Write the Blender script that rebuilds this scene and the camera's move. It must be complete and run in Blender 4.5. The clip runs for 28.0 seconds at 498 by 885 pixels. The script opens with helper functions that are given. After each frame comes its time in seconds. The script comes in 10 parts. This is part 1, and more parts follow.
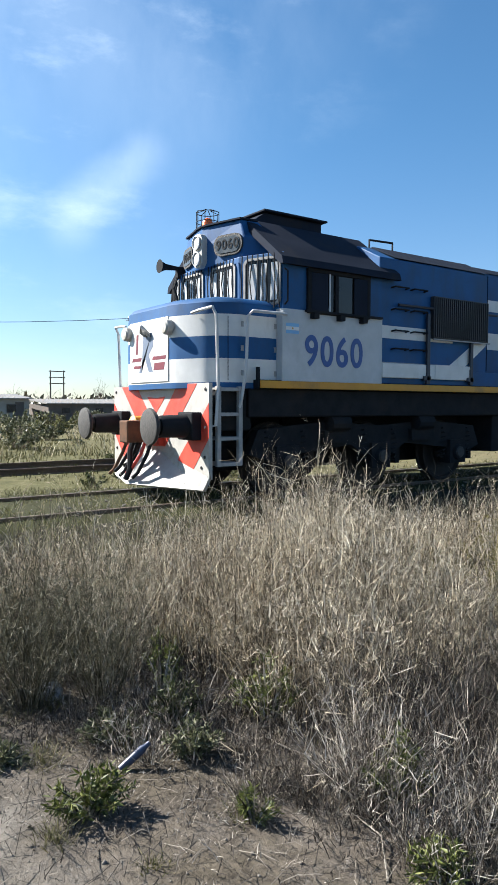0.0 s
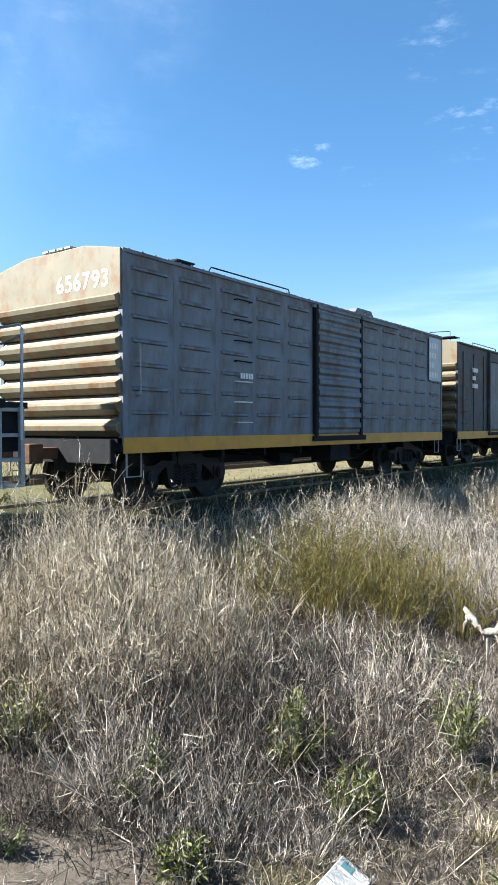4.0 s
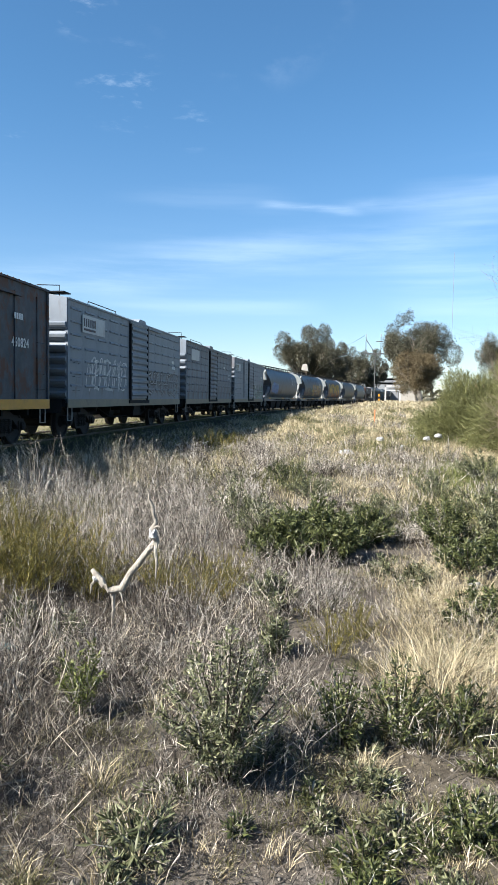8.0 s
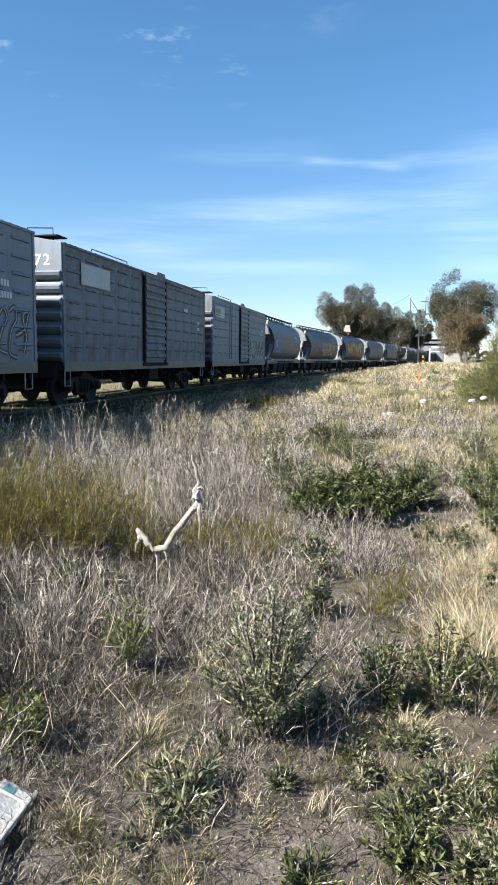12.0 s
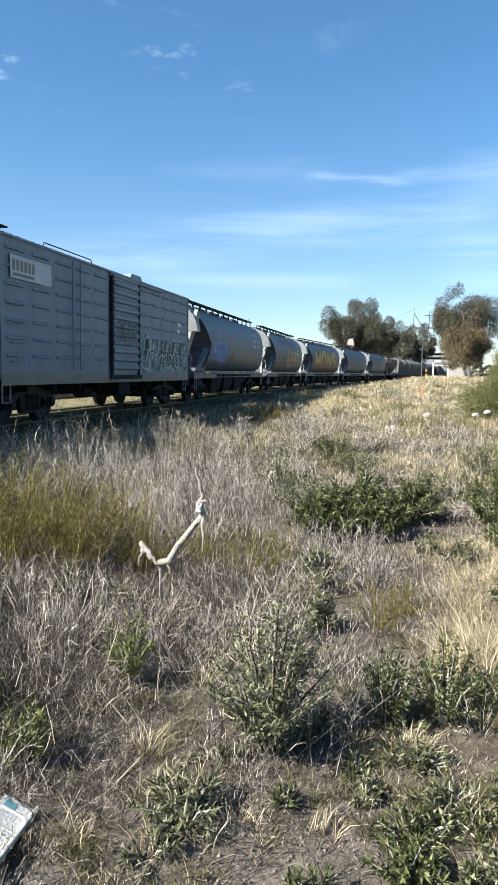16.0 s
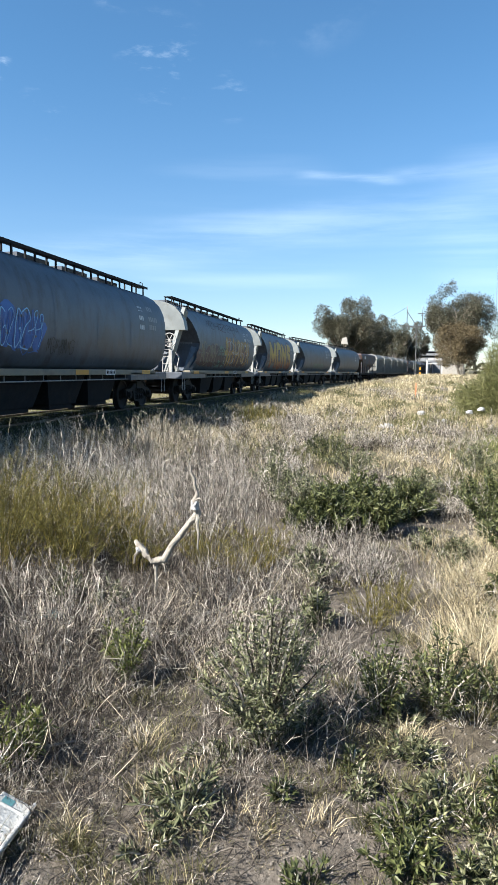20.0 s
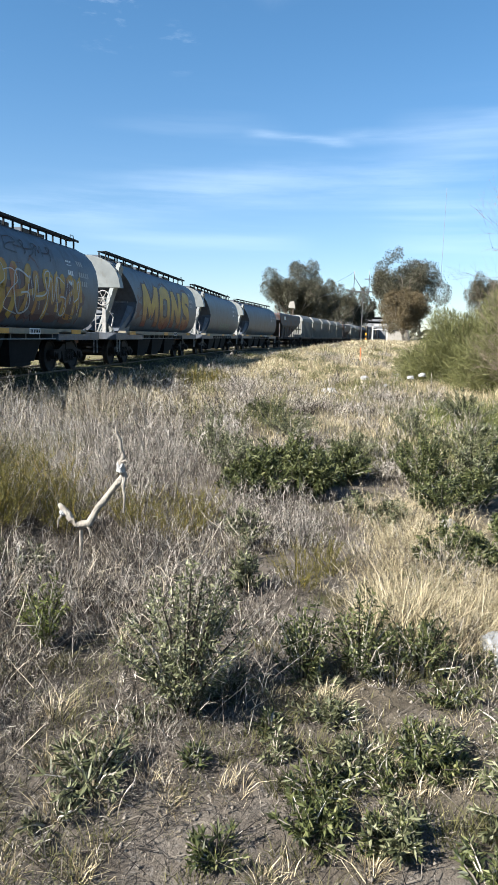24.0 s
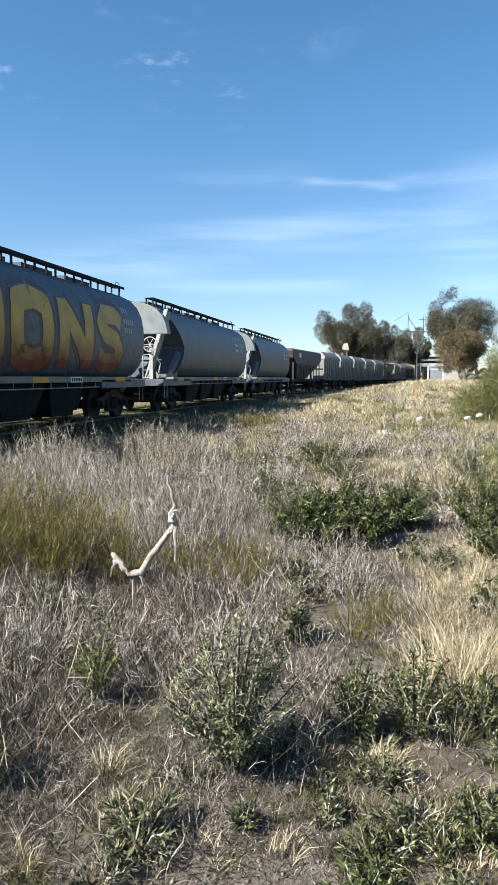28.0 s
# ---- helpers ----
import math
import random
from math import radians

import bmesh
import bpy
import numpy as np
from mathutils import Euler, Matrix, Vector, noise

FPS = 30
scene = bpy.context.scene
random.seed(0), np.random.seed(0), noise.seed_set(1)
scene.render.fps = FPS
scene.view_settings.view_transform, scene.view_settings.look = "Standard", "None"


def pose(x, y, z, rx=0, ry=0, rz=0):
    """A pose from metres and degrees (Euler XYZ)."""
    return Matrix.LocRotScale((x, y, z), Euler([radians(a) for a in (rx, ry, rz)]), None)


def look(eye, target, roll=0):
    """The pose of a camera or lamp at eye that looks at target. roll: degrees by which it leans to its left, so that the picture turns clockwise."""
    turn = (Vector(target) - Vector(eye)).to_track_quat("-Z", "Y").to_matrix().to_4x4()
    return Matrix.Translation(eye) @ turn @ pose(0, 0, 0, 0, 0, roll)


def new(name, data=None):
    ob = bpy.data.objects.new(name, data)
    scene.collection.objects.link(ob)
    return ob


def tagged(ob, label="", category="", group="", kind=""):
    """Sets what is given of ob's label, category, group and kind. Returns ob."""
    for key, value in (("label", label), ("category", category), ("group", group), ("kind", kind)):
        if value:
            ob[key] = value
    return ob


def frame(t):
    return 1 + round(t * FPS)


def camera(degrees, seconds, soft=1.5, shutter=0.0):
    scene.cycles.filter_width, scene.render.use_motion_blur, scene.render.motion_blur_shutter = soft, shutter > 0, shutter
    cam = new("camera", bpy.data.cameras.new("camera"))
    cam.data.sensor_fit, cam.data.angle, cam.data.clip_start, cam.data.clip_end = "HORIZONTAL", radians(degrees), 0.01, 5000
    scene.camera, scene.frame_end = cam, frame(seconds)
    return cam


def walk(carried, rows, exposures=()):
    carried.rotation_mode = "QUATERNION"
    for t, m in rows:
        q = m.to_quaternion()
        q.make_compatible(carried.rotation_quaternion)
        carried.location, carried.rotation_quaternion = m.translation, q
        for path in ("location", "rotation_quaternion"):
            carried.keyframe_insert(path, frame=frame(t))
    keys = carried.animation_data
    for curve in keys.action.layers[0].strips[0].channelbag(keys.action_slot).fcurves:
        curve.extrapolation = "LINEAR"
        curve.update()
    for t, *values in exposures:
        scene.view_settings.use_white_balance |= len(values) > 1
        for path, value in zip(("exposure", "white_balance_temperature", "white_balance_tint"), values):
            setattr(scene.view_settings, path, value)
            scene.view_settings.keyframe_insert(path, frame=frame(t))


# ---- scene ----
cam = camera(39.22, 28.0, soft=0.65)
PATH = [  # seconds, eye, target, roll
    (0, (-0.036, 0.229, 1.565), (1.1207, 1.8580, 1.4639), 0.11),
    (0.5, (-0.076, 0.262, 1.575), (0.7432, 2.0862, 1.5533), -0.76),
    (1, (-0.156, 0.326, 1.570), (0.3719, 2.2547, 1.5342), -0.37),
    (1.5, (-0.191, 0.355, 1.549), (0.2854, 2.2967, 1.5150), 0.40),
    (2, (-0.196, 0.323, 1.549), (0.4924, 2.2007, 1.5192), 1.01),
    (2.5, (-0.093, 0.288, 1.516), (0.8816, 2.0348, 1.5240), 0.31),
    (3, (-0.042, 0.226, 1.514), (1.2333, 1.7662, 1.4945), -0.75),
    (3.5, (-0.035, 0.140, 1.555), (1.4478, 1.4815, 1.5092), -0.20),
    (4, (-0.028, 0.088, 1.556), (1.5857, 1.2690, 1.5135), -0.19),
    (4.5, (0.012, 0.052, 1.548), (1.7615, 1.0190, 1.4739), -0.10),
    (6.5, (0.027, -0.050, 1.551), (1.9920, 0.3153, 1.4714), 0.87),
    (7, (0.025, -0.061, 1.549), (2.0046, 0.2067, 1.4443), 1.12),
    (7.5, (0.005, -0.057, 1.550), (1.9856, 0.1962, 1.4343), 1.44),
    (8, (-0.001, -0.051, 1.555), (1.9748, 0.2322, 1.4249), 0.89),
    (8.5, (0.018, -0.043, 1.554), (1.9842, 0.2775, 1.3813), 0.77),
    (9, (0.013, -0.029, 1.552), (1.9501, 0.3929, 1.2860), 0.57),
    (9.5, (0.020, -0.023, 1.538), (1.9443, 0.4142, 1.2154), 0.65),
    (10, (0.023, -0.025, 1.547), (1.9571, 0.3909, 1.2519), 0.99),
    (10.5, (0.020, -0.029, 1.540), (1.9590, 0.3663, 1.2467), 1.31),
    (11, (0.001, -0.025, 1.542), (1.9438, 0.3694, 1.2758), 1.47),
    (11.5, (0.012, -0.028, 1.540), (1.9504, 0.3873, 1.2756), 1.26),
    (12, (0.010, -0.038, 1.549), (1.9555, 0.3577, 1.3099), 0.73),
    (12.5, (0.017, -0.037, 1.547), (1.9624, 0.3654, 1.3190), 0.83),
    (14.5, (0.010, -0.034, 1.544), (1.9558, 0.3727, 1.3248), 1.02),
    (15, (0.004, -0.035, 1.546), (1.9499, 0.3781, 1.3387), 1.02),
    (15.5, (0.005, -0.035, 1.549), (1.9522, 0.3715, 1.3464), 0.93),
    (16, (0.008, -0.033, 1.555), (1.9559, 0.3728, 1.3517), 1.01),
    (16.5, (0.015, -0.034, 1.546), (1.9614, 0.3758, 1.3380), 1.02),
    (17, (0.005, -0.033, 1.560), (1.9496, 0.3854, 1.3491), 1.20),
    (17.5, (0.005, -0.042, 1.551), (1.9498, 0.3737, 1.3365), 0.75),
    (18, (0.004, -0.042, 1.551), (1.9493, 0.3663, 1.3326), 0.81),
    (18.5, (-0.000, -0.034, 1.552), (1.9429, 0.3821, 1.3277), 1.10),
    (19, (-0.007, -0.035, 1.551), (1.9381, 0.3817, 1.3433), 1.08),
    (19.5, (-0.009, -0.035, 1.552), (1.9349, 0.3843, 1.3417), 1.03),
    (20, (-0.006, -0.041, 1.544), (1.9445, 0.3501, 1.3401), 0.54),
    (20.5, (-0.002, -0.035, 1.549), (1.9491, 0.3512, 1.3350), 0.85),
    (22.5, (0.005, -0.035, 1.550), (1.9619, 0.3067, 1.3188), 1.13),
    (23, (0.030, -0.062, 1.522), (1.9909, 0.2286, 1.2581), 0.41),
    (23.5, (0.068, -0.097, 1.531), (2.0254, 0.1663, 1.2187), 1.26),
    (24, (0.106, -0.132, 1.522), (2.0684, 0.1051, 1.2179), 1.57),
    (24.5, (0.088, -0.119, 1.541), (2.0654, 0.0057, 1.2708), 0.85),
    (25, (0.055, -0.072, 1.554), (2.0378, 0.0168, 1.3105), 1.10),
    (25.5, (0.015, -0.041, 1.561), (1.9964, 0.0542, 1.3078), 0.97),
    (26, (-0.002, -0.067, 1.584), (1.9743, 0.1543, 1.3748), 2.12),
    (26.5, (0.075, -0.116, 1.556), (2.0453, 0.1479, 1.3410), 1.42),
    (27, (0.101, -0.140, 1.551), (2.0600, 0.1875, 1.3135), 0.92),
    (27.5, (0.118, -0.153, 1.548), (2.0769, 0.1837, 1.3275), 0.38),
    (28, (0.107, -0.165, 1.562), (2.0583, 0.2330, 1.3751), 0.31),
]
EXPOSURES = [(0.0, 1.70, 6080, 10), (1.2, 1.68, 6080, 10), (2.3, 1.98, 6000, 10), (3.0, 2.16, 6000, 10), (4.0, 2.16, 6080, 10), (7.0, 1.75, 6100, 10), (11.0, 1.79, 6120, 10), (19.0, 1.81, 6150, 10), (24.0, 1.73, 6150, 10), (28.0, 1.72, 6120, 10)]
walk(cam, [(t, look(e, g, r)) for t, e, g, r in PATH], EXPOSURES)

# ---- sky and sun ----
SUN_AZ, SUN_EL = radians(128.0), radians(38.0)   # azimuth counted from +x towards +y
SUN_WAY = Vector((math.cos(SUN_AZ) * math.cos(SUN_EL), math.sin(SUN_AZ) * math.cos(SUN_EL), math.sin(SUN_EL)))
sun = new("sun", bpy.data.lights.new("sun", "SUN"))
sun.data.energy, sun.data.angle, sun.data.color = 5.0, radians(0.53), (1.0, 0.93, 0.82)
sun.matrix_world = Matrix.Translation((0, 0, 60)) @ SUN_WAY.to_track_quat("Z", "Y").to_matrix().to_4x4()


def way(azimuth, elevation):
    a, e = radians(azimuth), radians(elevation)
    return (math.cos(a) * math.cos(e), math.sin(a) * math.cos(e), math.sin(e))


def sky_world():
    """A clear sky with thin streaks of high cloud, thicker towards the sun."""
    world = bpy.data.worlds.new("sky")
    scene.world = world
    world.use_nodes = True
    nt = world.node_tree
    nt.nodes.clear()
    N, K = nt.nodes.new, nt.links.new
    sky = N("ShaderNodeTexSky")
    sky.sky_type, sky.sun_disc = "NISHITA", False
    sky.sun_elevation, sky.sun_rotation = SUN_EL, math.pi / 2 - SUN_AZ
    sky.air_density, sky.dust_density, sky.ozone_density, sky.altitude = 1.0, 0.3, 4.5, 50
    tc = N("ShaderNodeTexCoord")

    def noise_tex(scale, detail, stretch, rough=0.6):
        mp = N("ShaderNodeMapping")
        mp.inputs["Scale"].default_value = stretch
        nz = N("ShaderNodeTexNoise")
        nz.inputs["Scale"].default_value, nz.inputs["Detail"].default_value = scale, detail
        nz.inputs["Roughness"].default_value = rough
        K(tc.outputs["Generated"], mp.inputs["Vector"])
        K(mp.outputs[0], nz.inputs["Vector"])
        return nz.outputs["Fac"]

    def ramp(fac, lo, hi):
        r = N("ShaderNodeMapRange")
        r.interpolation_type = "SMOOTHSTEP"
        r.inputs["From Min"].default_value, r.inputs["From Max"].default_value = lo, hi
        K(fac, r.inputs["Value"])
        return r.outputs[0]

    def mul(a, b, op="MULTIPLY"):
        m = N("ShaderNodeMath")
        m.operation = op
        for s, v in zip(m.inputs, (a, b)):
            if isinstance(v, (int, float)):
                s.default_value = v
            else:
                K(v, s)
        return m.outputs[0]

    def near(az, el, width, lo):
        """One towards the given way, falling to nought at an angle of width degrees."""
        d = N("ShaderNodeVectorMath")
        d.operation = "DOT_PRODUCT"
        d.inputs[1].default_value = way(az, el)
        K(tc.outputs["Generated"], d.inputs[0])
        return ramp(d.outputs["Value"], math.cos(radians(width)), math.cos(radians(lo)))

    def band(a, b, width, fade, wave):
        """One along the line from a to b (azimuth, elevation), falling to nought at width degrees to its side and towards its ends."""
        va, vb = Vector(way(*a)), Vector(way(*b))
        n = va.cross(vb).normalized()
        d = N("ShaderNodeVectorMath")
        d.operation = "DOT_PRODUCT"
        d.inputs[1].default_value = n
        K(tc.outputs["Generated"], d.inputs[0])
        off = mul(d.outputs["Value"], mul(mul(noise_tex(5.0, 5, (1, 1, 2.0), 0.6), 0.5, "SUBTRACT"), wave), "ADD")
        a_ = N("ShaderNodeMath")
        a_.operation = "ABSOLUTE"
        K(off, a_.inputs[0])
        mid = (va + vb).normalized()
        e = N("ShaderNodeVectorMath")
        e.operation = "DOT_PRODUCT"
        e.inputs[1].default_value = mid
        K(tc.outputs["Generated"], e.inputs[0])
        half = va.dot(mid)
        return mul(ramp(a_.outputs[0], math.sin(radians(width)), 0.0), ramp(e.outputs["Value"], math.cos(math.acos(half) * 1.25), math.cos(math.acos(half) * (1 - fade))))

    wisps = ramp(noise_tex(3.0, 8, (1.0, 1.5, 3.0), 0.62), 0.50, 0.80)
    veil = ramp(noise_tex(1.5, 7, (1.4, 1.0, 2.0), 0.62), 0.34, 0.74)
    puffs = ramp(noise_tex(15.0, 7, (1.0, 1.0, 3.2), 0.64), 0.52, 0.80)
    haze = ramp(noise_tex(1.6, 7, (0.8, 0.8, 13.0), 0.5), 0.46, 0.74)
    cover = mul(mul(veil, near(112, 28, 40, 8)), 0.62)
    cirrus = ramp(noise_tex(6.0, 8, (0.5, 0.7, 7.0), 0.62), 0.30, 0.72)
    plume = ramp(noise_tex(2.2, 7, (1.6, 1.6, 0.7), 0.60), 0.30, 0.72)
    for part_, weight in ((mul(cirrus, band((40, 6.2), (-14, 12.6), 2.4, 0.75, 0.03)), 0.13), (mul(haze, band((34, 9.0), (-16, 10.0), 3.4, 0.6, 0.05)), 0.07), (mul(cirrus, band((7.5, 15.1), (0.0, 14.5), 0.45, 0.6, 0.012)), 0.19), (mul(cirrus, band((2.0, 14.6), (-10.0, 15.3), 0.8, 0.6, 0.02)), 0.12),
                          (mul(plume, near(74, 26, 24, 4)), 0.07), (mul(plume, near(60, 34, 18, 4)), 0.09), (mul(plume, band((70, 13), (62, 20), 2.6, 0.8, 0.05)), 0.22), (mul(wisps, near(76, 20, 24, 3)), 0.30), (mul(wisps, near(60, 34, 20, 3)), 0.22), (mul(puffs, near(31.5, 21.6, 2.0, 0.2)), 0.60), (mul(puffs, near(27.5, 18.6, 2.0, 0.2)), 0.30),
                          (mul(puffs, near(18.5, 22.6, 3.6, 0.4)), 0.26), (mul(puffs, near(13.0, 20.5, 2.0, 0.3)), 0.16), (mul(wisps, near(9, 31, 9, 1)), 0.45), (mul(puffs, near(22, 28, 3.0, 0.3)), 0.25),
                          (mul(haze, near(-12, 11.0, 11, 1)), 0.20), (mul(haze, near(12, 8.5, 11, 1)), 0.13)):
        cover = mul(cover, mul(part_, weight), "ADD")
    cover = mul(cover, 0.92, "MINIMUM")
    # the blue deepens and turns a little greener with height
    split_ = N("ShaderNodeSeparateXYZ")
    K(tc.outputs["Generated"], split_.inputs[0])
    shade = N("ShaderNodeMixRGB")
    shade.inputs[1].default_value, shade.inputs[2].default_value = (1.0, 0.985, 0.97, 1), (0.74, 1.0, 1.02, 1)
    K(ramp(split_.outputs[2], 0.0, 0.42), shade.inputs[0])
    tint = N("ShaderNodeMixRGB")
    tint.blend_type, tint.inputs[0].default_value = "MULTIPLY", 1.0
    K(sky.outputs[0], tint.inputs[1])
    K(shade.outputs[0], tint.inputs[2])
    mix = N("ShaderNodeMixRGB")
    mix.inputs[2].default_value = (9.2, 10.2, 11.0, 1)
    K(cover, mix.inputs[0])
    K(tint.outputs[0], mix.inputs[1])
    bg = N("ShaderNodeBackground")
    bg.inputs["Strength"].default_value = 0.050
    K(mix.outputs[0], bg.inputs[0])
    K(bg.outputs[0], N("ShaderNodeOutputWorld").inputs[0])


sky_world()

# ---- building helpers ----
RAIL_Z, TRACK_Y = 0.31, 9.05
MESHES = {}


class Solid:
    """Vertices and faces gathered piece by piece."""

    def __init__(self):
        self.v, self.f = [], []

    def add(self, verts, faces):
        n = len(self.v)
        self.v += [tuple(p) for p in verts]
        self.f += [tuple(n + i for i in q) for q in faces]
        return self

    def box(self, x0, x1, y0, y1, z0, z1):
        return self.add([(x, y, z) for x in (x0, x1) for y in (y0, y1) for z in (z0, z1)],
                        [(0, 1, 3, 2), (4, 6, 7, 5), (0, 4, 5, 1), (2, 3, 7, 6), (0, 2, 6, 4), (1, 5, 7, 3)])

    def prism(self, outline, a, b, axis="x"):
        """A closed outline in the plane across the axis, run from a to b along it. x: (y, z), y: (x, z), z: (x, y)."""
        put = {"x": lambda p, s: (s, p[0], p[1]), "y": lambda p, s: (p[0], s, p[1]), "z": lambda p, s: (p[0], p[1], s)}[axis]
        n = len(outline)
        area = sum(outline[i][0] * outline[(i + 1) % n][1] - outline[(i + 1) % n][0] * outline[i][1] for i in range(n))
        if (area < 0) != (axis == "y"):
            outline = outline[::-1]
        if a > b:
            a, b = b, a
        return self.add([put(p, a) for p in outline] + [put(p, b) for p in outline],
                        [tuple(range(n))[::-1], tuple(range(n, 2 * n))] + [(i, (i + 1) % n, n + (i + 1) % n, n + i) for i in range(n)])

    def rod(self, p, q, r, r2=None, seg=8):
        """A round bar from p to q."""
        p, q = Vector(p), Vector(q)
        d = (q - p).normalized()
        u = d.orthogonal().normalized()
        w = d.cross(u)
        r2 = r if r2 is None else r2
        ring = [(math.cos(2 * math.pi * i / seg), math.sin(2 * math.pi * i / seg)) for i in range(seg)]
        return self.add([p + r * (c * u + s * w) for c, s in ring] + [q + r2 * (c * u + s * w) for c, s in ring],
                        [tuple(range(seg))[::-1], tuple(range(seg, 2 * seg))] + [(i, (i + 1) % seg, seg + (i + 1) % seg, seg + i) for i in range(seg)])

    def pipe(self, points, r, seg=7):
        """A bent round bar."""
        pts = [Vector(p) for p in points]
        rings = []
        for i, p in enumerate(pts):
            d = (pts[min(i + 1, len(pts) - 1)] - pts[max(i - 1, 0)]).normalized()
            u = d.cross((0.31, 0.84, 0.44)).normalized()
            w = d.cross(u)
            rr = r[i] if isinstance(r, (list, tuple)) else r
            rings += [p + rr * (math.cos(2 * math.pi * k / seg) * u + math.sin(2 * math.pi * k / seg) * w) for k in range(seg)]
        n = len(pts)
        faces = [tuple(range(seg))[::-1], tuple(range((n - 1) * seg, n * seg))]
        faces += [(i * seg + k, i * seg + (k + 1) % seg, (i + 1) * seg + (k + 1) % seg, (i + 1) * seg + k) for i in range(n - 1) for k in range(seg)]
        return self.add(rings, faces)

    def lathe(self, profile, origin, axis="y", seg=20):
        """A profile of (distance along the axis, radius) turned round the axis."""
        o = Vector(origin)
        put = {"x": lambda a, c, s: (a, c, s), "y": lambda a, c, s: (s, a, c), "z": lambda a, c, s: (c, s, a)}[axis]
        pts = [o + Vector(put(a, r * math.cos(2 * math.pi * k / seg), r * math.sin(2 * math.pi * k / seg))) for a, r in profile for k in range(seg)]
        n = len(profile)
        faces = [(i * seg + k, i * seg + (k + 1) % seg, (i + 1) * seg + (k + 1) % seg, (i + 1) * seg + k) for i in range(n - 1) for k in range(seg)]
        return self.add(pts, faces + [tuple(range(seg))[::-1], tuple(range((n - 1) * seg, n * seg))])

    def loft(self, rings, closed=True, caps=True):
        n, m = len(rings), len(rings[0])
        faces = [(i * m + k, i * m + (k + 1) % m, (i + 1) * m + (k + 1) % m, (i + 1) * m + k) for i in range(n - 1) for k in range(m if closed else m - 1)]
        if caps:
            faces += [tuple(range(m))[::-1], tuple(range((n - 1) * m, n * m))]
        return self.add([p for r in rings for p in r], faces)

    def mesh(self, name, material, smooth=False):
        me = bpy.data.meshes.new(name)
        me.from_pydata(self.v, [], self.f)
        bm = bmesh.new()
        bm.from_mesh(me)
        bmesh.ops.recalc_face_normals(bm, faces=bm.faces)
        bm.to_mesh(me)
        bm.free()
        if smooth:
            me.shade_smooth()
            me.set_sharp_from_angle(angle=radians(38))
        me.materials.append(material)
        return me


def part(name, solid, material, parent=None, label="", bevel=0.0, smooth=False, at=None):
    """One mesh object under a thing or a part. solid: a Solid, or a mesh to share."""
    me = solid if isinstance(solid, bpy.types.Mesh) else solid.mesh(name, material, smooth)
    ob = new(name, me)
    ob.parent = parent
    if at is not None:
        ob.matrix_basis = at
    if label:
        ob["label"] = label
    if bevel:
        b = ob.modifiers.new("bevel", "BEVEL")
        b.width, b.segments, b.limit_method, b.angle_limit = bevel, 2, "ANGLE", radians(35)
    return ob


def thing(name, label, category, group="", kind=""):
    return tagged(new(name), label, category, group, kind)


def glyph(text, size):
    key = ("glyph", text, size)
    if key not in MESHES:
        cu = bpy.data.curves.new("glyph", "FONT")
        cu.body, cu.size, cu.extrude, cu.align_y, cu.offset = text, size, 0.002, "CENTER", 0.018 * size
        tmp = bpy.data.objects.new("glyph", cu)
        me = bpy.data.meshes.new_from_object(tmp)
        bpy.data.objects.remove(tmp)
        xs = [v.co.x for v in me.vertices]
        lo, hi = min(xs), max(xs)
        me.transform(Matrix.Translation((-(lo + hi) / 2, 0, 0)))
        me.materials.clear()
        MESHES[key] = (me, hi - lo)
    return MESHES[key]


def lettering(name, text, size, material, parent, at, label="", squeeze=1.0):
    """Writing, one part a character, centred on the pose."""
    wide = [glyph(c, size)[1] for c in text]
    gap = 0.10 * size
    total, x = sum(wide) + gap * (len(text) - 1), 0.0
    for c, w in zip(text, wide):
        me = glyph(c, size)[0].copy()
        me.materials.append(material)
        part(name, me, material, parent, label, at=at @ Matrix.Diagonal((squeeze, 1, 1, 1)) @ Matrix.Translation((x + w / 2 - total / 2, 0, 0)))
        x += w + gap


def side_on(x, y, z):
    """For writing on a face that looks towards -y."""
    return pose(x, y, z, 90, 0, 0)


def front_on(x, y, z):
    """For writing on a face that looks towards -x."""
    return pose(x, y, z, 90, 0, -90)


def rounded(x0, x1, z0, z1, r, n=5):
    out = []
    for cx, cz, a in ((x1 - r, z1 - r, 0), (x0 + r, z1 - r, 90), (x0 + r, z0 + r, 180), (x1 - r, z0 + r, 270)):
        out += [(cx + r * math.cos(radians(a + 90 * k / n)), cz + r * math.sin(radians(a + 90 * k / n))) for k in range(n + 1)]
    return out


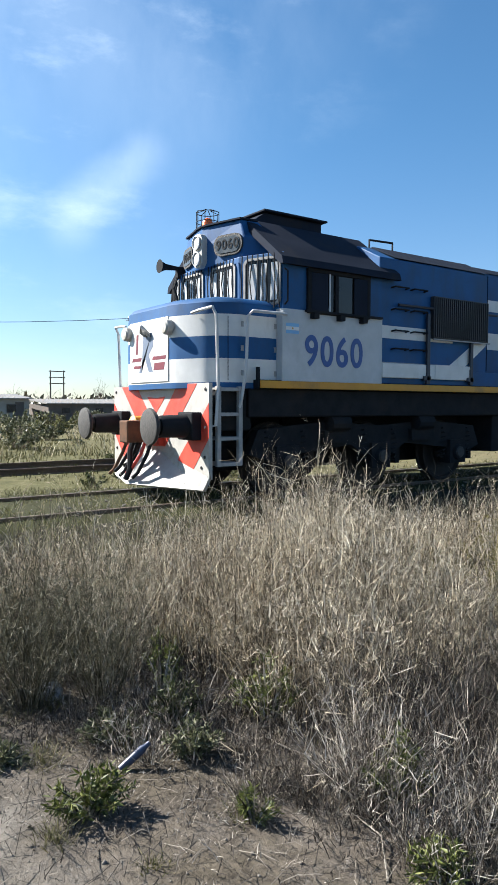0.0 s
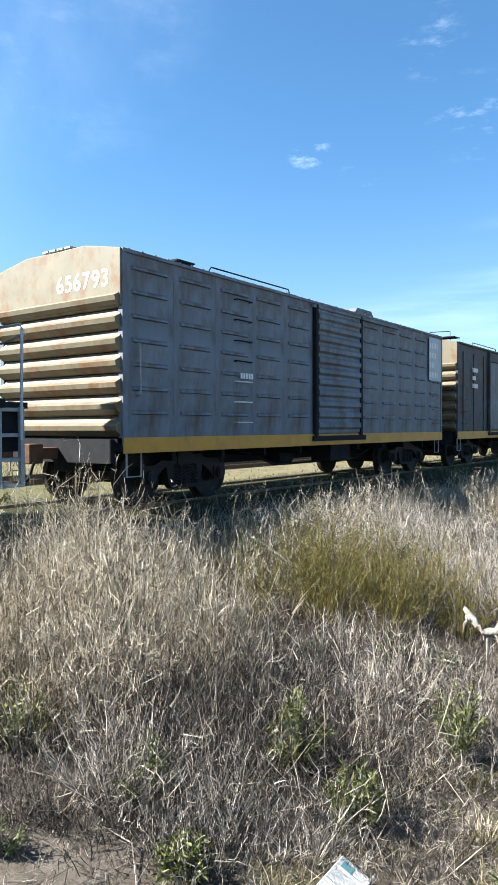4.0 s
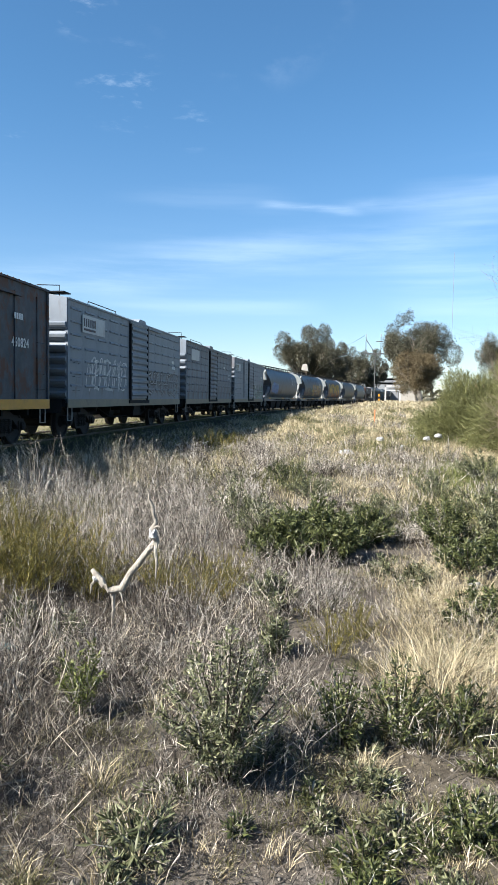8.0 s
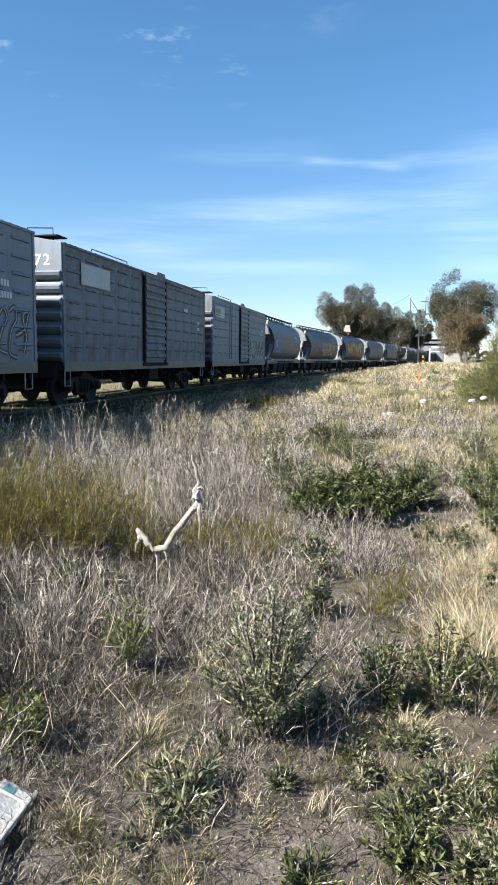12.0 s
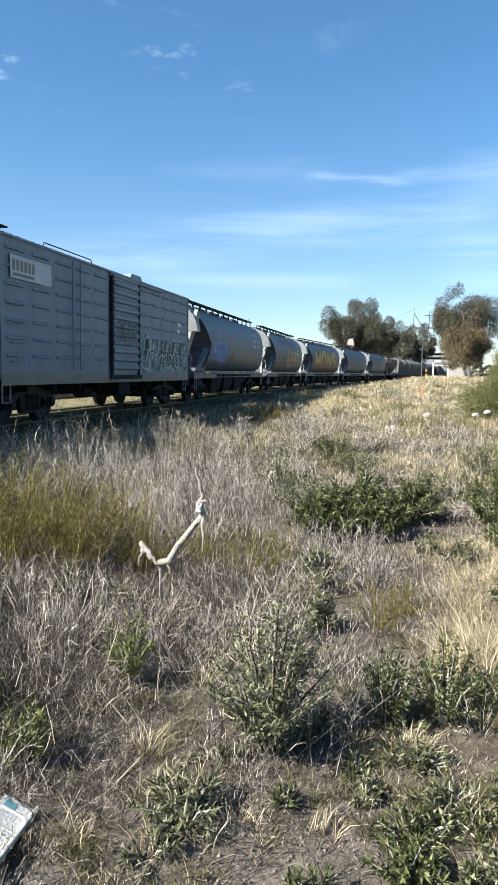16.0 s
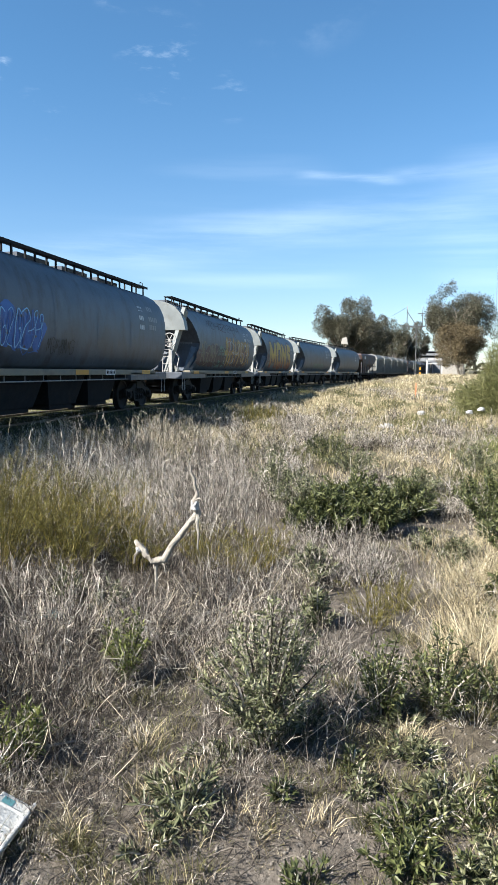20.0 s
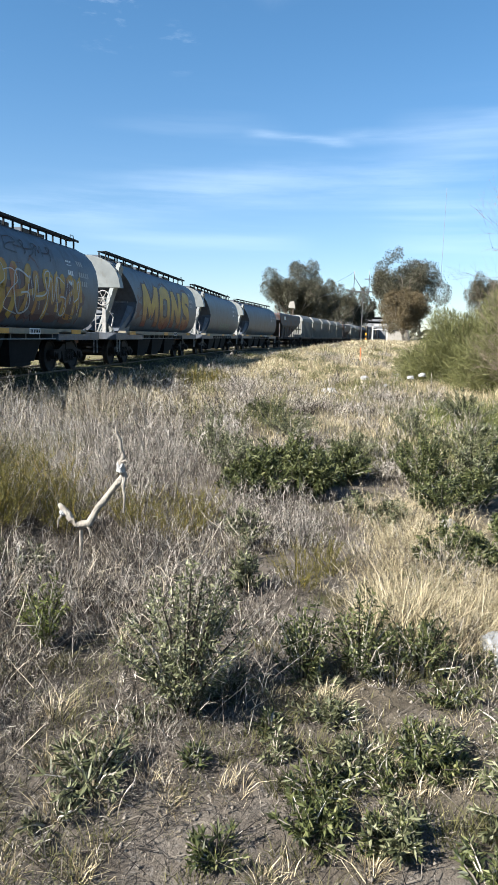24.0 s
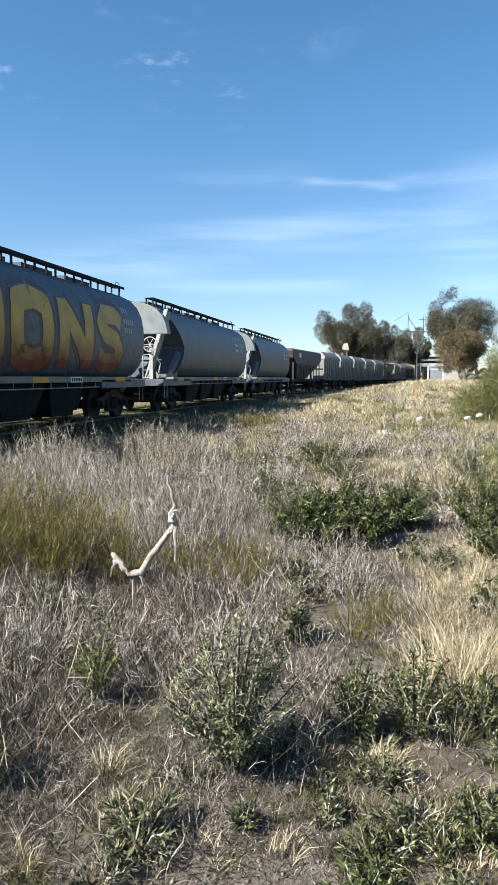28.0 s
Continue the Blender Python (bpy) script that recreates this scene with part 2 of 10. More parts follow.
# ---- materials ----
def mat(name, cols, scale=3.0, rough=0.6, metal=0.0, bump=0.08, fine=60.0, stain=None, streak=0.0, vary="", spec=0.5, stain_at=(0.55, 0.75), stain_scale=1.2):
    """Colours run along a noise of the given scale; a second, larger noise lays stains over them, drawn down into streaks if asked."""
    m = bpy.data.materials.new(name)
    m.use_nodes = True
    nt = m.node_tree
    N, K = nt.nodes.new, nt.links.new
    bs = nt.nodes["Principled BSDF"]
    tc = N("ShaderNodeTexCoord")
    nz = N("ShaderNodeTexNoise")
    nz.inputs["Scale"].default_value, nz.inputs["Detail"].default_value, nz.inputs["Roughness"].default_value = scale, 8, 0.62
    K(tc.outputs["Object"], nz.inputs["Vector"])
    rp = N("ShaderNodeValToRGB")
    rp.color_ramp.elements[0].position, rp.color_ramp.elements[1].position = 0.3, 0.7
    while len(rp.color_ramp.elements) < len(cols):
        rp.color_ramp.elements.new(0.5)
    for i, (e, c) in enumerate(zip(rp.color_ramp.elements, cols)):
        e.position, e.color = 0.3 + 0.4 * i / max(1, len(cols) - 1), (*c, 1)
    K(nz.outputs["Fac"], rp.inputs[0])
    colour = rp.outputs[0]
    if stain:
        mp = N("ShaderNodeMapping")
        mp.inputs["Scale"].default_value = (1, 1, 1 - 0.9 * streak)
        K(tc.outputs["Object"], mp.inputs[0])
        n2 = N("ShaderNodeTexNoise")
        n2.inputs["Scale"].default_value, n2.inputs["Detail"].default_value, n2.inputs["Roughness"].default_value = stain_scale * (1 + 2 * streak), 9, 0.68
        K(mp.outputs[0], n2.inputs["Vector"])
        r2 = N("ShaderNodeMapRange")
        r2.inputs["From Min"].default_value, r2.inputs["From Max"].default_value = stain_at
        K(n2.outputs["Fac"], r2.inputs["Value"])
        mx = N("ShaderNodeMixRGB")
        mx.inputs[2].default_value = (*stain, 1)
        K(r2.outputs[0], mx.inputs[0])
        K(colour, mx.inputs[1])
        colour = mx.outputs[0]
    if vary:
        src = N("ShaderNodeNewGeometry").outputs["Random Per Island"] if vary == "island" else N("ShaderNodeObjectInfo").outputs["Random"]
        mr = N("ShaderNodeMapRange")
        mr.inputs["To Min"].default_value, mr.inputs["To Max"].default_value = 0.62, 1.38
        K(src, mr.inputs["Value"])
        mv = N("ShaderNodeVectorMath")
        mv.operation = "SCALE"
        K(colour, mv.inputs[0])
        K(mr.outputs[0], mv.inputs["Scale"])
        colour = mv.outputs[0]
    K(colour, bs.inputs["Base Color"])
    bs.inputs["Metallic"].default_value, bs.inputs["Specular IOR Level"].default_value = metal, spec
    rr = N("ShaderNodeMapRange")
    rr.inputs["To Min"].default_value, rr.inputs["To Max"].default_value = max(0.03, rough - 0.12), min(1, rough + 0.12)
    K(nz.outputs["Fac"], rr.inputs["Value"])
    K(rr.outputs[0], bs.inputs["Roughness"])
    if bump:
        n3 = N("ShaderNodeTexNoise")
        n3.inputs["Scale"].default_value, n3.inputs["Detail"].default_value = fine, 5
        K(tc.outputs["Object"], n3.inputs["Vector"])
        bp = N("ShaderNodeBump")
        bp.inputs["Strength"].default_value, bp.inputs["Distance"].default_value = bump, 0.02
        K(n3.outputs["Fac"], bp.inputs["Height"])
        K(bp.outputs[0], bs.inputs["Normal"])
    return m


def leaf_mat(name, dark, light, rough=0.6, through_=0.35, other=None, at=(0.1, 0.75, 0.92), tone=0.74):
    """Blades and leaves: colour by piece, some light passing through."""
    m = bpy.data.materials.new(name)
    m.use_nodes = True
    nt = m.node_tree
    N, K = nt.nodes.new, nt.links.new
    bs, out = nt.nodes["Principled BSDF"], nt.nodes["Material Output"]
    geo, tc = N("ShaderNodeNewGeometry"), N("ShaderNodeTexCoord")
    nz = N("ShaderNodeTexNoise")
    nz.inputs["Scale"].default_value, nz.inputs["Detail"].default_value = 1.1, 3
    K(tc.outputs["Object"], nz.inputs["Vector"])
    ad = N("ShaderNodeMath")
    ad.operation = "MULTIPLY_ADD"
    ad.inputs[1].default_value, ad.inputs[2].default_value = 0.65, -0.08
    K(geo.outputs["Random Per Island"], ad.inputs[0])
    a2 = N("ShaderNodeMath")
    a2.operation = "MULTIPLY_ADD"
    a2.inputs[1].default_value = 0.6
    K(nz.outputs["Fac"], a2.inputs[0])
    K(ad.outputs[0], a2.inputs[2])
    rp = N("ShaderNodeValToRGB")
    dark, light, other = ([tone * c for c in q] if q else None for q in (dark, light, other))
    rp.color_ramp.elements[0].position, rp.color_ramp.elements[0].color = at[0], (*dark, 1)
    rp.color_ramp.elements[1].position, rp.color_ramp.elements[1].color = at[1], (*light, 1)
    if other:
        e = rp.color_ramp.elements.new(at[2])
        e.color = (*other, 1)
    K(a2.outputs[0], rp.inputs[0])
    K(rp.outputs[0], bs.inputs["Base Color"])
    bs.inputs["Roughness"].default_value = rough
    bs.inputs["Specular IOR Level"].default_value = 0.35
    tr = N("ShaderNodeBsdfTranslucent")
    K(rp.outputs[0], tr.inputs["Color"])
    mx = N("ShaderNodeMixShader")
    mx.inputs[0].default_value = 0.55 * through_
    K(bs.outputs[0], mx.inputs[1])
    K(tr.outputs[0], mx.inputs[2])
    K(mx.outputs[0], out.inputs[0])
    return m


BLUE = mat("faded_blue_paint", [(0.006, 0.054, 0.160), (0.010, 0.082, 0.225)], 2.0, 0.58, bump=0.03, spec=0.3, stain=(0.020, 0.050, 0.095), streak=0.6, stain_at=(0.46, 0.82))
WHITE = mat("weathered_white_paint", [(0.50, 0.50, 0.485), (0.63, 0.63, 0.615)], 2.5, 0.45, bump=0.03, stain=(0.33, 0.31, 0.27), streak=0.7, stain_at=(0.56, 0.9))
ROOF = mat("sooty_slate_roof_paint", [(0.008, 0.012, 0.022), (0.016, 0.022, 0.036)], 2.0, 0.85, stain=(0.024, 0.024, 0.026), streak=0.2, spec=0.12)
YELLOW = mat("yellow_sill_paint", [(0.44, 0.20, 0.010), (0.58, 0.28, 0.016)], 3.0, 0.5, stain=(0.14, 0.09, 0.035), stain_at=(0.55, 0.8))
BLACK = mat("black_greasy_steel", [(0.010, 0.0115, 0.014), (0.022, 0.023, 0.025)], 5.0, 0.75, stain=(0.032, 0.027, 0.023), spec=0.1)
RED = mat("red_warning_paint", [(0.50, 0.035, 0.02), (0.62, 0.07, 0.04)], 4.0, 0.5, stain=(0.30, 0.10, 0.07), streak=0.4)
PLOW = mat("scuffed_white_plow_paint", [(0.30, 0.29, 0.265), (0.44, 0.425, 0.39)], 3.0, 0.55, stain=(0.20, 0.165, 0.13), stain_at=(0.5, 0.74), stain_scale=3)
BUFFER = mat("worn_dark_steel", [(0.018, 0.017, 0.016), (0.055, 0.050, 0.045)], 14.0, 0.7, metal=0.0, bump=0.4, fine=40)
PIPE = mat("light_grey_handrail_paint", [(0.38, 0.38, 0.38), (0.50, 0.50, 0.49)], 6.0, 0.45)
STEP = mat("worn_grey_step_paint", [(0.22, 0.22, 0.22), (0.36, 0.35, 0.33)], 8.0, 0.6)
DARK_RAIL = mat("dark_blue_handrail_paint", [(0.010, 0.014, 0.026), (0.02, 0.026, 0.04)], 6.0, 0.5)
GRILLE = mat("black_grille_steel", [(0.012, 0.013, 0.015), (0.03, 0.03, 0.032)], 8.0, 0.55)
NUMBER = mat("number_blue_paint", [(0.018, 0.055, 0.20), (0.03, 0.085, 0.27)], 4.0, 0.5)
MAROON = mat("maroon_paint", [(0.10, 0.010, 0.022), (0.15, 0.018, 0.03)], 3.0, 0.5)
GREYLOGO = mat("grey_blue_paint", [(0.10, 0.13, 0.19), (0.14, 0.17, 0.23)], 3.0, 0.5)
SKYBLUE = mat("pale_blue_paint", [(0.16, 0.36, 0.60), (0.22, 0.44, 0.66)], 5.0, 0.5)
GLASS = mat("dark_cab_glass", [(0.004, 0.005, 0.006), (0.007, 0.008, 0.009)], 2.0, 0.25, bump=0, spec=0.4)
LENS = mat("headlight_glass", [(0.42, 0.40, 0.36), (0.60, 0.57, 0.52)], 20.0, 0.2, bump=0)
ORANGE = mat("orange_beacon_plastic", [(0.75, 0.13, 0.03), (0.85, 0.19, 0.05)], 9.0, 0.3, bump=0)
RUST = mat("rusty_steel", [(0.07, 0.035, 0.018), (0.17, 0.075, 0.032)], 7.0, 0.8, metal=0.1)
WHEEL = mat("brown_cast_steel", [(0.013, 0.011, 0.011), (0.028, 0.023, 0.020)], 8.0, 0.75, spec=0.3)
BOXGREY = mat("blue_grey_wagon_paint", [(0.090, 0.112, 0.142), (0.178, 0.203, 0.236)], 0.9, 0.6, stain=(0.088, 0.062, 0.044), streak=0.72, stain_at=(0.45, 0.70), spec=0.35)
CABGREY = mat("grey_white_cab_paint", [(0.35, 0.37, 0.385), (0.46, 0.48, 0.495)], 2.4, 0.5, bump=0.03, stain=(0.33, 0.33, 0.32), streak=0.5, stain_at=(0.52, 0.85))
BOXGREY2 = mat("grey_wagon_paint", [(0.104, 0.128, 0.160), (0.188, 0.213, 0.246)], 0.8, 0.55, stain=(0.085, 0.072, 0.062), streak=0.75, stain_at=(0.56, 0.80))
ENDCREAM = mat("bleached_wagon_end_paint", [(0.118, 0.102, 0.062), (0.185, 0.164, 0.108)], 2.2, 0.65, stain=(0.140, 0.064, 0.018), streak=0.3, stain_at=(0.50, 0.64), stain_scale=1.7)
BOXBROWN = mat("dark_rusted_wagon_paint", [(0.022, 0.026, 0.034), (0.082, 0.086, 0.098)], 2.2, 0.7, stain=(0.075, 0.030, 0.016), streak=0.35, stain_at=(0.49, 0.60), stain_scale=1.8)
SILLGREY = mat("dull_ochre_sill_paint", [(0.14, 0.13, 0.10), (0.22, 0.19, 0.13)], 2.5, 0.6, stain=(0.08, 0.06, 0.05))
HOPPER = mat("dull_hopper_grey_paint", [(0.052, 0.064, 0.084), (0.104, 0.118, 0.142)], 0.8, 0.46, bump=0.06, stain=(0.045, 0.038, 0.032), streak=0.6, stain_at=(0.46, 0.74), spec=0.32)
HOPPERLIGHT = mat("pale_hopper_end_paint", [(0.125, 0.138, 0.138), (0.195, 0.21, 0.206)], 1.8, 0.5, stain=(0.10, 0.090, 0.070), streak=0.5)
ORE = mat("stone_grey_ore_wagon_paint", [(0.13, 0.13, 0.12), (0.19, 0.19, 0.175)], 1.6, 0.65, stain=(0.10, 0.088, 0.07), streak=0.6)
SILLDARK = mat("smoked_number_glass", [(0.035, 0.042, 0.046), (0.055, 0.062, 0.066)], 8.0, 0.3)
STENCIL = mat("white_stencil_paint", [(0.55, 0.55, 0.54), (0.68, 0.68, 0.66)], 7.0, 0.6)
PALE = mat("pale_patch_paint", [(0.36, 0.38, 0.39), (0.46, 0.48, 0.49)], 3.0, 0.6, stain=(0.22, 0.20, 0.18))
G_BLUE = mat("blue_spray_paint", [(0.012, 0.075, 0.30), (0.03, 0.13, 0.40)], 4.0, 0.5)
G_YELLOW = mat("yellow_spray_paint", [(0.28, 0.16, 0.018), (0.42, 0.27, 0.035)], 1.6, 0.55, stain=(0.24, 0.070, 0.018), stain_at=(0.46, 0.64))
G_BROWN = mat("brown_red_spray_paint", [(0.050, 0.022, 0.024), (0.095, 0.045, 0.040)], 2.5, 0.55)
G_GREEN = mat("grey_green_spray_paint", [(0.035, 0.105, 0.078), (0.14, 0.30, 0.225)], 1.8, 0.55)
G_PALE = mat("silver_spray_paint", [(0.30, 0.32, 0.34), (0.42, 0.44, 0.46)], 3.0, 0.5)
G_BLACK = mat("black_spray_paint", [(0.015, 0.015, 0.017), (0.03, 0.03, 0.032)], 5.0, 0.55)

# ---- the train: every vehicle has its front end at x = 0, rail top at z = 0, its near side at y = -1.475 ----
VEHICLES = []   # thing, place of its front in the train, length
WHEELS = []     # wheelset, its pose in its vehicle, radius
SIDE = 1.475
GAUGE = 1.676


def run_along(ob, start, length):
    VEHICLES.append((ob, start, length))
    return ob


def wheelset(parent, x, r, turning=True):
    key = ("wheelset", round(r, 3))
    if key not in MESHES:
        s = Solid()
        for sgn in (-1, 1):
            y = sgn * GAUGE / 2
            prof = [(y - sgn * 0.045, r + 0.028), (y - sgn * 0.012, r + 0.026), (y, r), (y + sgn * 0.10, r - 0.006), (y + sgn * 0.105, r - 0.06),
                    (y + sgn * 0.075, r - 0.085), (y + sgn * 0.045, 0.17), (y + sgn * 0.10, 0.14), (y + sgn * 0.13, 0.09)]
            s.lathe(prof, (0, 0, 0), "y", 28)
            for k in range(6):
                a = k * math.pi / 3
                s.rod((0.13 * math.sin(a), y + sgn * 0.09, 0.13 * math.cos(a)), (0.13 * math.sin(a), y + sgn * 0.125, 0.13 * math.cos(a)), 0.018, seg=6)
        s.rod((0, -1.08, 0), (0, 1.08, 0), 0.075, seg=12)
        MESHES[key] = s.mesh("wheelset", WHEEL, True)
    ob = part("wheelset", MESHES[key], WHEEL, parent, at=pose(x, 0, r))
    if turning:
        WHEELS.append((ob, (x, 0, r), r))
    return ob


def spring(s, x, y, z0, z1, r=0.06):
    n = 28
    s.pipe([(x + r * math.cos(k * 1.5), y + r * math.sin(k * 1.5), z0 + (z1 - z0) * k / n) for k in range(n + 1)], 0.014, 5)


def wagon_bogie(parent, x, r=0.46, base=1.75, turning=True):
    """A two-axle bogie with cast side frames."""
    key = ("bogie", base, r)
    if key not in MESHES:
        s = Solid()
        for sgn in (-1, 1):
            y0, y1 = sgn * 1.00, sgn * 1.13
            h = base / 2
            out = [(-h - 0.20, r + 0.02), (-h - 0.17, r + 0.17), (-h + 0.15, r + 0.19), (-0.38, r + 0.34), (0.38, r + 0.34), (h - 0.15, r + 0.19), (h + 0.17, r + 0.17), (h + 0.20, r + 0.02),
                   (h + 0.12, r - 0.08), (h - 0.12, r - 0.08), (h - 0.22, r + 0.03), (0.46, r + 0.16), (0.40, r - 0.13), (0.32, r - 0.22), (-0.32, r - 0.22), (-0.40, r - 0.13), (-0.46, r + 0.16), (-h + 0.22, r + 0.03), (-h + 0.12, r - 0.08), (-h - 0.12, r - 0.08)]
            s.prism(out, min(y0, y1), max(y0, y1), "y")
            for k in (-1, 1):
                s.rod((k * h, sgn * 1.05, r), (k * h, sgn * 1.22, r), 0.105, seg=14)
                s.rod((k * h, sgn * 1.22, r), (k * h, sgn * 1.235, r), 0.07, seg=10)
                s.box(k * h - 0.13, k * h + 0.13, sgn * 1.14 - 0.02, sgn * 1.14 + 0.02, r - 0.12, r + 0.12)
            for sx in (-0.2, 0, 0.2):
                spring(s, sx, sgn * 1.15, r - 0.16, r + 0.18, 0.075)
        s.box(-0.20, 0.20, -1.15, 1.15, r + 0.17, r + 0.40)
        for k in (-1, 1):
            s.box(k * 0.36 - 0.05, k * 0.36 + 0.05, -0.95, 0.95, r - 0.16, r - 0.02)
        s.rod((0, 0, r + 0.38), (0, 0, r + 0.50), 0.22, seg=14)
        MESHES[key] = s.mesh("bogie", WHEEL)
    ob = part("bogie", MESHES[key], WHEEL, parent, "dark cast steel bogie frame", at=pose(x, 0, 0))
    for k in (-1, 1):
        w = wheelset(ob, k * base / 2, r, turning)
    return ob


def coupler(parent, x, way_, z=0.95):
    s = Solid()
    s.box(min(x, x + way_ * 0.42), max(x, x + way_ * 0.42), -0.09, 0.09, z - 0.09, z + 0.09)
    s.prism([(x + way_ * 0.40, -0.17), (x + way_ * 0.66, -0.19), (x + way_ * 0.70, -0.02), (x + way_ * 0.52, 0.0), (x + way_ * 0.52, 0.13), (x + way_ * 0.40, 0.17)], z - 0.15, z + 0.15, "z")
    part("coupler", s, RUST, parent, "rusty knuckle coupler", bevel=0.015)
    h = Solid()
    h.pipe([(x, 0.34, z - 0.05), (x + way_ * 0.18, 0.36, z - 0.16), (x + way_ * 0.32, 0.32, z - 0.42), (x + way_ * 0.5, 0.26, z - 0.5)], 0.026)
    part("brake_hose", h, BLACK, parent, smooth=True)


def ribbon(s, pts, width, y_of, thick=0.003):
    """A flat painted stroke on a side whose y depends on z."""
    vs = []
    for k, (x, z) in enumerate(pts):
        a, b = pts[max(0, k - 1)], pts[min(len(pts) - 1, k + 1)]
        d = Vector((b[0] - a[0], b[1] - a[1]))
        d = d.normalized() if d.length > 1e-6 else Vector((1, 0))
        n = Vector((-d.y, d.x)) * width / 2
        vs += [(x + n.x, y_of(z + n.y) - thick, z + n.y), (x - n.x, y_of(z - n.y) - thick, z - n.y)]
    s.add(vs, [(2 * k, 2 * k + 2, 2 * k + 3, 2 * k + 1) for k in range(len(pts) - 1)])



def blob(s, rng, cx, cz, rx, rz, y_of, thick=0.002, n=22):
    """A patch of sprayed colour with a wavering edge, laid on in a fan of thin strips."""
    ph = [rng.uniform(0, 6.3) for _ in range(3)]
    edge = []
    for k in range(n):
        a = 2 * math.pi * k / n
        w = 1 + 0.16 * math.sin(3 * a + ph[0]) + 0.11 * math.sin(5 * a + ph[1]) + 0.07 * math.sin(8 * a + ph[2])
        edge.append((cx + rx * w * math.cos(a), cz + rz * w * math.sin(a)))
    ring2 = [(cx + 0.5 * (x - cx), cz + 0.5 * (z - cz)) for x, z in edge]
    vs = [(x, y_of(z) - thick, z) for x, z in edge] + [(x, y_of(z) - thick, z) for x, z in ring2] + [(cx, y_of(cz) - thick, cz)]
    fs = [(k, (k + 1) % n, n + (k + 1) % n, n + k) for k in range(n)] + [(n + k, n + (k + 1) % n, 2 * n) for k in range(n)]
    s.add(vs, fs)


def loops(rng, x0, x1, z0, z1, count):
    """Hand-drawn strokes, side by side: hooks, bends, zigzags and loops, no letters."""
    strokes = []
    w, h = (x1 - x0) / count, z1 - z0
    for i in range(count):
        cx = x0 + (i + 0.5) * w
        kind = rng.randint(0, 3)
        if kind == 0:     # a leaning hook
            key = [(-0.5, 0.9), (0.1, 1.0), (0.45, 0.75), (-0.1, 0.5), (-0.4, 0.1), (0.5, 0.0)]
        elif kind == 1:   # a zigzag
            key = [(-0.45, 0.05), (-0.2, 0.95), (0.05, 0.35), (0.3, 1.0), (0.5, 0.1)]
        elif kind == 2:   # a bent arrow
            key = [(-0.5, 0.45), (0.2, 0.55), (0.5, 0.95), (0.15, 0.9), (0.3, 0.4), (0.0, 0.0)]
        else:             # an open loop
            key = [(0.4, 0.85), (-0.3, 1.0), (-0.55, 0.5), (-0.2, 0.02), (0.4, 0.15), (0.35, 0.5), (-0.05, 0.48)]
        lean, sx, sz = rng.uniform(-0.3, 0.4), rng.uniform(0.8, 1.5), rng.uniform(0.75, 1.0)
        key = [(cx + w * sx * (a + lean * (b - 0.5)) + rng.uniform(-0.06, 0.06) * w, z0 + h * (b * sz + rng.uniform(0, 0.06)) + (1 - sz) * h * 0.5) for a, b in key]
        out = []
        for k in range(len(key) - 1):   # rounded through the points
            p0, p1, p2, p3 = key[max(0, k - 1)], key[k], key[k + 1], key[min(len(key) - 1, k + 2)]
            for j in range(5):
                t = j / 5
                out.append(tuple(0.5 * (2 * p1[c] + (p2[c] - p0[c]) * t + (2 * p0[c] - 5 * p1[c] + 4 * p2[c] - p3[c]) * t * t + (3 * p1[c] - p0[c] - 3 * p2[c] + p3[c]) * t ** 3) for c in (0, 1)))
        strokes.append(out + [key[-1]])
    return strokes


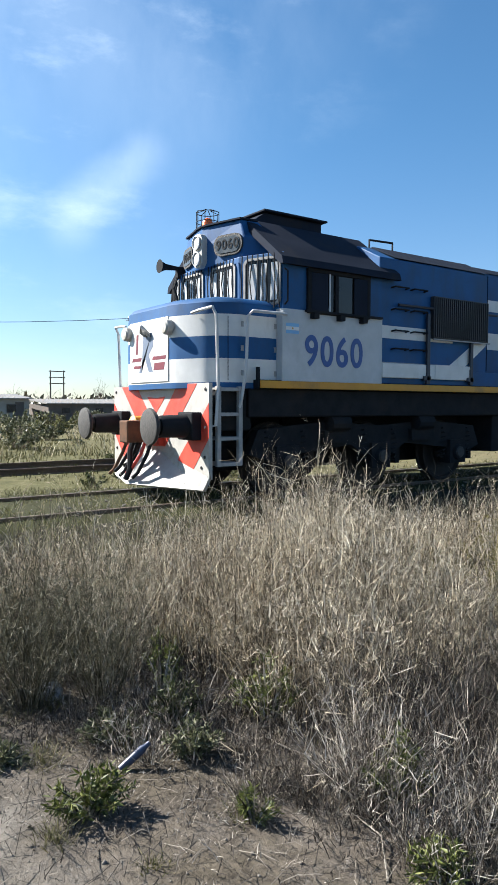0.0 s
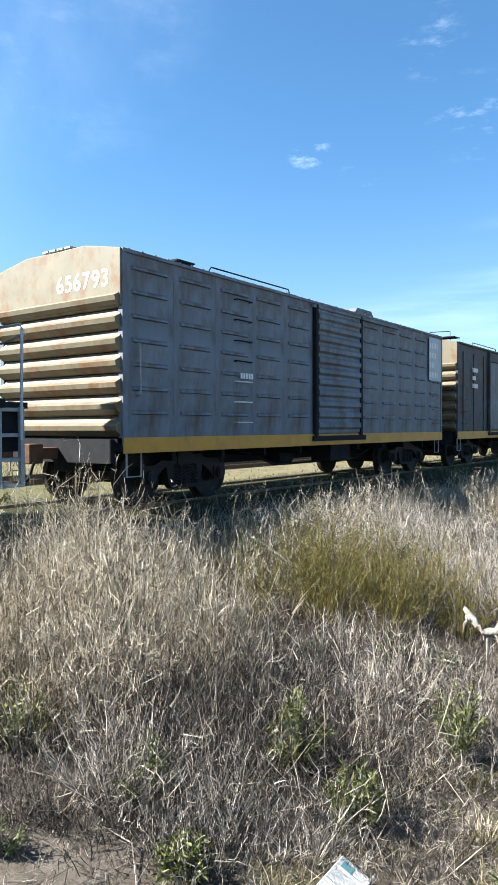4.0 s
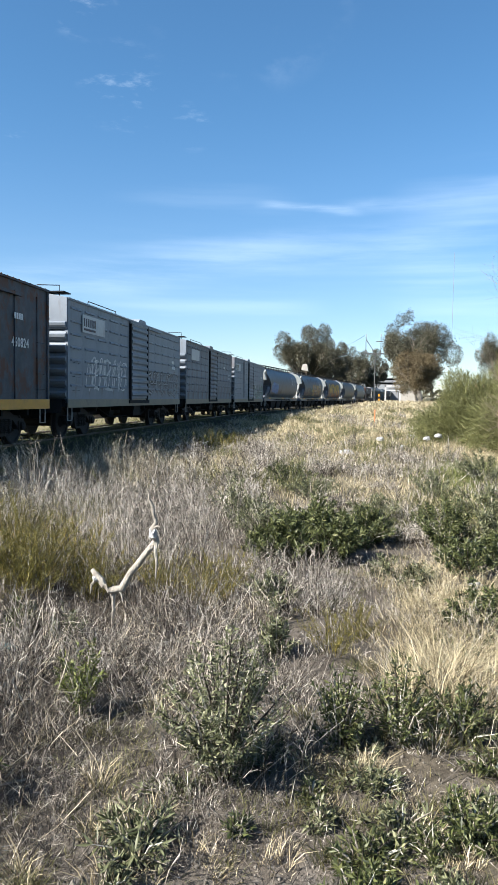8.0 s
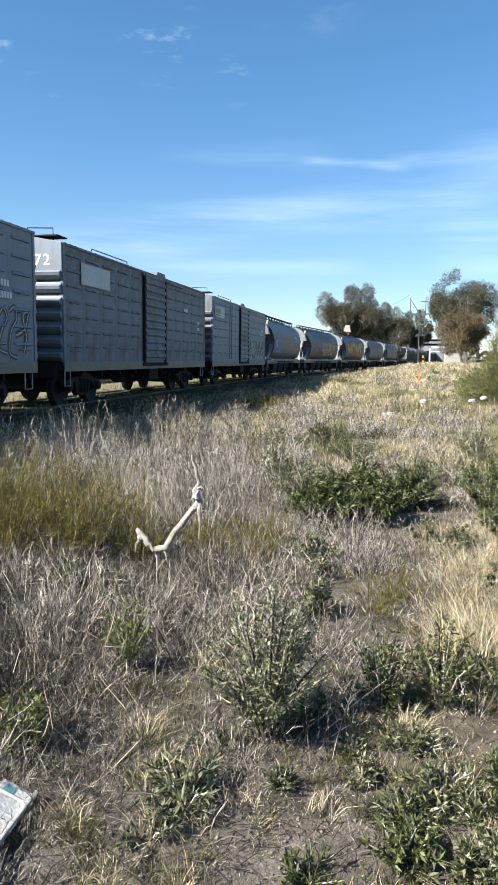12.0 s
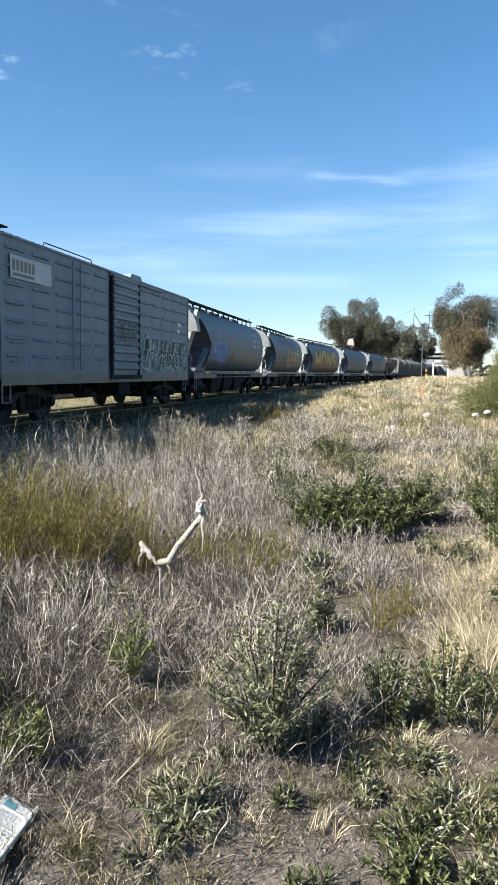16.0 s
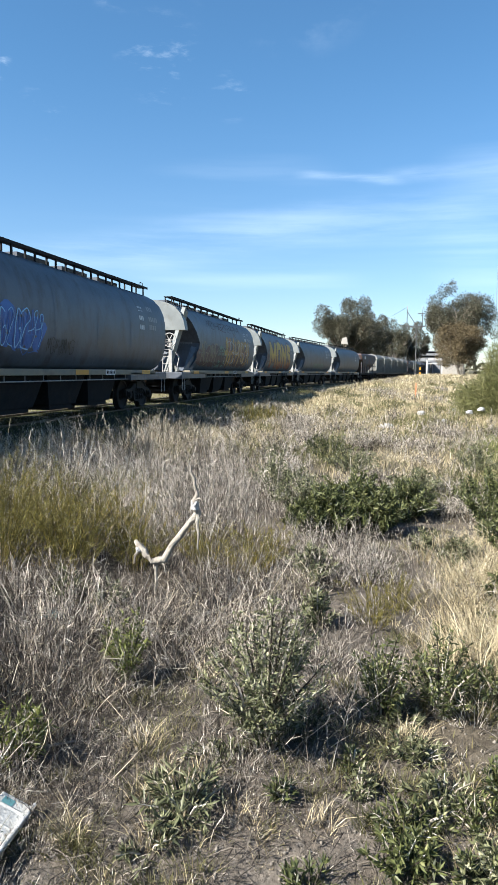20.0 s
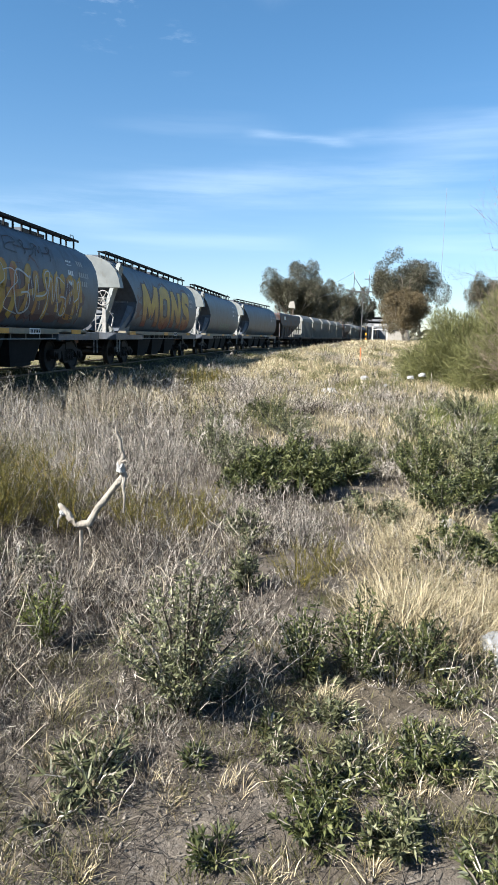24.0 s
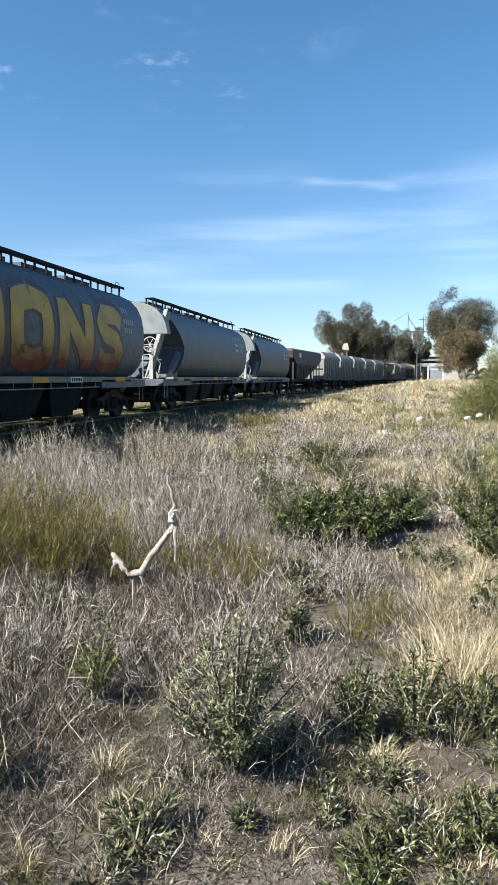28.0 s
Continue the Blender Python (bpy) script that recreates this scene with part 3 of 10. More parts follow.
# ---- locomotive ----
def locomotive():
    loco = thing("diesel_locomotive", "blue and white diesel locomotive with a red-striped white plow", "locomotive")
    y = -SIDE
    # underframe
    s = Solid()
    s.box(0.62, 17.0, -1.36, 1.36, 1.12, 1.50)
    s.box(0.15, 0.70, -1.30, 1.30, 0.95, 1.50)
    s.box(17.0, 17.62, -1.30, 1.30, 0.95, 1.50)
    s.box(0.10, 17.65, -0.5, 0.5, 0.85, 1.12)
    part("underframe", s, BLACK, loco, "black steel underframe", bevel=0.02)
    for x0, x1 in ((0.72, 7.66), (7.92, 15.55), (15.80, 16.78)):
        for sgn in (-1, 1):
            part("sill_stripe", Solid().box(x0, x1, sgn * SIDE - 0.012, sgn * SIDE + 0.012, 1.505, 1.605), YELLOW, loco, "yellow painted sill band", bevel=0.006)
    for sgn in (-1, 1):
        part("walkway", Solid().box(0.70, 17.25, min(sgn * 1.05, sgn * 1.46), max(sgn * 1.05, sgn * 1.46), 1.50, 1.615), BLACK, loco)
        part("walkway_skirt", Solid().box(5.10, 16.86, sgn * 1.447 - 0.01, sgn * 1.447 + 0.01, 1.612, 1.84), BLUE, loco, "blue steel skirt along the walkway", bevel=0.006)
    # nose: a chamfered low hood
    def nose_plan(g=0.0):
        half = [(-0.13 + g, 0.60 - 0.3 * g), (-0.09 + g, 0.74 - 0.3 * g), (0.06 + g * 0.9, 1.06 - 0.4 * g), (0.16 + g * 0.8, 1.22 - 0.6 * g), (0.34 + g * 0.5, 1.32 - 0.9 * g), (0.50, 1.345 - g), (1.10, 1.345 - g)]
        return [(px_, -py_) for px_, py_ in half] + half[::-1]
    bands = ((1.50, 1.575, BLUE, "nose_band"), (1.575, 1.885, WHITE, "nose_panel"), (1.885, 2.17, BLUE, "nose_band"), (2.17, 2.45, WHITE, "nose_panel"))
    for z0, z1, m, n in bands:
        part(n, Solid().prism(nose_plan(), z0, z1, "z"), m, loco, smooth=True)
    cap = Solid().loft([[(px, py, 2.45) for px, py in nose_plan()], [(px, py, 2.60) for px, py in nose_plan(0.012)], [(px, py, 2.66) for px, py in nose_plan(0.07)], [(px, py, 2.685) for px, py in nose_plan(0.17)]])
    part("nose_top", cap, BLUE, loco, "blue sloping top of the nose", smooth=True)
    ahead = pose(0.13, 0, 0)
    # white front panel between the chamfers, and its emblem as plain shapes
    part("nose_front", Solid().box(-0.275, -0.258, -0.57, 0.57, 1.60, 2.46), WHITE, loco, bevel=0.004, at=ahead)
    e = Solid()
    e.prism([(0.28, 1.74), (0.20, 1.74), (0.14, 2.28), (-0.12, 2.28), (-0.16, 2.1), (-0.02, 1.98), (-0.14, 1.74), (-0.02, 1.74), (0.10, 1.95)], -0.2775, -0.2745, "x")
    part("emblem", e, GREYLOGO, loco, "grey painted emblem shape on the nose", at=ahead)
    for z0, z1, a, b in ((1.76, 1.86, -0.46, -0.16), (1.90, 1.95, -0.50, -0.12), (1.80, 1.84, 0.24, 0.46), (1.90, 1.95, 0.22, 0.50), (2.0, 2.28, 0.32, 0.38)):
        part("emblem_bar", Solid().prism([(a, z0), (b, z0), (b - 0.03, z1), (a - 0.03, z1)], -0.2780, -0.2745, "x"), MAROON, loco, "dark red painted bar", at=ahead)
    for py, pz in ((-0.60, 2.31), (0.60, 2.31)):
        nl = part("nose_light", Solid().lathe([(-0.36, 0.075), (-0.34, 0.10), (-0.26, 0.105)], (0, py, pz), "x", 16), PLOW, loco, smooth=True, at=ahead)
        part("lens", Solid().lathe([(-0.372, 0.02), (-0.362, 0.078)], (0, py, pz), "x", 16), LENS, nl)
    part("lifting_ring", Solid().pipe([(-0.28, 0.06, 2.25), (-0.36, 0.06, 2.3), (-0.37, 0.0, 2.36), (-0.34, -0.05, 2.30), (-0.28, -0.05, 2.24)], 0.03), STEP, loco, smooth=True, at=ahead)
    for z in (1.70, 2.02, 2.33):   # seams and hinges of the nose side doors
        part("hinge", Solid().box(0.50, 0.54, -1.352, -1.338, z - 0.035, z + 0.035), STEP, loco)
        part("hinge", Solid().box(1.04, 1.08, -1.352, -1.338, z - 0.035, z + 0.035), STEP, loco)
    for x in (0.30, 0.98):
        part("door_seam", Solid().box(x, x + 0.008, -1.344, -1.338, 1.60, 2.42), BLACK, loco)
    # cab
    part("cab_wall", Solid().prism([(-SIDE, 1.60), (SIDE, 1.60), (SIDE, 2.57), (-SIDE, 2.57)], 1.08, 2.96, "x"), CABGREY, loco, "grey-white lower cab side", bevel=0.012)
    upper = Solid().prism([(-SIDE + 0.015, 2.57), (SIDE - 0.015, 2.57), (SIDE - 0.015, 3.20), (-SIDE + 0.015, 3.20)], 1.10, 2.95, "x")
    part("cab_wall", upper, BLUE, loco, "blue upper cab side")
    front = Solid()
    plan = [(0.84, -0.80), (1.12, -SIDE + 0.02), (1.12, SIDE - 0.02), (0.84, 0.80)]
    front.prism(plan, 2.60, 3.32, "z")
    part("cab_front", front, BLUE, loco, "blue cab front with wired windows", bevel=0.01)

    def front_pane(p, q, z0, z1):
        """A framed pane on the cab front between two plan points."""
        p, q = Vector((*p, 0)), Vector((*q, 0))
        d = (q - p).normalized()
        n = Vector((-abs(d.y), 0, 0)) if abs(d.x) < 0.05 else (Vector((d.y, -d.x, 0)) if d.y < 0 else Vector((-d.y, d.x, 0)))
        if n.x > 0:
            n = -n
        length = (q - p).length
        fr = Solid()
        ring_o, ring_i = rounded(0, length, z0, z1, 0.09), rounded(0.035, length - 0.035, z0 + 0.035, z1 - 0.035, 0.07)
        m = len(ring_o)
        pt = lambda a, off: tuple(p + d * a[0] + n * off + Vector((0, 0, a[1])))
        fr.add([pt(a, 0.004) for a in ring_o] + [pt(a, 0.026) for a in ring_o] + [pt(a, 0.026) for a in ring_i] + [pt(a, 0.008) for a in ring_i],
               [(k + r * m, (k + 1) % m + r * m, (k + 1) % m + (r + 1) * m, k + (r + 1) * m) for r in range(3) for k in range(m)])
        w = part("window", fr, STEP, loco, "rubber-framed cab window behind wire guards")
        gl = Solid().add([pt(a, 0.010) for a in ring_i], [tuple(range(m))])
        part("pane", gl, GLASS, w)
        for lo_, hi_ in ((0.12, 0.34), (0.45, 0.60), (0.72, 0.90)):   # pale strips laid over the glass stand in for its reflections
            part("glass_reflection", Solid().add([pt((length * q, z0 + 0.07), 0.013) for q in (lo_, hi_)] + [pt((length * (q + 0.03), z1 - 0.08), 0.013) for q in (hi_, lo_)], [(0, 1, 2, 3)]), CABGREY, w, "pale strip painted as a reflection in the glass")
        k = int(length / 0.075)
        for i in range(k + 1):
            a = length * i / k
            bow = 0.03 * math.sin(i * 2.3)
            wires = Solid().pipe([pt((a, z0 - 0.05), 0.05), pt((a + bow, (z0 + z1) / 2), 0.075), pt((a, z1 + 0.04), 0.05)], 0.0085, 5)
            part("guard_wire", wires, BLACK, w, "bent black guard wire")
    front_pane((0.84, -0.74), (0.84, -0.10), 2.72, 3.26)
    front_pane((0.84, 0.10), (0.84, 0.74), 2.72, 3.26)
    front_pane((0.875, -0.88), (1.10, -1.42), 2.62, 3.27)
    front_pane((1.10, 1.42), (0.875, 0.88), 2.62, 3.27)
    # brow with headlights and number boards
    plan = [(0.73, 0.0), (0.75, -0.13), (0.92, -0.80), (1.22, -1.02), (1.22, 1.02), (0.92, 0.80), (0.75, 0.13)]
    brow = Solid().loft([[(px_, py_, 3.28) for px_, py_ in plan], [(px_, py_, 3.60) for px_, py_ in plan], [(px_ + 0.01, py_ * (0.72 if abs(py_) > 1 else 0.90), 3.865) for px_, py_ in plan]])
    part("brow", brow, BLUE, loco, "blue brow over the cab windows", bevel=0.02)
    part("brow_edge", Solid().loft([[(px_ - 0.02, py_ * (0.74 if abs(py_) > 1 else 0.93), 3.862) for px_, py_ in plan], [(px_ - 0.02, py_ * (0.74 if abs(py_) > 1 else 0.93), 3.885) for px_, py_ in plan]]), ROOF, loco)
    hl = part("headlight_housing", Solid().prism(rounded(-0.125, 0.125, 3.27, 3.76, 0.11), 0.66, 0.76, "x"), PLOW, loco, "dirty white twin headlight housing", bevel=0.01)
    for z in (3.40, 3.63):
        part("rim", Solid().lathe([(0.655, 0.098), (0.628, 0.104), (0.625, 0.092), (0.65, 0.086)], (0, 0, z), "x", 20), PIPE, hl, smooth=True)
        part("lens", Solid().lathe([(0.632, 0.0), (0.636, 0.05), (0.648, 0.09)], (0, 0, z), "x", 18), LENS, hl, "pale headlight lens", smooth=True)
    for sgn in (-1, 1):
        ang = math.degrees(math.atan2(0.20, 0.73))
        base = pose(0.862, sgn * 0.54, 3.53, 0, 0, -sgn * ang)
        nb = part("number_board", Solid().prism(rounded(-0.26, 0.26, -0.145, 0.145, 0.13), -0.045, 0.01, "x"), BUFFER, loco, "dark-framed oval number board", at=base)
        part("number_plate", Solid().prism(rounded(-0.225, 0.225, -0.11, 0.11, 0.10), -0.052, -0.044, "x"), SILLDARK, nb)
        lettering("numeral", "9060", 0.19, BLACK, nb, front_on(-0.056, 0, 0), "black numeral")
    # roof
    roof = Solid().prism([(-1.56, 3.14), (-1.53, 3.24), (-0.66, 3.90), (0.66, 3.90), (1.53, 3.24), (1.56, 3.14), (1.50, 3.14), (0.62, 3.80), (-0.62, 3.80), (-1.50, 3.14)], 1.02, 3.26, "x")
    part("cab_roof", roof, ROOF, loco, "sooty dark grey cab roof")
    hatch = Solid()
    hatch.prism([(1.22, 3.90), (2.62, 3.90), (2.62, 4.10), (1.52, 4.10)], -0.48, 0.48, "y")
    part("roof_box", hatch, ROOF, loco, "dark sheet-metal box on the cab roof", bevel=0.015)
    part("roof_box_lid", Solid().box(1.46, 2.68, -0.56, 0.56, 4.105, 4.135), ROOF, loco, bevel=0.008)
    bc = part("beacon", Solid().lathe([(3.86, 0.085), (3.97, 0.085), (4.03, 0.06), (4.05, 0.02)], (0.90, 0.10, 0), "z", 16), ORANGE, loco, "orange warning beacon", smooth=True)
    cage = Solid()
    for a in range(8):
        c, q = 0.17 * math.cos(a * math.pi / 4), 0.17 * math.sin(a * math.pi / 4)
        cage.pipe([(0.90 + c, 0.10 + q, 3.86), (0.90 + c, 0.10 + q, 4.13), (0.90 + 0.3 * c, 0.10 + 0.3 * q, 4.16)], 0.006, 5)
    for z in (3.98, 4.12):
        cage.pipe([(0.90 + 0.17 * math.cos(a * math.pi / 8), 0.10 + 0.17 * math.sin(a * math.pi / 8), z) for a in range(17)], 0.006, 5)
    part("cage", cage, BLACK, bc)
    horn = part("horn", Solid().lathe([(0.50, 0.105), (0.52, 0.085), (0.60, 0.05), (0.80, 0.032), (0.95, 0.04), (1.02, 0.05)], (0, 0.86, 3.42), "x", 16), BLACK, loco, "black trumpet horn", smooth=True)
    part("horn_bracket", Solid().box(0.80, 0.96, 0.82, 0.90, 3.26, 3.40), BLACK, horn)
    part("cable", Solid().pipe([(0.82, 0.86, 3.3), (0.72, 0.80, 3.1), (0.76, 0.76, 2.9), (0.8, 0.7, 2.72)], 0.02), BLACK, loco)
    part("roof_handle", Solid().pipe([(3.42, -0.72, 3.72), (3.42, -0.72, 3.92), (3.95, -0.72, 3.94), (3.95, -0.72, 3.72)], 0.018), BLACK, loco)
    for x in (2.75, 3.25):
        part("roof_bracket", Solid().pipe([(3.62 + x - 2.75, -0.98, 3.60), (3.66 + x - 2.75, -1.02, 3.66), (3.95 + x - 2.75, -1.02, 3.66)], 0.016), BLACK, loco)
    # cab side window with shutters, sill brackets, flag and number
    for sgn in (-1, 1):
        yo, yi = sgn * (SIDE + 0.03), sgn * (SIDE - 0.02)
        lo, hi = min(yo, yi), max(yo, yi)
        fr = Solid()
        for a, b, c, d in ((1.50, 2.68, 3.09, 3.14), (1.50, 2.68, 2.53, 2.57), (1.50, 1.56, 2.57, 3.09), (2.62, 2.68, 2.57, 3.09), (2.00, 2.06, 2.57, 3.09)):
            fr.box(a, b, lo, hi, c, d)
        w = part("side_window", fr, BLACK, loco, "black-framed sliding cab window", bevel=0.006)
        part("pane", Solid().box(1.56, 2.62, sgn * (SIDE - 0.003) - 0.004, sgn * (SIDE - 0.003) + 0.004, 2.57, 3.09), GLASS, w)
        for a, b in ((1.57, 1.86), (2.36, 2.62)):
            part("shutter", Solid().box(a, b, sgn * (SIDE + 0.016) - 0.008, sgn * (SIDE + 0.016) + 0.008, 2.575, 3.085), ROOF, w, "grey sliding shutter")
        part("chrome_strip", Solid().box(1.885, 1.91, sgn * (SIDE + 0.02) - 0.006, sgn * (SIDE + 0.02) + 0.006, 2.57, 3.09), PIPE, w)
        for x in (1.56, 2.04, 2.48):
            part("bracket", Solid().box(x, x + 0.09, sgn * (SIDE + 0.04) - 0.05, sgn * (SIDE + 0.04) + 0.05, 2.46, 2.535), BLACK, w)
        part("window_ledge", Solid().box(1.46, 2.92, sgn * (SIDE + 0.025) - 0.025, sgn * (SIDE + 0.025) + 0.025, 2.545, 2.575), BLACK, w)
    for k, m in enumerate((SKYBLUE, STENCIL, SKYBLUE)):
        part("flag_band", Solid().box(1.14, 1.36, y - 0.005, y, 2.24 + 0.047 * (2 - k), 2.284 + 0.047 * (2 - k)), m, loco, "painted light blue and white flag band")
    part("flag_sun", Solid().lathe([(y - 0.008, 0.001), (y - 0.0075, 0.014)], (1.25, 0, 2.309), "y", 10), YELLOW, loco)
    lettering("numeral", "9060", 0.58, NUMBER, loco, side_on(2.01, y - 0.004, 2.005), "large dark blue number", squeeze=0.86)
    part("grab_bar", Solid().pipe([(1.12, y, 2.62), (1.12, y - 0.06, 2.66), (1.12, y - 0.06, 3.05), (1.12, y, 3.09)], 0.012), BLACK, loco)
    # wide section behind the cab
    def wide(x0, x1, a, b, m, name, label=""):
        for sgn in (-1, 1):
            part(name, Solid().box(x0, x1, sgn * 1.425 - 0.004, sgn * 1.425 + 0.004, a, b), m, loco, label)
    part("engine_hood", Solid().prism([(-1.42, 1.61), (1.42, 1.61), (1.42, 3.48), (0.95, 3.72), (-0.95, 3.72), (-1.42, 3.48)], 2.95, 5.52, "x"), BLUE, loco, "blue body behind the cab", bevel=0.015)
    part("engine_hood", Solid().loft([[(5.52, -1.42, 1.61), (5.52, 1.42, 1.61), (5.52, 1.42, 3.48), (5.52, 0.95, 3.72), (5.52, -0.95, 3.72), (5.52, -1.42, 3.48)],
                                      [(5.86, -1.10, 1.61), (5.86, 1.10, 1.61), (5.86, 1.10, 3.60), (5.86, 0.85, 3.74), (5.86, -0.85, 3.74), (5.86, -1.10, 3.60)]]), BLUE, loco)
    part("roof_panel", Solid().prism([(-1.43, 3.50), (-0.96, 3.745), (0.96, 3.745), (1.43, 3.50), (0.95, 3.725), (-0.95, 3.725)], 3.26, 5.55, "x"), ROOF, loco)
    wide(2.97, 4.06, 2.29, 2.48, WHITE, "stripe", "white painted stripe")
    wide(2.97, 5.05, 1.915, 1.935, STEP, "ledge")
    for sgn in (-1, 1):
        part("battery_box", Solid().box(2.97, 5.08, min(sgn * 1.40, sgn * 1.47), max(sgn * 1.40, sgn * 1.47), 1.70, 1.92), WHITE, loco, "white ledge box", bevel=0.012)
        part("stripe", Solid().prism([(4.06, 2.29), (4.62, 2.29), (4.62, 2.48), (4.06, 2.48)], sgn * 1.425 - 0.005, sgn * 1.425 + 0.005, "y"), WHITE, loco)
        part("stripe", Solid().prism([(4.55, 1.93), (4.95, 1.93), (5.50, 2.30), (5.50, 2.52)], sgn * 1.425 - 0.004, sgn * 1.425 + 0.004, "y"), WHITE, loco, "white slanting stripe")
        part("stripe", Solid().prism([(4.15, 1.70), (4.75, 1.70), (5.08, 1.93), (4.15, 1.93)], sgn * 1.475 - 0.004, sgn * 1.475 + 0.004, "y"), WHITE, loco)
        g = Solid().box(4.08, 5.46, min(sgn * 1.40, sgn * 1.50), max(sgn * 1.40, sgn * 1.50), 2.34, 3.00)
        gr = part("air_grille", g, GRILLE, loco, "black ribbed air intake grille", bevel=0.01)
        fin = Solid().box(-0.009, 0.009, -0.012, 0.012, -0.31, 0.31).mesh("fin", GRILLE)
        for k in range(27):
            part("fin", fin, GRILLE, gr, at=pose(4.11 + 0.05 * k, sgn * 1.51, 2.67))
        part("drip_edge", Solid().box(4.06, 5.48, sgn * 1.505 - 0.015, sgn * 1.505 + 0.015, 2.315, 2.335), STEP, gr)
    for z in (2.13, 2.40, 2.72, 3.05):
        for x in (3.20, 3.62):
            part("rung", Solid().pipe([(x, -1.42, z), (x, -1.50, z + 0.01), (x + 0.30, -1.50, z + 0.01), (x + 0.30, -1.42, z)], 0.013), BLACK, loco)
    # long hood
    HS = 1.10
    part("engine_hood", Solid().prism([(-HS, 1.61), (HS, 1.61), (HS, 3.60), (0.84, 3.73), (-0.84, 3.73), (-HS, 3.60)], 5.86, 17.30, "x"), BLUE, loco, "long blue engine hood", bevel=0.012)
    part("roof_panel", Solid().prism([(-HS - 0.02, 3.61), (-0.85, 3.755), (0.85, 3.755), (HS + 0.02, 3.61), (0.84, 3.735), (-0.84, 3.735)], 5.80, 17.38, "x"), ROOF, loco, "dark roof panels")
    part("roof_step", Solid().prism([(7.16, 3.74), (7.22, 3.83), (10.85, 3.83), (11.0, 3.74)], -1.0, 1.0, "y"), ROOF, loco, bevel=0.01)
    part("roof_hatch", Solid().box(7.34, 7.84, -0.5, 0.5, 3.83, 3.885), ROOF, loco, bevel=0.01)
    part("radiator_hatch", Solid().prism([(-1.14, 3.62), (-0.92, 3.84), (0.92, 3.84), (1.14, 3.62)], 14.0, 17.40, "x"), ROOF, loco, "dark radiator hatch", bevel=0.01)
    mesh_top = Solid()
    for k in range(41):
        x = 14.05 + 0.08 * k
        mesh_top.rod((x, -0.92, 3.86), (x, 0.92, 3.86), 0.012, seg=5)
    for yy in (-0.9, -0.45, 0, 0.45, 0.9):
        mesh_top.rod((14.0, yy, 3.872), (17.35, yy, 3.872), 0.014, seg=5)
    part("fan_guard", mesh_top, GRILLE, loco, "wire guard over the radiator fans")
    for sgn in (-1, 1):
        yy = sgn * (HS + 0.002)
        def flat(x0, x1, z0, z1, m, name, label="", t=0.004):
            return part(name, Solid().box(x0, x1, yy - t, yy + t, z0, z1), m, loco, label)
        for a, b in ((5.88, 7.26), (7.30, 7.56)):
            flat(a, b, 2.95, 3.15, WHITE, "stripe", "white painted stripe")
            flat(a, b, 2.28, 2.57, WHITE, "stripe", "white painted stripe")
        for a, b in ((12.70, 17.26),):
            flat(a, b, 2.90, 3.09, WHITE, "stripe", "white painted stripe")
        flat(12.70, 14.20, 2.25, 2.54, WHITE, "stripe", "white painted stripe")
        flat(17.06, 17.28, 2.20, 2.50, WHITE, "stripe")
        part("name_panel", Solid().prism(rounded(7.63, 12.62, 1.97, 3.34, 0.22), yy - 0.005, yy + 0.005, "y"), WHITE, loco, "large white panel with rounded corners")
        for k in range(21):
            x = 5.95 + 0.56 * k
            part("door_seam", Solid().box(x, x + 0.010, yy - 0.010, yy + 0.010, 1.66 if k % 2 else 1.9, 3.55 if k % 2 == 0 else 3.36), ROOF, loco)
        part("door_seam", Solid().box(5.9, 17.2, yy - 0.008, yy + 0.008, 1.855, 1.865), ROOF, loco)
        for k in range(14):
            x = 7.80 + 0.70 * k
            for z in (2.06, 3.24):
                part("latch", Solid().box(x, x + 0.05, yy - 0.022, yy + 0.022, z - 0.04, z + 0.04), STEP, loco)
    # painted name as plain slanted shapes, no letters
    yy = -HS - 0.008
    for k in range(8):
        x = 7.93 + 0.335 * k
        part("name_shape", Solid().prism([(x, 2.56), (x + 0.25, 2.56), (x + 0.34, 3.06), (x + 0.09, 3.06)], yy - 0.003, yy + 0.003, "y"), MAROON, loco, "maroon slanted painted shape")
    for z, x1 in ((2.45, 10.42), (2.36, 10.40)):
        part("name_bar", Solid().box(7.92, x1, yy - 0.003, yy + 0.003, z - 0.028, z + 0.028), MAROON, loco)
    part("name_bar", Solid().prism([(10.18, 2.06), (10.36, 2.06), (10.42, 2.33), (10.24, 2.33)], yy - 0.003, yy + 0.003, "y"), MAROON, loco)
    for x, w_, z1 in ((10.80, 0.42, 3.06), (11.30, 0.26, 2.62), (11.62, 0.24, 2.62), (11.92, 0.27, 2.62)):
        for a, b in ((2.10, 2.31), (2.35, z1)):
            sh = (b - 2.1) * 0.16
            part("name_shape", Solid().prism([(x + (a - 2.1) * 0.16, a), (x + w_ + (a - 2.1) * 0.16, a), (x + w_ + sh, b), (x + sh, b)], yy - 0.003, yy + 0.003, "y"), GREYLOGO, loco, "grey slanted painted shape")
    lettering("numeral", "9060", 0.26, STENCIL, loco, side_on(16.88, -HS - 0.006, 3.46), "small white number", squeeze=0.9)
    for k, (a, b) in enumerate(((15.66, 16.30), (15.86, 16.16))):   # faint line of script, too small to read
        part("script_bar", Solid().box(a, b, -HS - 0.008, -HS, 3.46 - 0.085 * k, 3.495 - 0.085 * k), STENCIL, loco)
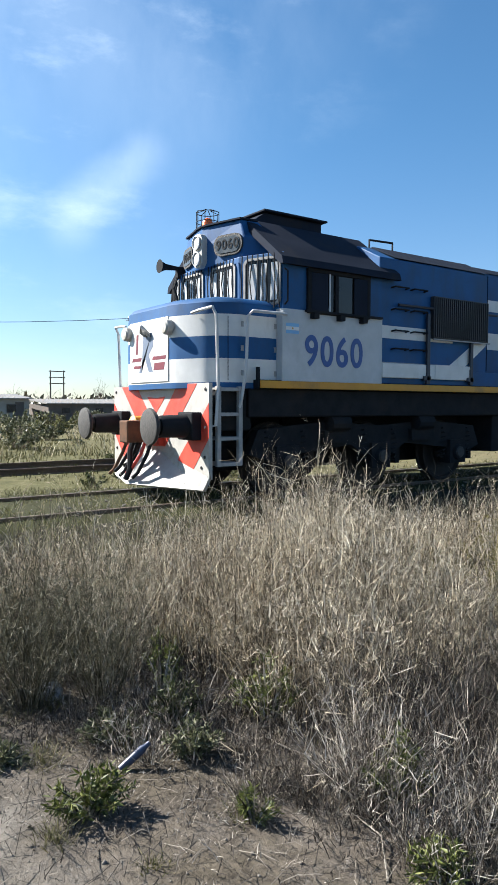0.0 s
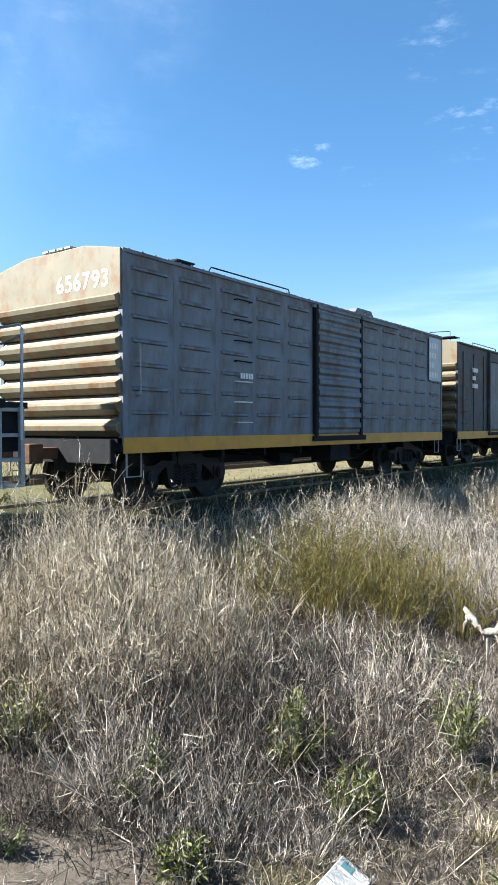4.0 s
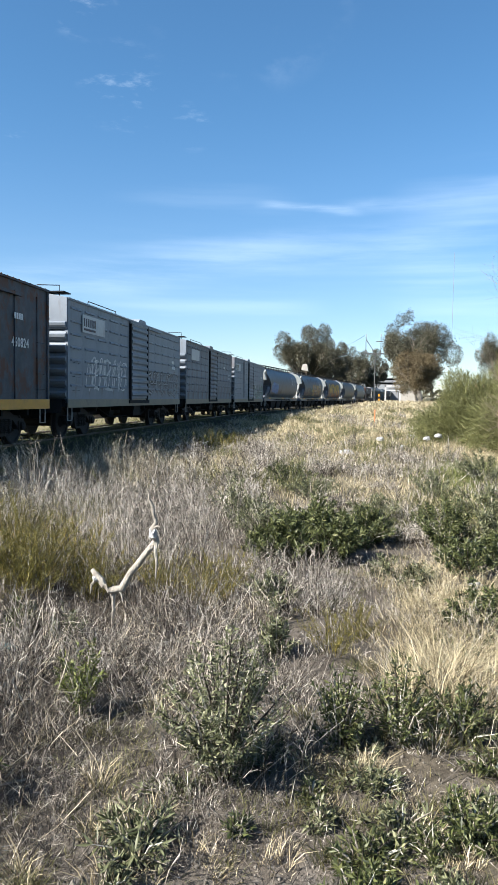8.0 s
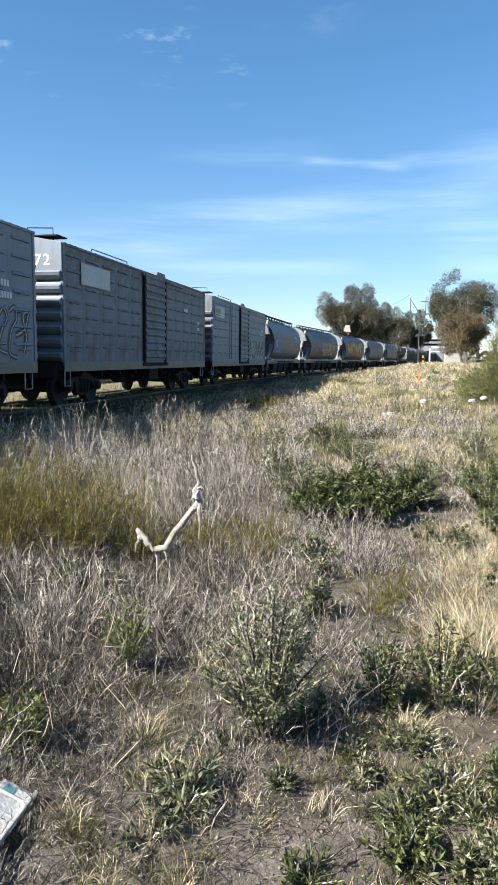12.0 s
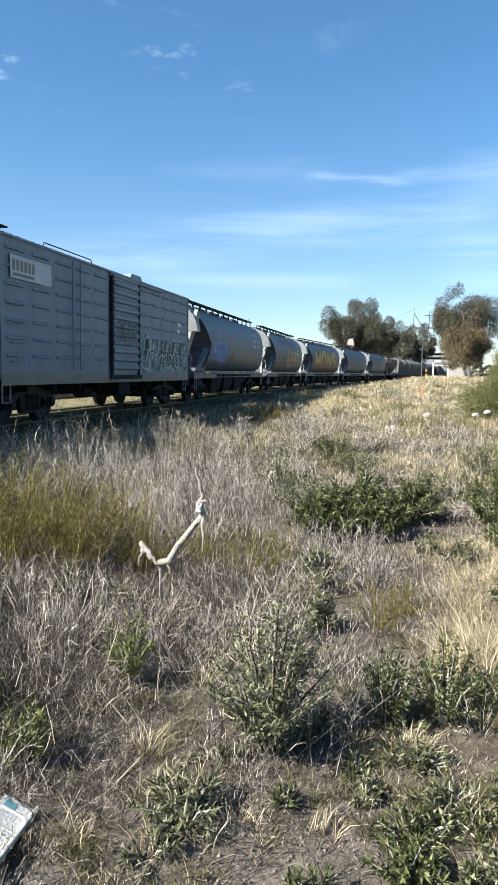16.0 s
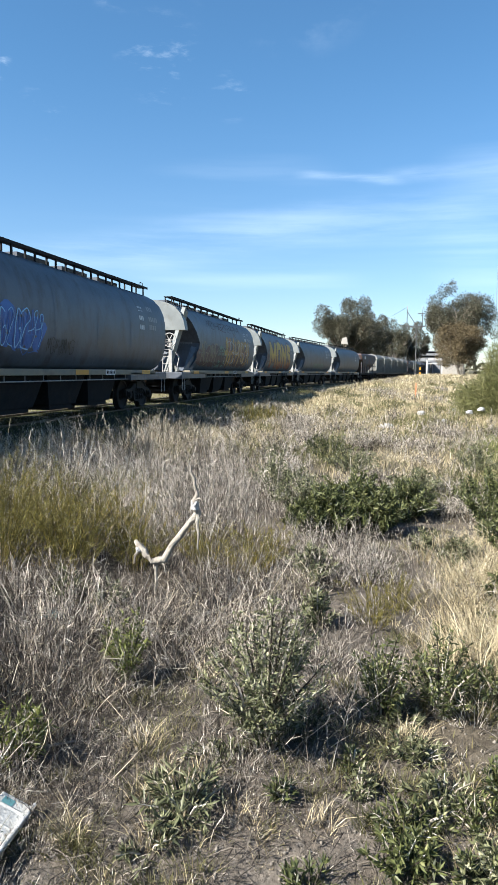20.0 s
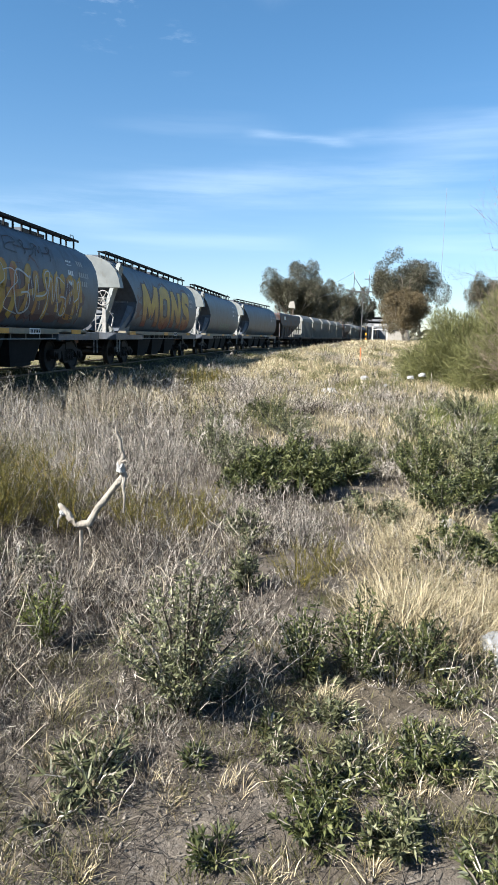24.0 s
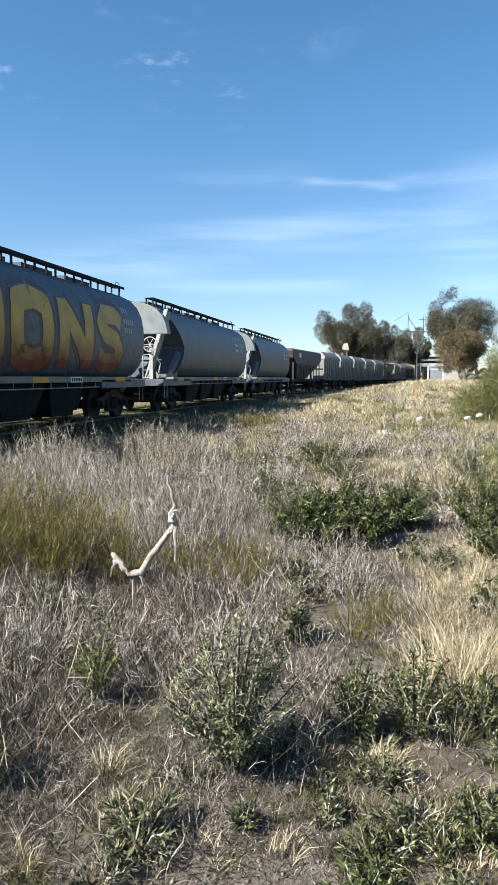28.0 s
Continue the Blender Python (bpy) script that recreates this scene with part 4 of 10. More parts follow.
    # radiator openings at the rear
    for sgn in (-1, 1):
        yi, yo = sgn * (HS - 0.01), sgn * (HS + 0.05)
        lo, hi = min(yi, yo), max(yi, yo)
        sh = part("radiator", Solid().box(14.20, 15.55, lo, hi, 2.02, 2.52), GRILLE, loco, "black radiator opening with ribs")
        s2 = Solid()
        for k in range(40):
            x = 14.22 + 0.068 * k
            if 15.56 < x < 15.62:
                continue
            s2.box(x, x + 0.028, sgn * (HS + 0.06) - 0.01, sgn * (HS + 0.06) + 0.01, 2.30 if x < 15.6 else 2.14, 2.50 if x < 15.6 else 2.55)
        part("rib", s2, STEP, sh)
        wm = Solid()
        for k in range(24):
            x = 14.26 + 0.052 * k
            wm.rod((x, sgn * (HS + 0.055), 2.04), (x, sgn * (HS + 0.055), 2.28), 0.004, seg=4)
        for k in range(5):
            wm.rod((14.26, sgn * (HS + 0.055), 2.06 + 0.05 * k), (15.48, sgn * (HS + 0.055), 2.06 + 0.05 * k), 0.004, seg=4)
        part("wire_mesh", wm, PLOW, sh, "pale wire mesh")
        part("radiator", Solid().box(15.68, 17.02, lo, hi, 1.66, 2.56), GRILLE, loco, "black radiator shutter")
    part("rear_cornice", Solid().box(17.28, 17.44, -1.08, 1.08, 3.52, 3.66), ROOF, loco, bevel=0.03)
    # handrails along the walkway
    posts = (3.98, 5.05, 6.15, 7.23, 8.44, 9.72, 10.86, 11.94, 13.27, 14.54)
    for sgn in (-1, 1):
        for x in posts:
            top = 2.82 if x > 5.5 else 2.72
            p = part("handrail_post", Solid().prism([(x - 0.04, 1.62), (x + 0.04, 1.62), (x + 0.03, top), (x - 0.03, top)], sgn * 1.47 - 0.02, sgn * 1.47 + 0.02, "y"), DARK_RAIL, loco, "dark steel handrail post", bevel=0.006)
            part("post_foot", Solid().box(x - 0.11, x + 0.06, sgn * 1.46 - 0.03, sgn * 1.46 + 0.03, 1.68, 1.745), DARK_RAIL, p)
        rail = Solid().pipe([(3.30, sgn * 1.47, 2.80), (5.6, sgn * 1.47, 2.815), (9.7, sgn * 1.47, 2.82), (14.54, sgn * 1.47, 2.82), (15.15, sgn * 1.30, 2.45), (15.2, sgn * 1.12, 2.42)], 0.021)
        part("handrail", rail, DARK_RAIL, loco, "dark steel handrail", smooth=True)
    # front platform: plow, buffers, steps, rails
    PW = 1.40
    plow = part("plow", Solid().prism([(-PW, 1.56), (-PW, 0.34), (0.0, 0.66), (PW, 0.34), (PW, 1.56)], -0.02, 0.03, "x"), PLOW, loco, "scuffed white plow plate with red chevrons")
    for sgn in (-1, 1):
        low = Solid().add([(-0.025, 0, 0.68), (-0.025, sgn * PW, 0.36), (-0.06, sgn * 1.32, 0.20), (-0.50, 0, 0.20), (0.015, 0, 0.68), (0.015, sgn * PW, 0.36), (-0.02, sgn * 1.32, 0.18), (-0.46, 0, 0.18)],
                          [(0, 1, 2, 3), (4, 7, 6, 5), (1, 5, 6, 2), (0, 4, 5, 1), (3, 2, 6, 7)])
        part("plow_blade", low, PLOW, plow, "bent greyish plow blade")
        for shape in ([(0.0, 0.94), (0.0, 0.70), (0.26, 0.71), (1.11, 1.555), (0.61, 1.555)], [(1.395, 1.30), (1.395, 0.86), (1.02, 0.45), (0.60, 0.535)], [(0.0, 1.38), (0.0, 1.17), (0.27, 1.40)]):
            part("chevron", Solid().prism([(sgn * a_, b_) for a_, b_ in shape], -0.025, -0.0205, "x"), RED, plow, "red warning chevron")
        for a_, z_ in ((1.30, 0.62), (1.22, 0.48), (1.32, 1.48)):
            part("bolt", Solid().lathe([(-0.036, 0.012), (-0.030, 0.022), (-0.02, 0.022)], (0, sgn * a_, z_), "x", 8), BUFFER, plow)
        bf = part("buffer", Solid().box(-0.16, 0.02, sgn * 1.03 - 0.19, sgn * 1.03 + 0.19, 0.83, 1.19), BLACK, loco, "black steel buffer with a worn round head", bevel=0.02)
        part("buffer_sleeve", Solid().lathe([(-0.54, 0.125), (-0.50, 0.14), (-0.16, 0.15)], (0, sgn * 1.03, 1.01), "x", 20), BLACK, bf, smooth=True)
        part("buffer_head", Solid().lathe([(-0.70, 0.02), (-0.695, 0.17), (-0.68, 0.225), (-0.65, 0.235), (-0.63, 0.22), (-0.60, 0.10), (-0.54, 0.09)], (0, sgn * 1.03, 1.01), "x", 26), BUFFER, bf, "worn dark steel head", smooth=True)
    coupler(loco, 0.1, -1, 0.92)
    part("coupler_box", Solid().box(-0.10, 0.02, -0.22, 0.22, 0.72, 1.10), RED, loco, bevel=0.02)
    part("hook", Solid().lathe([(-0.30, 0.05), (-0.24, 0.13), (-0.12, 0.13)], (0, 0.30, 1.0), "x", 14), YELLOW, loco, "rusty yellow hook housing", smooth=True)
    for k, (yy2, m_) in enumerate(((-0.30, BLACK), (-0.12, RED), (0.10, BLACK), (0.26, BLACK), (0.45, RUST))):
        part("brake_hose", Solid().pipe([(-0.06, yy2, 0.86), (-0.22, yy2 + 0.02, 0.84), (-0.34, yy2 - 0.04, 0.62), (-0.44, yy2 + 0.05, 0.36 + 0.05 * (k % 2)), (-0.46, yy2 + 0.16, 0.29 + 0.05 * (k % 2))], 0.026), m_, loco, "hanging brake hose", smooth=True)
    part("draw_chain", Solid().pipe([(-0.30, 0.05, 0.92), (-0.42, 0.02, 0.66), (-0.46, -0.06, 0.40), (-0.50, 0.0, 0.26)], 0.04), BLACK, loco, "greasy hanging coupling chain", smooth=True)
    for x0, back in ((0.10, 1), (17.18, 1)):
        for sgn in (-1, 1):
            st = part("ladder", Solid().box(x0, x0 + 0.055, sgn * 1.38 - 0.03, sgn * 1.38 + 0.03, 0.50, 1.52), STEP, loco, "grey steel step ladder")
            part("stile", Solid().box(x0 + 0.33, x0 + 0.385, sgn * 1.38 - 0.03, sgn * 1.38 + 0.03, 0.50, 1.52), STEP, st)
            for z in (0.50, 0.83, 1.14, 1.46):
                part("tread", Solid().box(x0 + 0.05, x0 + 0.34, min(sgn * 1.12, sgn * 1.40), max(sgn * 1.12, sgn * 1.40), z, z + 0.045), STEP, st)
    for sgn in (-1, 1):
        part("grab_rail", Solid().pipe([(-0.02, sgn * 0.98, 2.47), (0.0, sgn * 1.15, 2.49), (0.02, sgn * 1.42, 2.50), (0.07, sgn * 1.43, 2.40), (0.10, sgn * 1.43, 1.5), (0.06, sgn * 1.43, 1.02), (-0.02, sgn * 1.30, 1.0)], 0.021), PIPE, loco, "pale grey grab rail", smooth=True)
        part("grab_rail", Solid().pipe([(1.14, sgn * 1.49, 2.49), (0.60, sgn * 1.47, 2.49), (0.53, sgn * 1.46, 2.42), (0.52, sgn * 1.44, 1.75), (0.46, sgn * 1.42, 1.35), (0.44, sgn * 1.40, 1.25)], 0.021), PIPE, loco, "pale grey grab rail", smooth=True)
        part("stand", Solid().box(0.70, 0.74, sgn * 1.42 - 0.02, sgn * 1.42 + 0.02, 1.6, 1.78), BLACK, loco)
        part("grab_rail", Solid().pipe([(17.50, sgn * 1.43, 1.1), (17.52, sgn * 1.44, 2.5), (17.52, sgn * 1.4, 2.56), (17.62, sgn * 0.3, 2.58)], 0.02), PIPE, loco, smooth=True)
        part("platform_rail", Solid().pipe([(17.18, sgn * 1.2, 1.6), (17.18, sgn * 1.2, 2.5), (17.3, sgn * 1.1, 2.5)], 0.02), BLACK, loco)
        part("platform_post", Solid().box(17.56, 17.64, sgn * 0.30 - 0.03, sgn * 0.30 + 0.03, 1.6, 2.78), BLACK, loco)
    part("rear_platform", Solid().box(17.25, 17.66, -1.35, 1.35, 1.50, 1.58), BLACK, loco)
    part("platform_chain", Solid().pipe([(17.6, -1.4, 2.45), (17.6, -0.9, 2.36), (17.6, -0.35, 2.42)], 0.014), STEP, loco)
    coupler(loco, 17.6, 1, 0.92)
    # fuel tank and air tanks
    part("fuel_tank", Solid().prism([(-1.30, 0.62), (-1.05, 0.44), (1.05, 0.44), (1.30, 0.62), (1.30, 1.12), (-1.30, 1.12)], 7.42, 11.4, "x"), BLACK, loco, "black fuel tank", bevel=0.02)
    part("air_box", Solid().box(5.95, 7.08, -1.25, 1.25, 0.48, 1.12), BLACK, loco, bevel=0.02)
    for sgn in (-1, 1):
        part("air_tank", Solid().lathe([(7.5, 0.05), (7.52, 0.16), (10.9, 0.16), (10.92, 0.05)], (0, sgn * 1.28, 1.0), "x", 16), BLACK, loco, smooth=True)
    # bogies with three axles
    for xc in (3.19, 14.21):
        s = Solid()
        for sgn in (-1, 1):
            y0, y1 = sgn * 1.06, sgn * 1.20
            out = [(-2.45, 0.62), (-2.30, 0.95), (-1.2, 1.04), (0, 0.98), (1.2, 1.04), (2.30, 0.95), (2.45, 0.62), (2.05, 0.48), (1.55, 0.60), (0.6, 0.70), (0.30, 0.55), (-0.30, 0.55), (-0.6, 0.70), (-1.55, 0.60), (-2.05, 0.48)]
            s.prism([(a, b) for a, b in out], min(y0, y1), max(y0, y1), "y")
            for ax in (-1.83, 0, 1.83):
                s.box(ax - 0.20, ax + 0.20, min(sgn * 1.04, sgn * 1.26), max(sgn * 1.04, sgn * 1.26), 0.33, 0.72)
                s.lathe([(sgn * 1.26, 0.14), (sgn * 1.30, 0.12), (sgn * 1.31, 0.02)], (ax, 0, 0.51), "y", 14)
                for k in (-0.32, 0.32):
                    spring(s, ax + k, sgn * 1.16, 0.42, 0.92, 0.075)
            for ax in (-0.92, 0.92):
                s.box(ax - 0.26, ax + 0.26, min(sgn * 1.10, sgn * 1.28), max(sgn * 1.10, sgn * 1.28), 0.74, 0.92)
                s.lathe([(ax - 0.20, 0.02), (ax - 0.18, 0.12), (ax + 0.18, 0.12), (ax + 0.2, 0.02)], (0, sgn * 1.27, 1.02), "x", 12)
        s.box(-1.4, 1.4, -0.6, 0.6, 0.72, 1.10)
        b = part("bogie", s, BLACK, loco, "black three-axle bogie frame", at=pose(xc, 0, 0))
        for ax in (-1.83, 0, 1.83):
            part("traction_motor", Solid().box(ax - 0.72, ax + 0.62, -0.52, 0.52, 0.34, 1.0), BLACK, b, bevel=0.05)
            for sgn in (-1, 1):
                part("brake_beam", Solid().box(ax + 0.56, ax + 0.66, min(sgn * 0.55, sgn * 1.02), max(sgn * 0.55, sgn * 1.02), 0.36, 0.80), BLACK, b)
            wheelset(b, ax, 0.51)
            for sgn in (-1, 1):
                part("axle_cover", Solid().lathe([(sgn * 1.30, 0.10), (sgn * 1.325, 0.085), (sgn * 1.33, 0.02)], (ax, 0, 0.51), "y", 12), BUFFER, b, "worn axle cover")
    return run_along(loco, 0.0, 17.6)


# ---- box wagons ----
def pressed_panel(w, width, key, material, at):
    """One side sheet with seven short pressed ribs, each a piece under it."""
    k = ("panel", key, round(width, 3))
    if k not in MESHES:
        MESHES[k] = Solid().box(0, width - 0.004, -0.012, 0.0, 0, 2.74).mesh("side_panel", material)
        a, b = 0.13, width - 0.15
        MESHES[k + ("rib",)] = Solid().add([(a, -0.012, 0), (b, -0.012, 0), (b - 0.03, -0.050, 0.012), (a + 0.03, -0.050, 0.012), (a + 0.03, -0.044, 0.05), (b - 0.03, -0.044, 0.05), (b, -0.012, 0.075), (a, -0.012, 0.075)],
                                           [(0, 1, 2, 3), (3, 2, 5, 4), (4, 5, 6, 7), (0, 3, 4, 7), (1, 6, 5, 2)]).mesh("rib", material)
    sheet = part("side_panel", MESHES[k], material, w, at=at)
    for i in range(7):
        part("rib", MESHES[k + ("rib",)], material, sheet, at=pose(0, 0, 0.34 + 0.355 * i))


def box_wagon(label, start, paint, key, end_paint, number="", sill=YELLOW, plain=False, length=12.6, roof_rise=0.13, front_gear=True):
    """A bogie box wagon; plain: smooth rusted sides with one wide door instead of pressed sheets."""
    w = thing("box_wagon", label, "freight wagon", "wagons of the freight train")
    L, T = length, 3.86
    s = Solid().box(0.0, L, -SIDE + 0.02, SIDE - 0.02, 0.90, 1.10)
    s.box(0.2, L - 0.2, -0.35, 0.35, 0.55, 0.92)
    for k in range(9):
        s.box(1.2 + k * 1.28, 1.28 + k * 1.28, -1.35, 1.35, 0.72, 0.90)
    part("underframe", s, BLACK, w, "dark steel underframe")
    part("body", Solid().box(0.06, L - 0.06, -SIDE + 0.03, SIDE - 0.03, 1.08, T - 0.02), paint, w)
    for sgn in (-1, 1):
        part("side_sill", Solid().box(0.0, L, sgn * SIDE - 0.02, sgn * SIDE + 0.004, 0.87, 1.105), sill, w, bevel=0.006)
    roof = Solid()
    rings = []
    n = 30
    for i in range(n + 1):
        x = L * i / n
        lift = 0.018 if i % 2 else 0.0
        rings.append([(x, -SIDE - 0.03, T - 0.05), (x, -SIDE - 0.03, T), (x, -0.75, T + 0.15 * roof_rise / 0.22 + lift), (x, 0, T + roof_rise + lift), (x, 0.75, T + 0.15 * roof_rise / 0.22 + lift), (x, SIDE + 0.03, T), (x, SIDE + 0.03, T - 0.05)])
    part("roof", roof.loft(rings), paint, w, "faintly peaked sheet roof")
    rivets = Solid()
    for k in range(int(L / 0.28)):
        rivets.box(0.1 + 0.28 * k, 0.135 + 0.28 * k, -SIDE - 0.038, -SIDE - 0.02, T - 0.01, T + 0.012)
    tagged(part("eave_rivets", rivets, paint, w), kind="stuff")
    # ends: corrugated below, a plain peaked sheet above
    for x, d in ((0.0, -1), (L, 1)):
        z = 1.12
        back = part("end_wall", Solid().box(min(x - d * 0.10, x - d * 0.06), max(x - d * 0.10, x - d * 0.06), -SIDE + 0.03, SIDE - 0.03, 1.10, 3.05), end_paint, w, "corrugated steel end wall")
        while z < 3.02:
            part("corrugation", Solid().prism([(x + d * -0.02, z), (x + d * 0.10, z + 0.09), (x + d * 0.12, z + 0.16), (x + d * 0.02, z + 0.21), (x + d * -0.04, z + 0.30), (x + d * -0.08, z + 0.30), (x + d * -0.08, z)], -SIDE + 0.03, SIDE - 0.03, "y"), end_paint, back)
            z += 0.315
        part("end_wall", Solid().prism([(-SIDE, 3.03), (SIDE, 3.03), (SIDE, T), (0.7, T + 0.14), (0, T + roof_rise), (-0.7, T + 0.14), (-SIDE, T)], x - 0.03, x + 0.03, "x"), end_paint, w, bevel=0.008)
        for sgn in (-1, 1):
            part("corner_post", Solid().box(min(x, x - d * 0.09), max(x, x - d * 0.09), sgn * (SIDE - 0.035) - 0.05, sgn * (SIDE - 0.035) + 0.05, 1.0, T), paint, w, bevel=0.008)
            part("step", Solid().pipe([(x - d * 0.12, sgn * (SIDE - 0.05), 0.90), (x - d * 0.12, sgn * (SIDE - 0.05), 0.52), (x - d * 0.42, sgn * (SIDE - 0.05), 0.52), (x - d * 0.42, sgn * (SIDE - 0.05), 0.90)], 0.016), STEP, w)
        part("head_stock", Solid().box(min(x, x + d * 0.06), max(x, x + d * 0.06), -1.3, 1.3, 0.72, 1.08), BLACK, w)
        coupler(w, x, d, 0.86)
    d0, d1 = (5.40, 7.46) if not plain else (3.05, 8.85)
    for sgn in (-1, 1):
        turn = pose(0, 0, 0) if sgn < 0 else pose(0, 0, 0, 0, 0, 180)
        if not plain:
            for a, b, cnt in ((0.06, d0 - 0.06, 5), (d1 + 0.06, L - 0.06, 5)):
                step = (b - a) / cnt
                for i in range(cnt):
                    x = a + i * step
                    at = pose(x, -SIDE + 0.018, 1.105) if sgn < 0 else pose(x + step, SIDE - 0.018, 1.105, 0, 0, 180)
                    pressed_panel(w, step, key, paint, at)
            dr = part("sliding_door", Solid().box(d0 + 0.06, d1 - 0.06, sgn * (SIDE + 0.02) - 0.02, sgn * (SIDE + 0.02) + 0.02, 1.13, 3.72), paint, w, "ribbed sliding wagon door")
            for i in range(11):
                z = 1.20 + 0.228 * i
                yy = sgn * (SIDE + 0.04)
                part("rib", Solid().prism([(yy, z), (yy + sgn * 0.045, z + 0.05), (yy + sgn * 0.045, z + 0.13), (yy, z + 0.18)], d0 + 0.10, d1 - 0.10, "x"), paint, dr)
        else:
            dr = part("sliding_door", Solid().box(d0, d1 - 2.0, sgn * (SIDE + 0.015) - 0.02, sgn * (SIDE + 0.015) + 0.02, 1.16, 3.45), BOXGREY, w, "flat grey-blue sliding door", bevel=0.01)
            part("sliding_door", Solid().box(d1 - 1.98, d1, sgn * (SIDE + 0.010) - 0.02, sgn * (SIDE + 0.010) + 0.02, 1.16, 3.45), paint, w, "rusted flat sliding door", bevel=0.01)
            for i in range(5):
                for a, b in ((0.06, d0), (d1, L - 0.06)):
                    x = a + (b - a) * (i + 1) / 6
                    if i % 2 == 0:
                        part("side_seam", Solid().box(x, x + 0.03, sgn * (SIDE - 0.02) - 0.018, sgn * (SIDE - 0.02) + 0.018, 1.12, 3.6), paint, w)
        for x in ((d0 - 0.02, d1 - 0.08) if not plain else (d0 - 0.05, d1 - 0.03, d1 - 2.0)):
            part("door_post", Solid().box(x, x + 0.10, sgn * (SIDE + 0.03) - 0.04, sgn * (SIDE + 0.03) + 0.04, 1.02, 3.80), BLACK if not plain else paint, w, bevel=0.008)
        part("door_track", Solid().box(d0 - 0.1, min(L - 0.2, d1 + 2.0), sgn * (SIDE + 0.04) - 0.03, sgn * (SIDE + 0.04) + 0.03, 3.72 if not plain else 3.48, 3.79 if not plain else 3.56), paint, w)
        part("door_rail", Solid().box(d0 - 0.1, min(L - 0.2, d1 + 0.2), sgn * (SIDE + 0.03) - 0.03, sgn * (SIDE + 0.03) + 0.03, 0.96, 1.07), BLACK, w)
        for k in range(4):
            for x in (0.35, L - 0.75) if sgn < 0 and front_gear else (L - 0.75,):
                part("rung", Solid().pipe([(x, sgn * SIDE, 1.35 + 0.38 * k), (x, sgn * (SIDE + 0.06), 1.36 + 0.38 * k), (x + 0.40, sgn * (SIDE + 0.06), 1.36 + 0.38 * k), (x + 0.40, sgn * SIDE, 1.35 + 0.38 * k)], 0.010, 5), paint, w)
    # roof walk and hand loops
    way_ = None
    for yy in (-0.28, -0.10, 0.08, 0.26):
        plank = part("roof_walk" if way_ is None else "plank", Solid().box(0.05, L - 0.05, yy, yy + 0.14, T + roof_rise + 0.06, T + roof_rise + 0.09), STEP, way_ or w, "weathered plank roof walk" if way_ is None else "")
        way_ = way_ or plank
    if not front_gear:
        # ladder half way along the sheets, an upright grab iron by the corner
        for k in range(7):
            z = 1.34 + 0.36 * k
            # the lowest three rungs are white, the upper four black
            part("rung", Solid().pipe([(2.68, -SIDE, z), (2.68, -SIDE - 0.07, z), (3.12, -SIDE - 0.07, z), (3.12, -SIDE, z)], 0.013, 6), STENCIL if k < 3 else BLACK, w)
        part("grab_iron", Solid().pipe([(0.30, -SIDE, 1.72), (0.30, -SIDE - 0.07, 1.74), (0.30, -SIDE - 0.07, 2.50), (0.30, -SIDE, 2.52)], 0.014, 6), STEP, w)
        for x in (2.55, 5.0):
            part("hatch", Solid().box(x, x + 0.42, -1.05, -0.65, T + 0.05, T + 0.17), PALE, w, "pale roof hatch", bevel=0.01)
        part("end_platform", Solid().box(1.5, 1.95, -1.2, -0.8, T + 0.14, T + 0.17), BLACK, w)
    if front_gear:
        part("grab_iron", Solid().pipe([(0.12, -1.2, T + 0.05), (0.12, -1.2, T + 0.34), (0.12, -0.55, T + 0.36), (0.12, -0.55, T + 0.16)], 0.014), BLACK, w)
    part("grab_iron", Solid().pipe([(2.4, -1.1, T + 0.08), (2.5, -1.1, T + 0.22), (5.0, -1.1, T + 0.22), (5.1, -1.1, T + 0.08)], 0.014), BLACK, w)
    if front_gear:
        part("end_platform", Solid().box(0.02, 0.55, -1.35, -0.45, T + 0.15, T + 0.18), BLACK, w)
    part("roof_vent", Solid().prism([(8.2, T + 0.12), (8.45, T + 0.34), (9.2, T + 0.34), (9.45, T + 0.12)], -0.9, -0.35, "y"), paint, w)
    # brake gear under the floor
    part("brake_cylinder", Solid().lathe([(5.0, 0.05), (5.03, 0.17), (5.55, 0.17), (5.58, 0.05)], (0, -0.7, 0.62), "x", 14), BLACK, w, smooth=True)
    part("truss_bar", Solid().pipe([(3.1, -1.05, 0.9), (4.6, -1.05, 0.50), (8.0, -1.05, 0.50), (9.5, -1.05, 0.9)], 0.022), BLACK, w)
    part("tool_box", Solid().box(6.4, 7.3, -1.3, -0.8, 0.50, 0.88), BLACK, w, bevel=0.01)
    if number:
        lettering("numeral", number, 0.36, STENCIL, w, front_on(-0.032, -0.64, 3.45), "white stencilled number", squeeze=1.02)
    plate = part("sill_plate", Solid().box(d1 + 0.05, d1 + 0.75, -SIDE - 0.010, -SIDE + 0.01, 0.90, 1.07), STENCIL, w, "small white plate with dark marks")
    for k in range(6):
        part("mark", Solid().box(d1 + 0.10 + 0.105 * k, d1 + 0.165 + 0.105 * k, -SIDE - 0.014, -SIDE - 0.008, 0.935, 1.035), BLACK, plate)
    for xb in (1.75, L - 1.75):
        wagon_bogie(w, xb)
    return run_along(w, start, L)


def flat_y(z):
    return -SIDE + 0.005


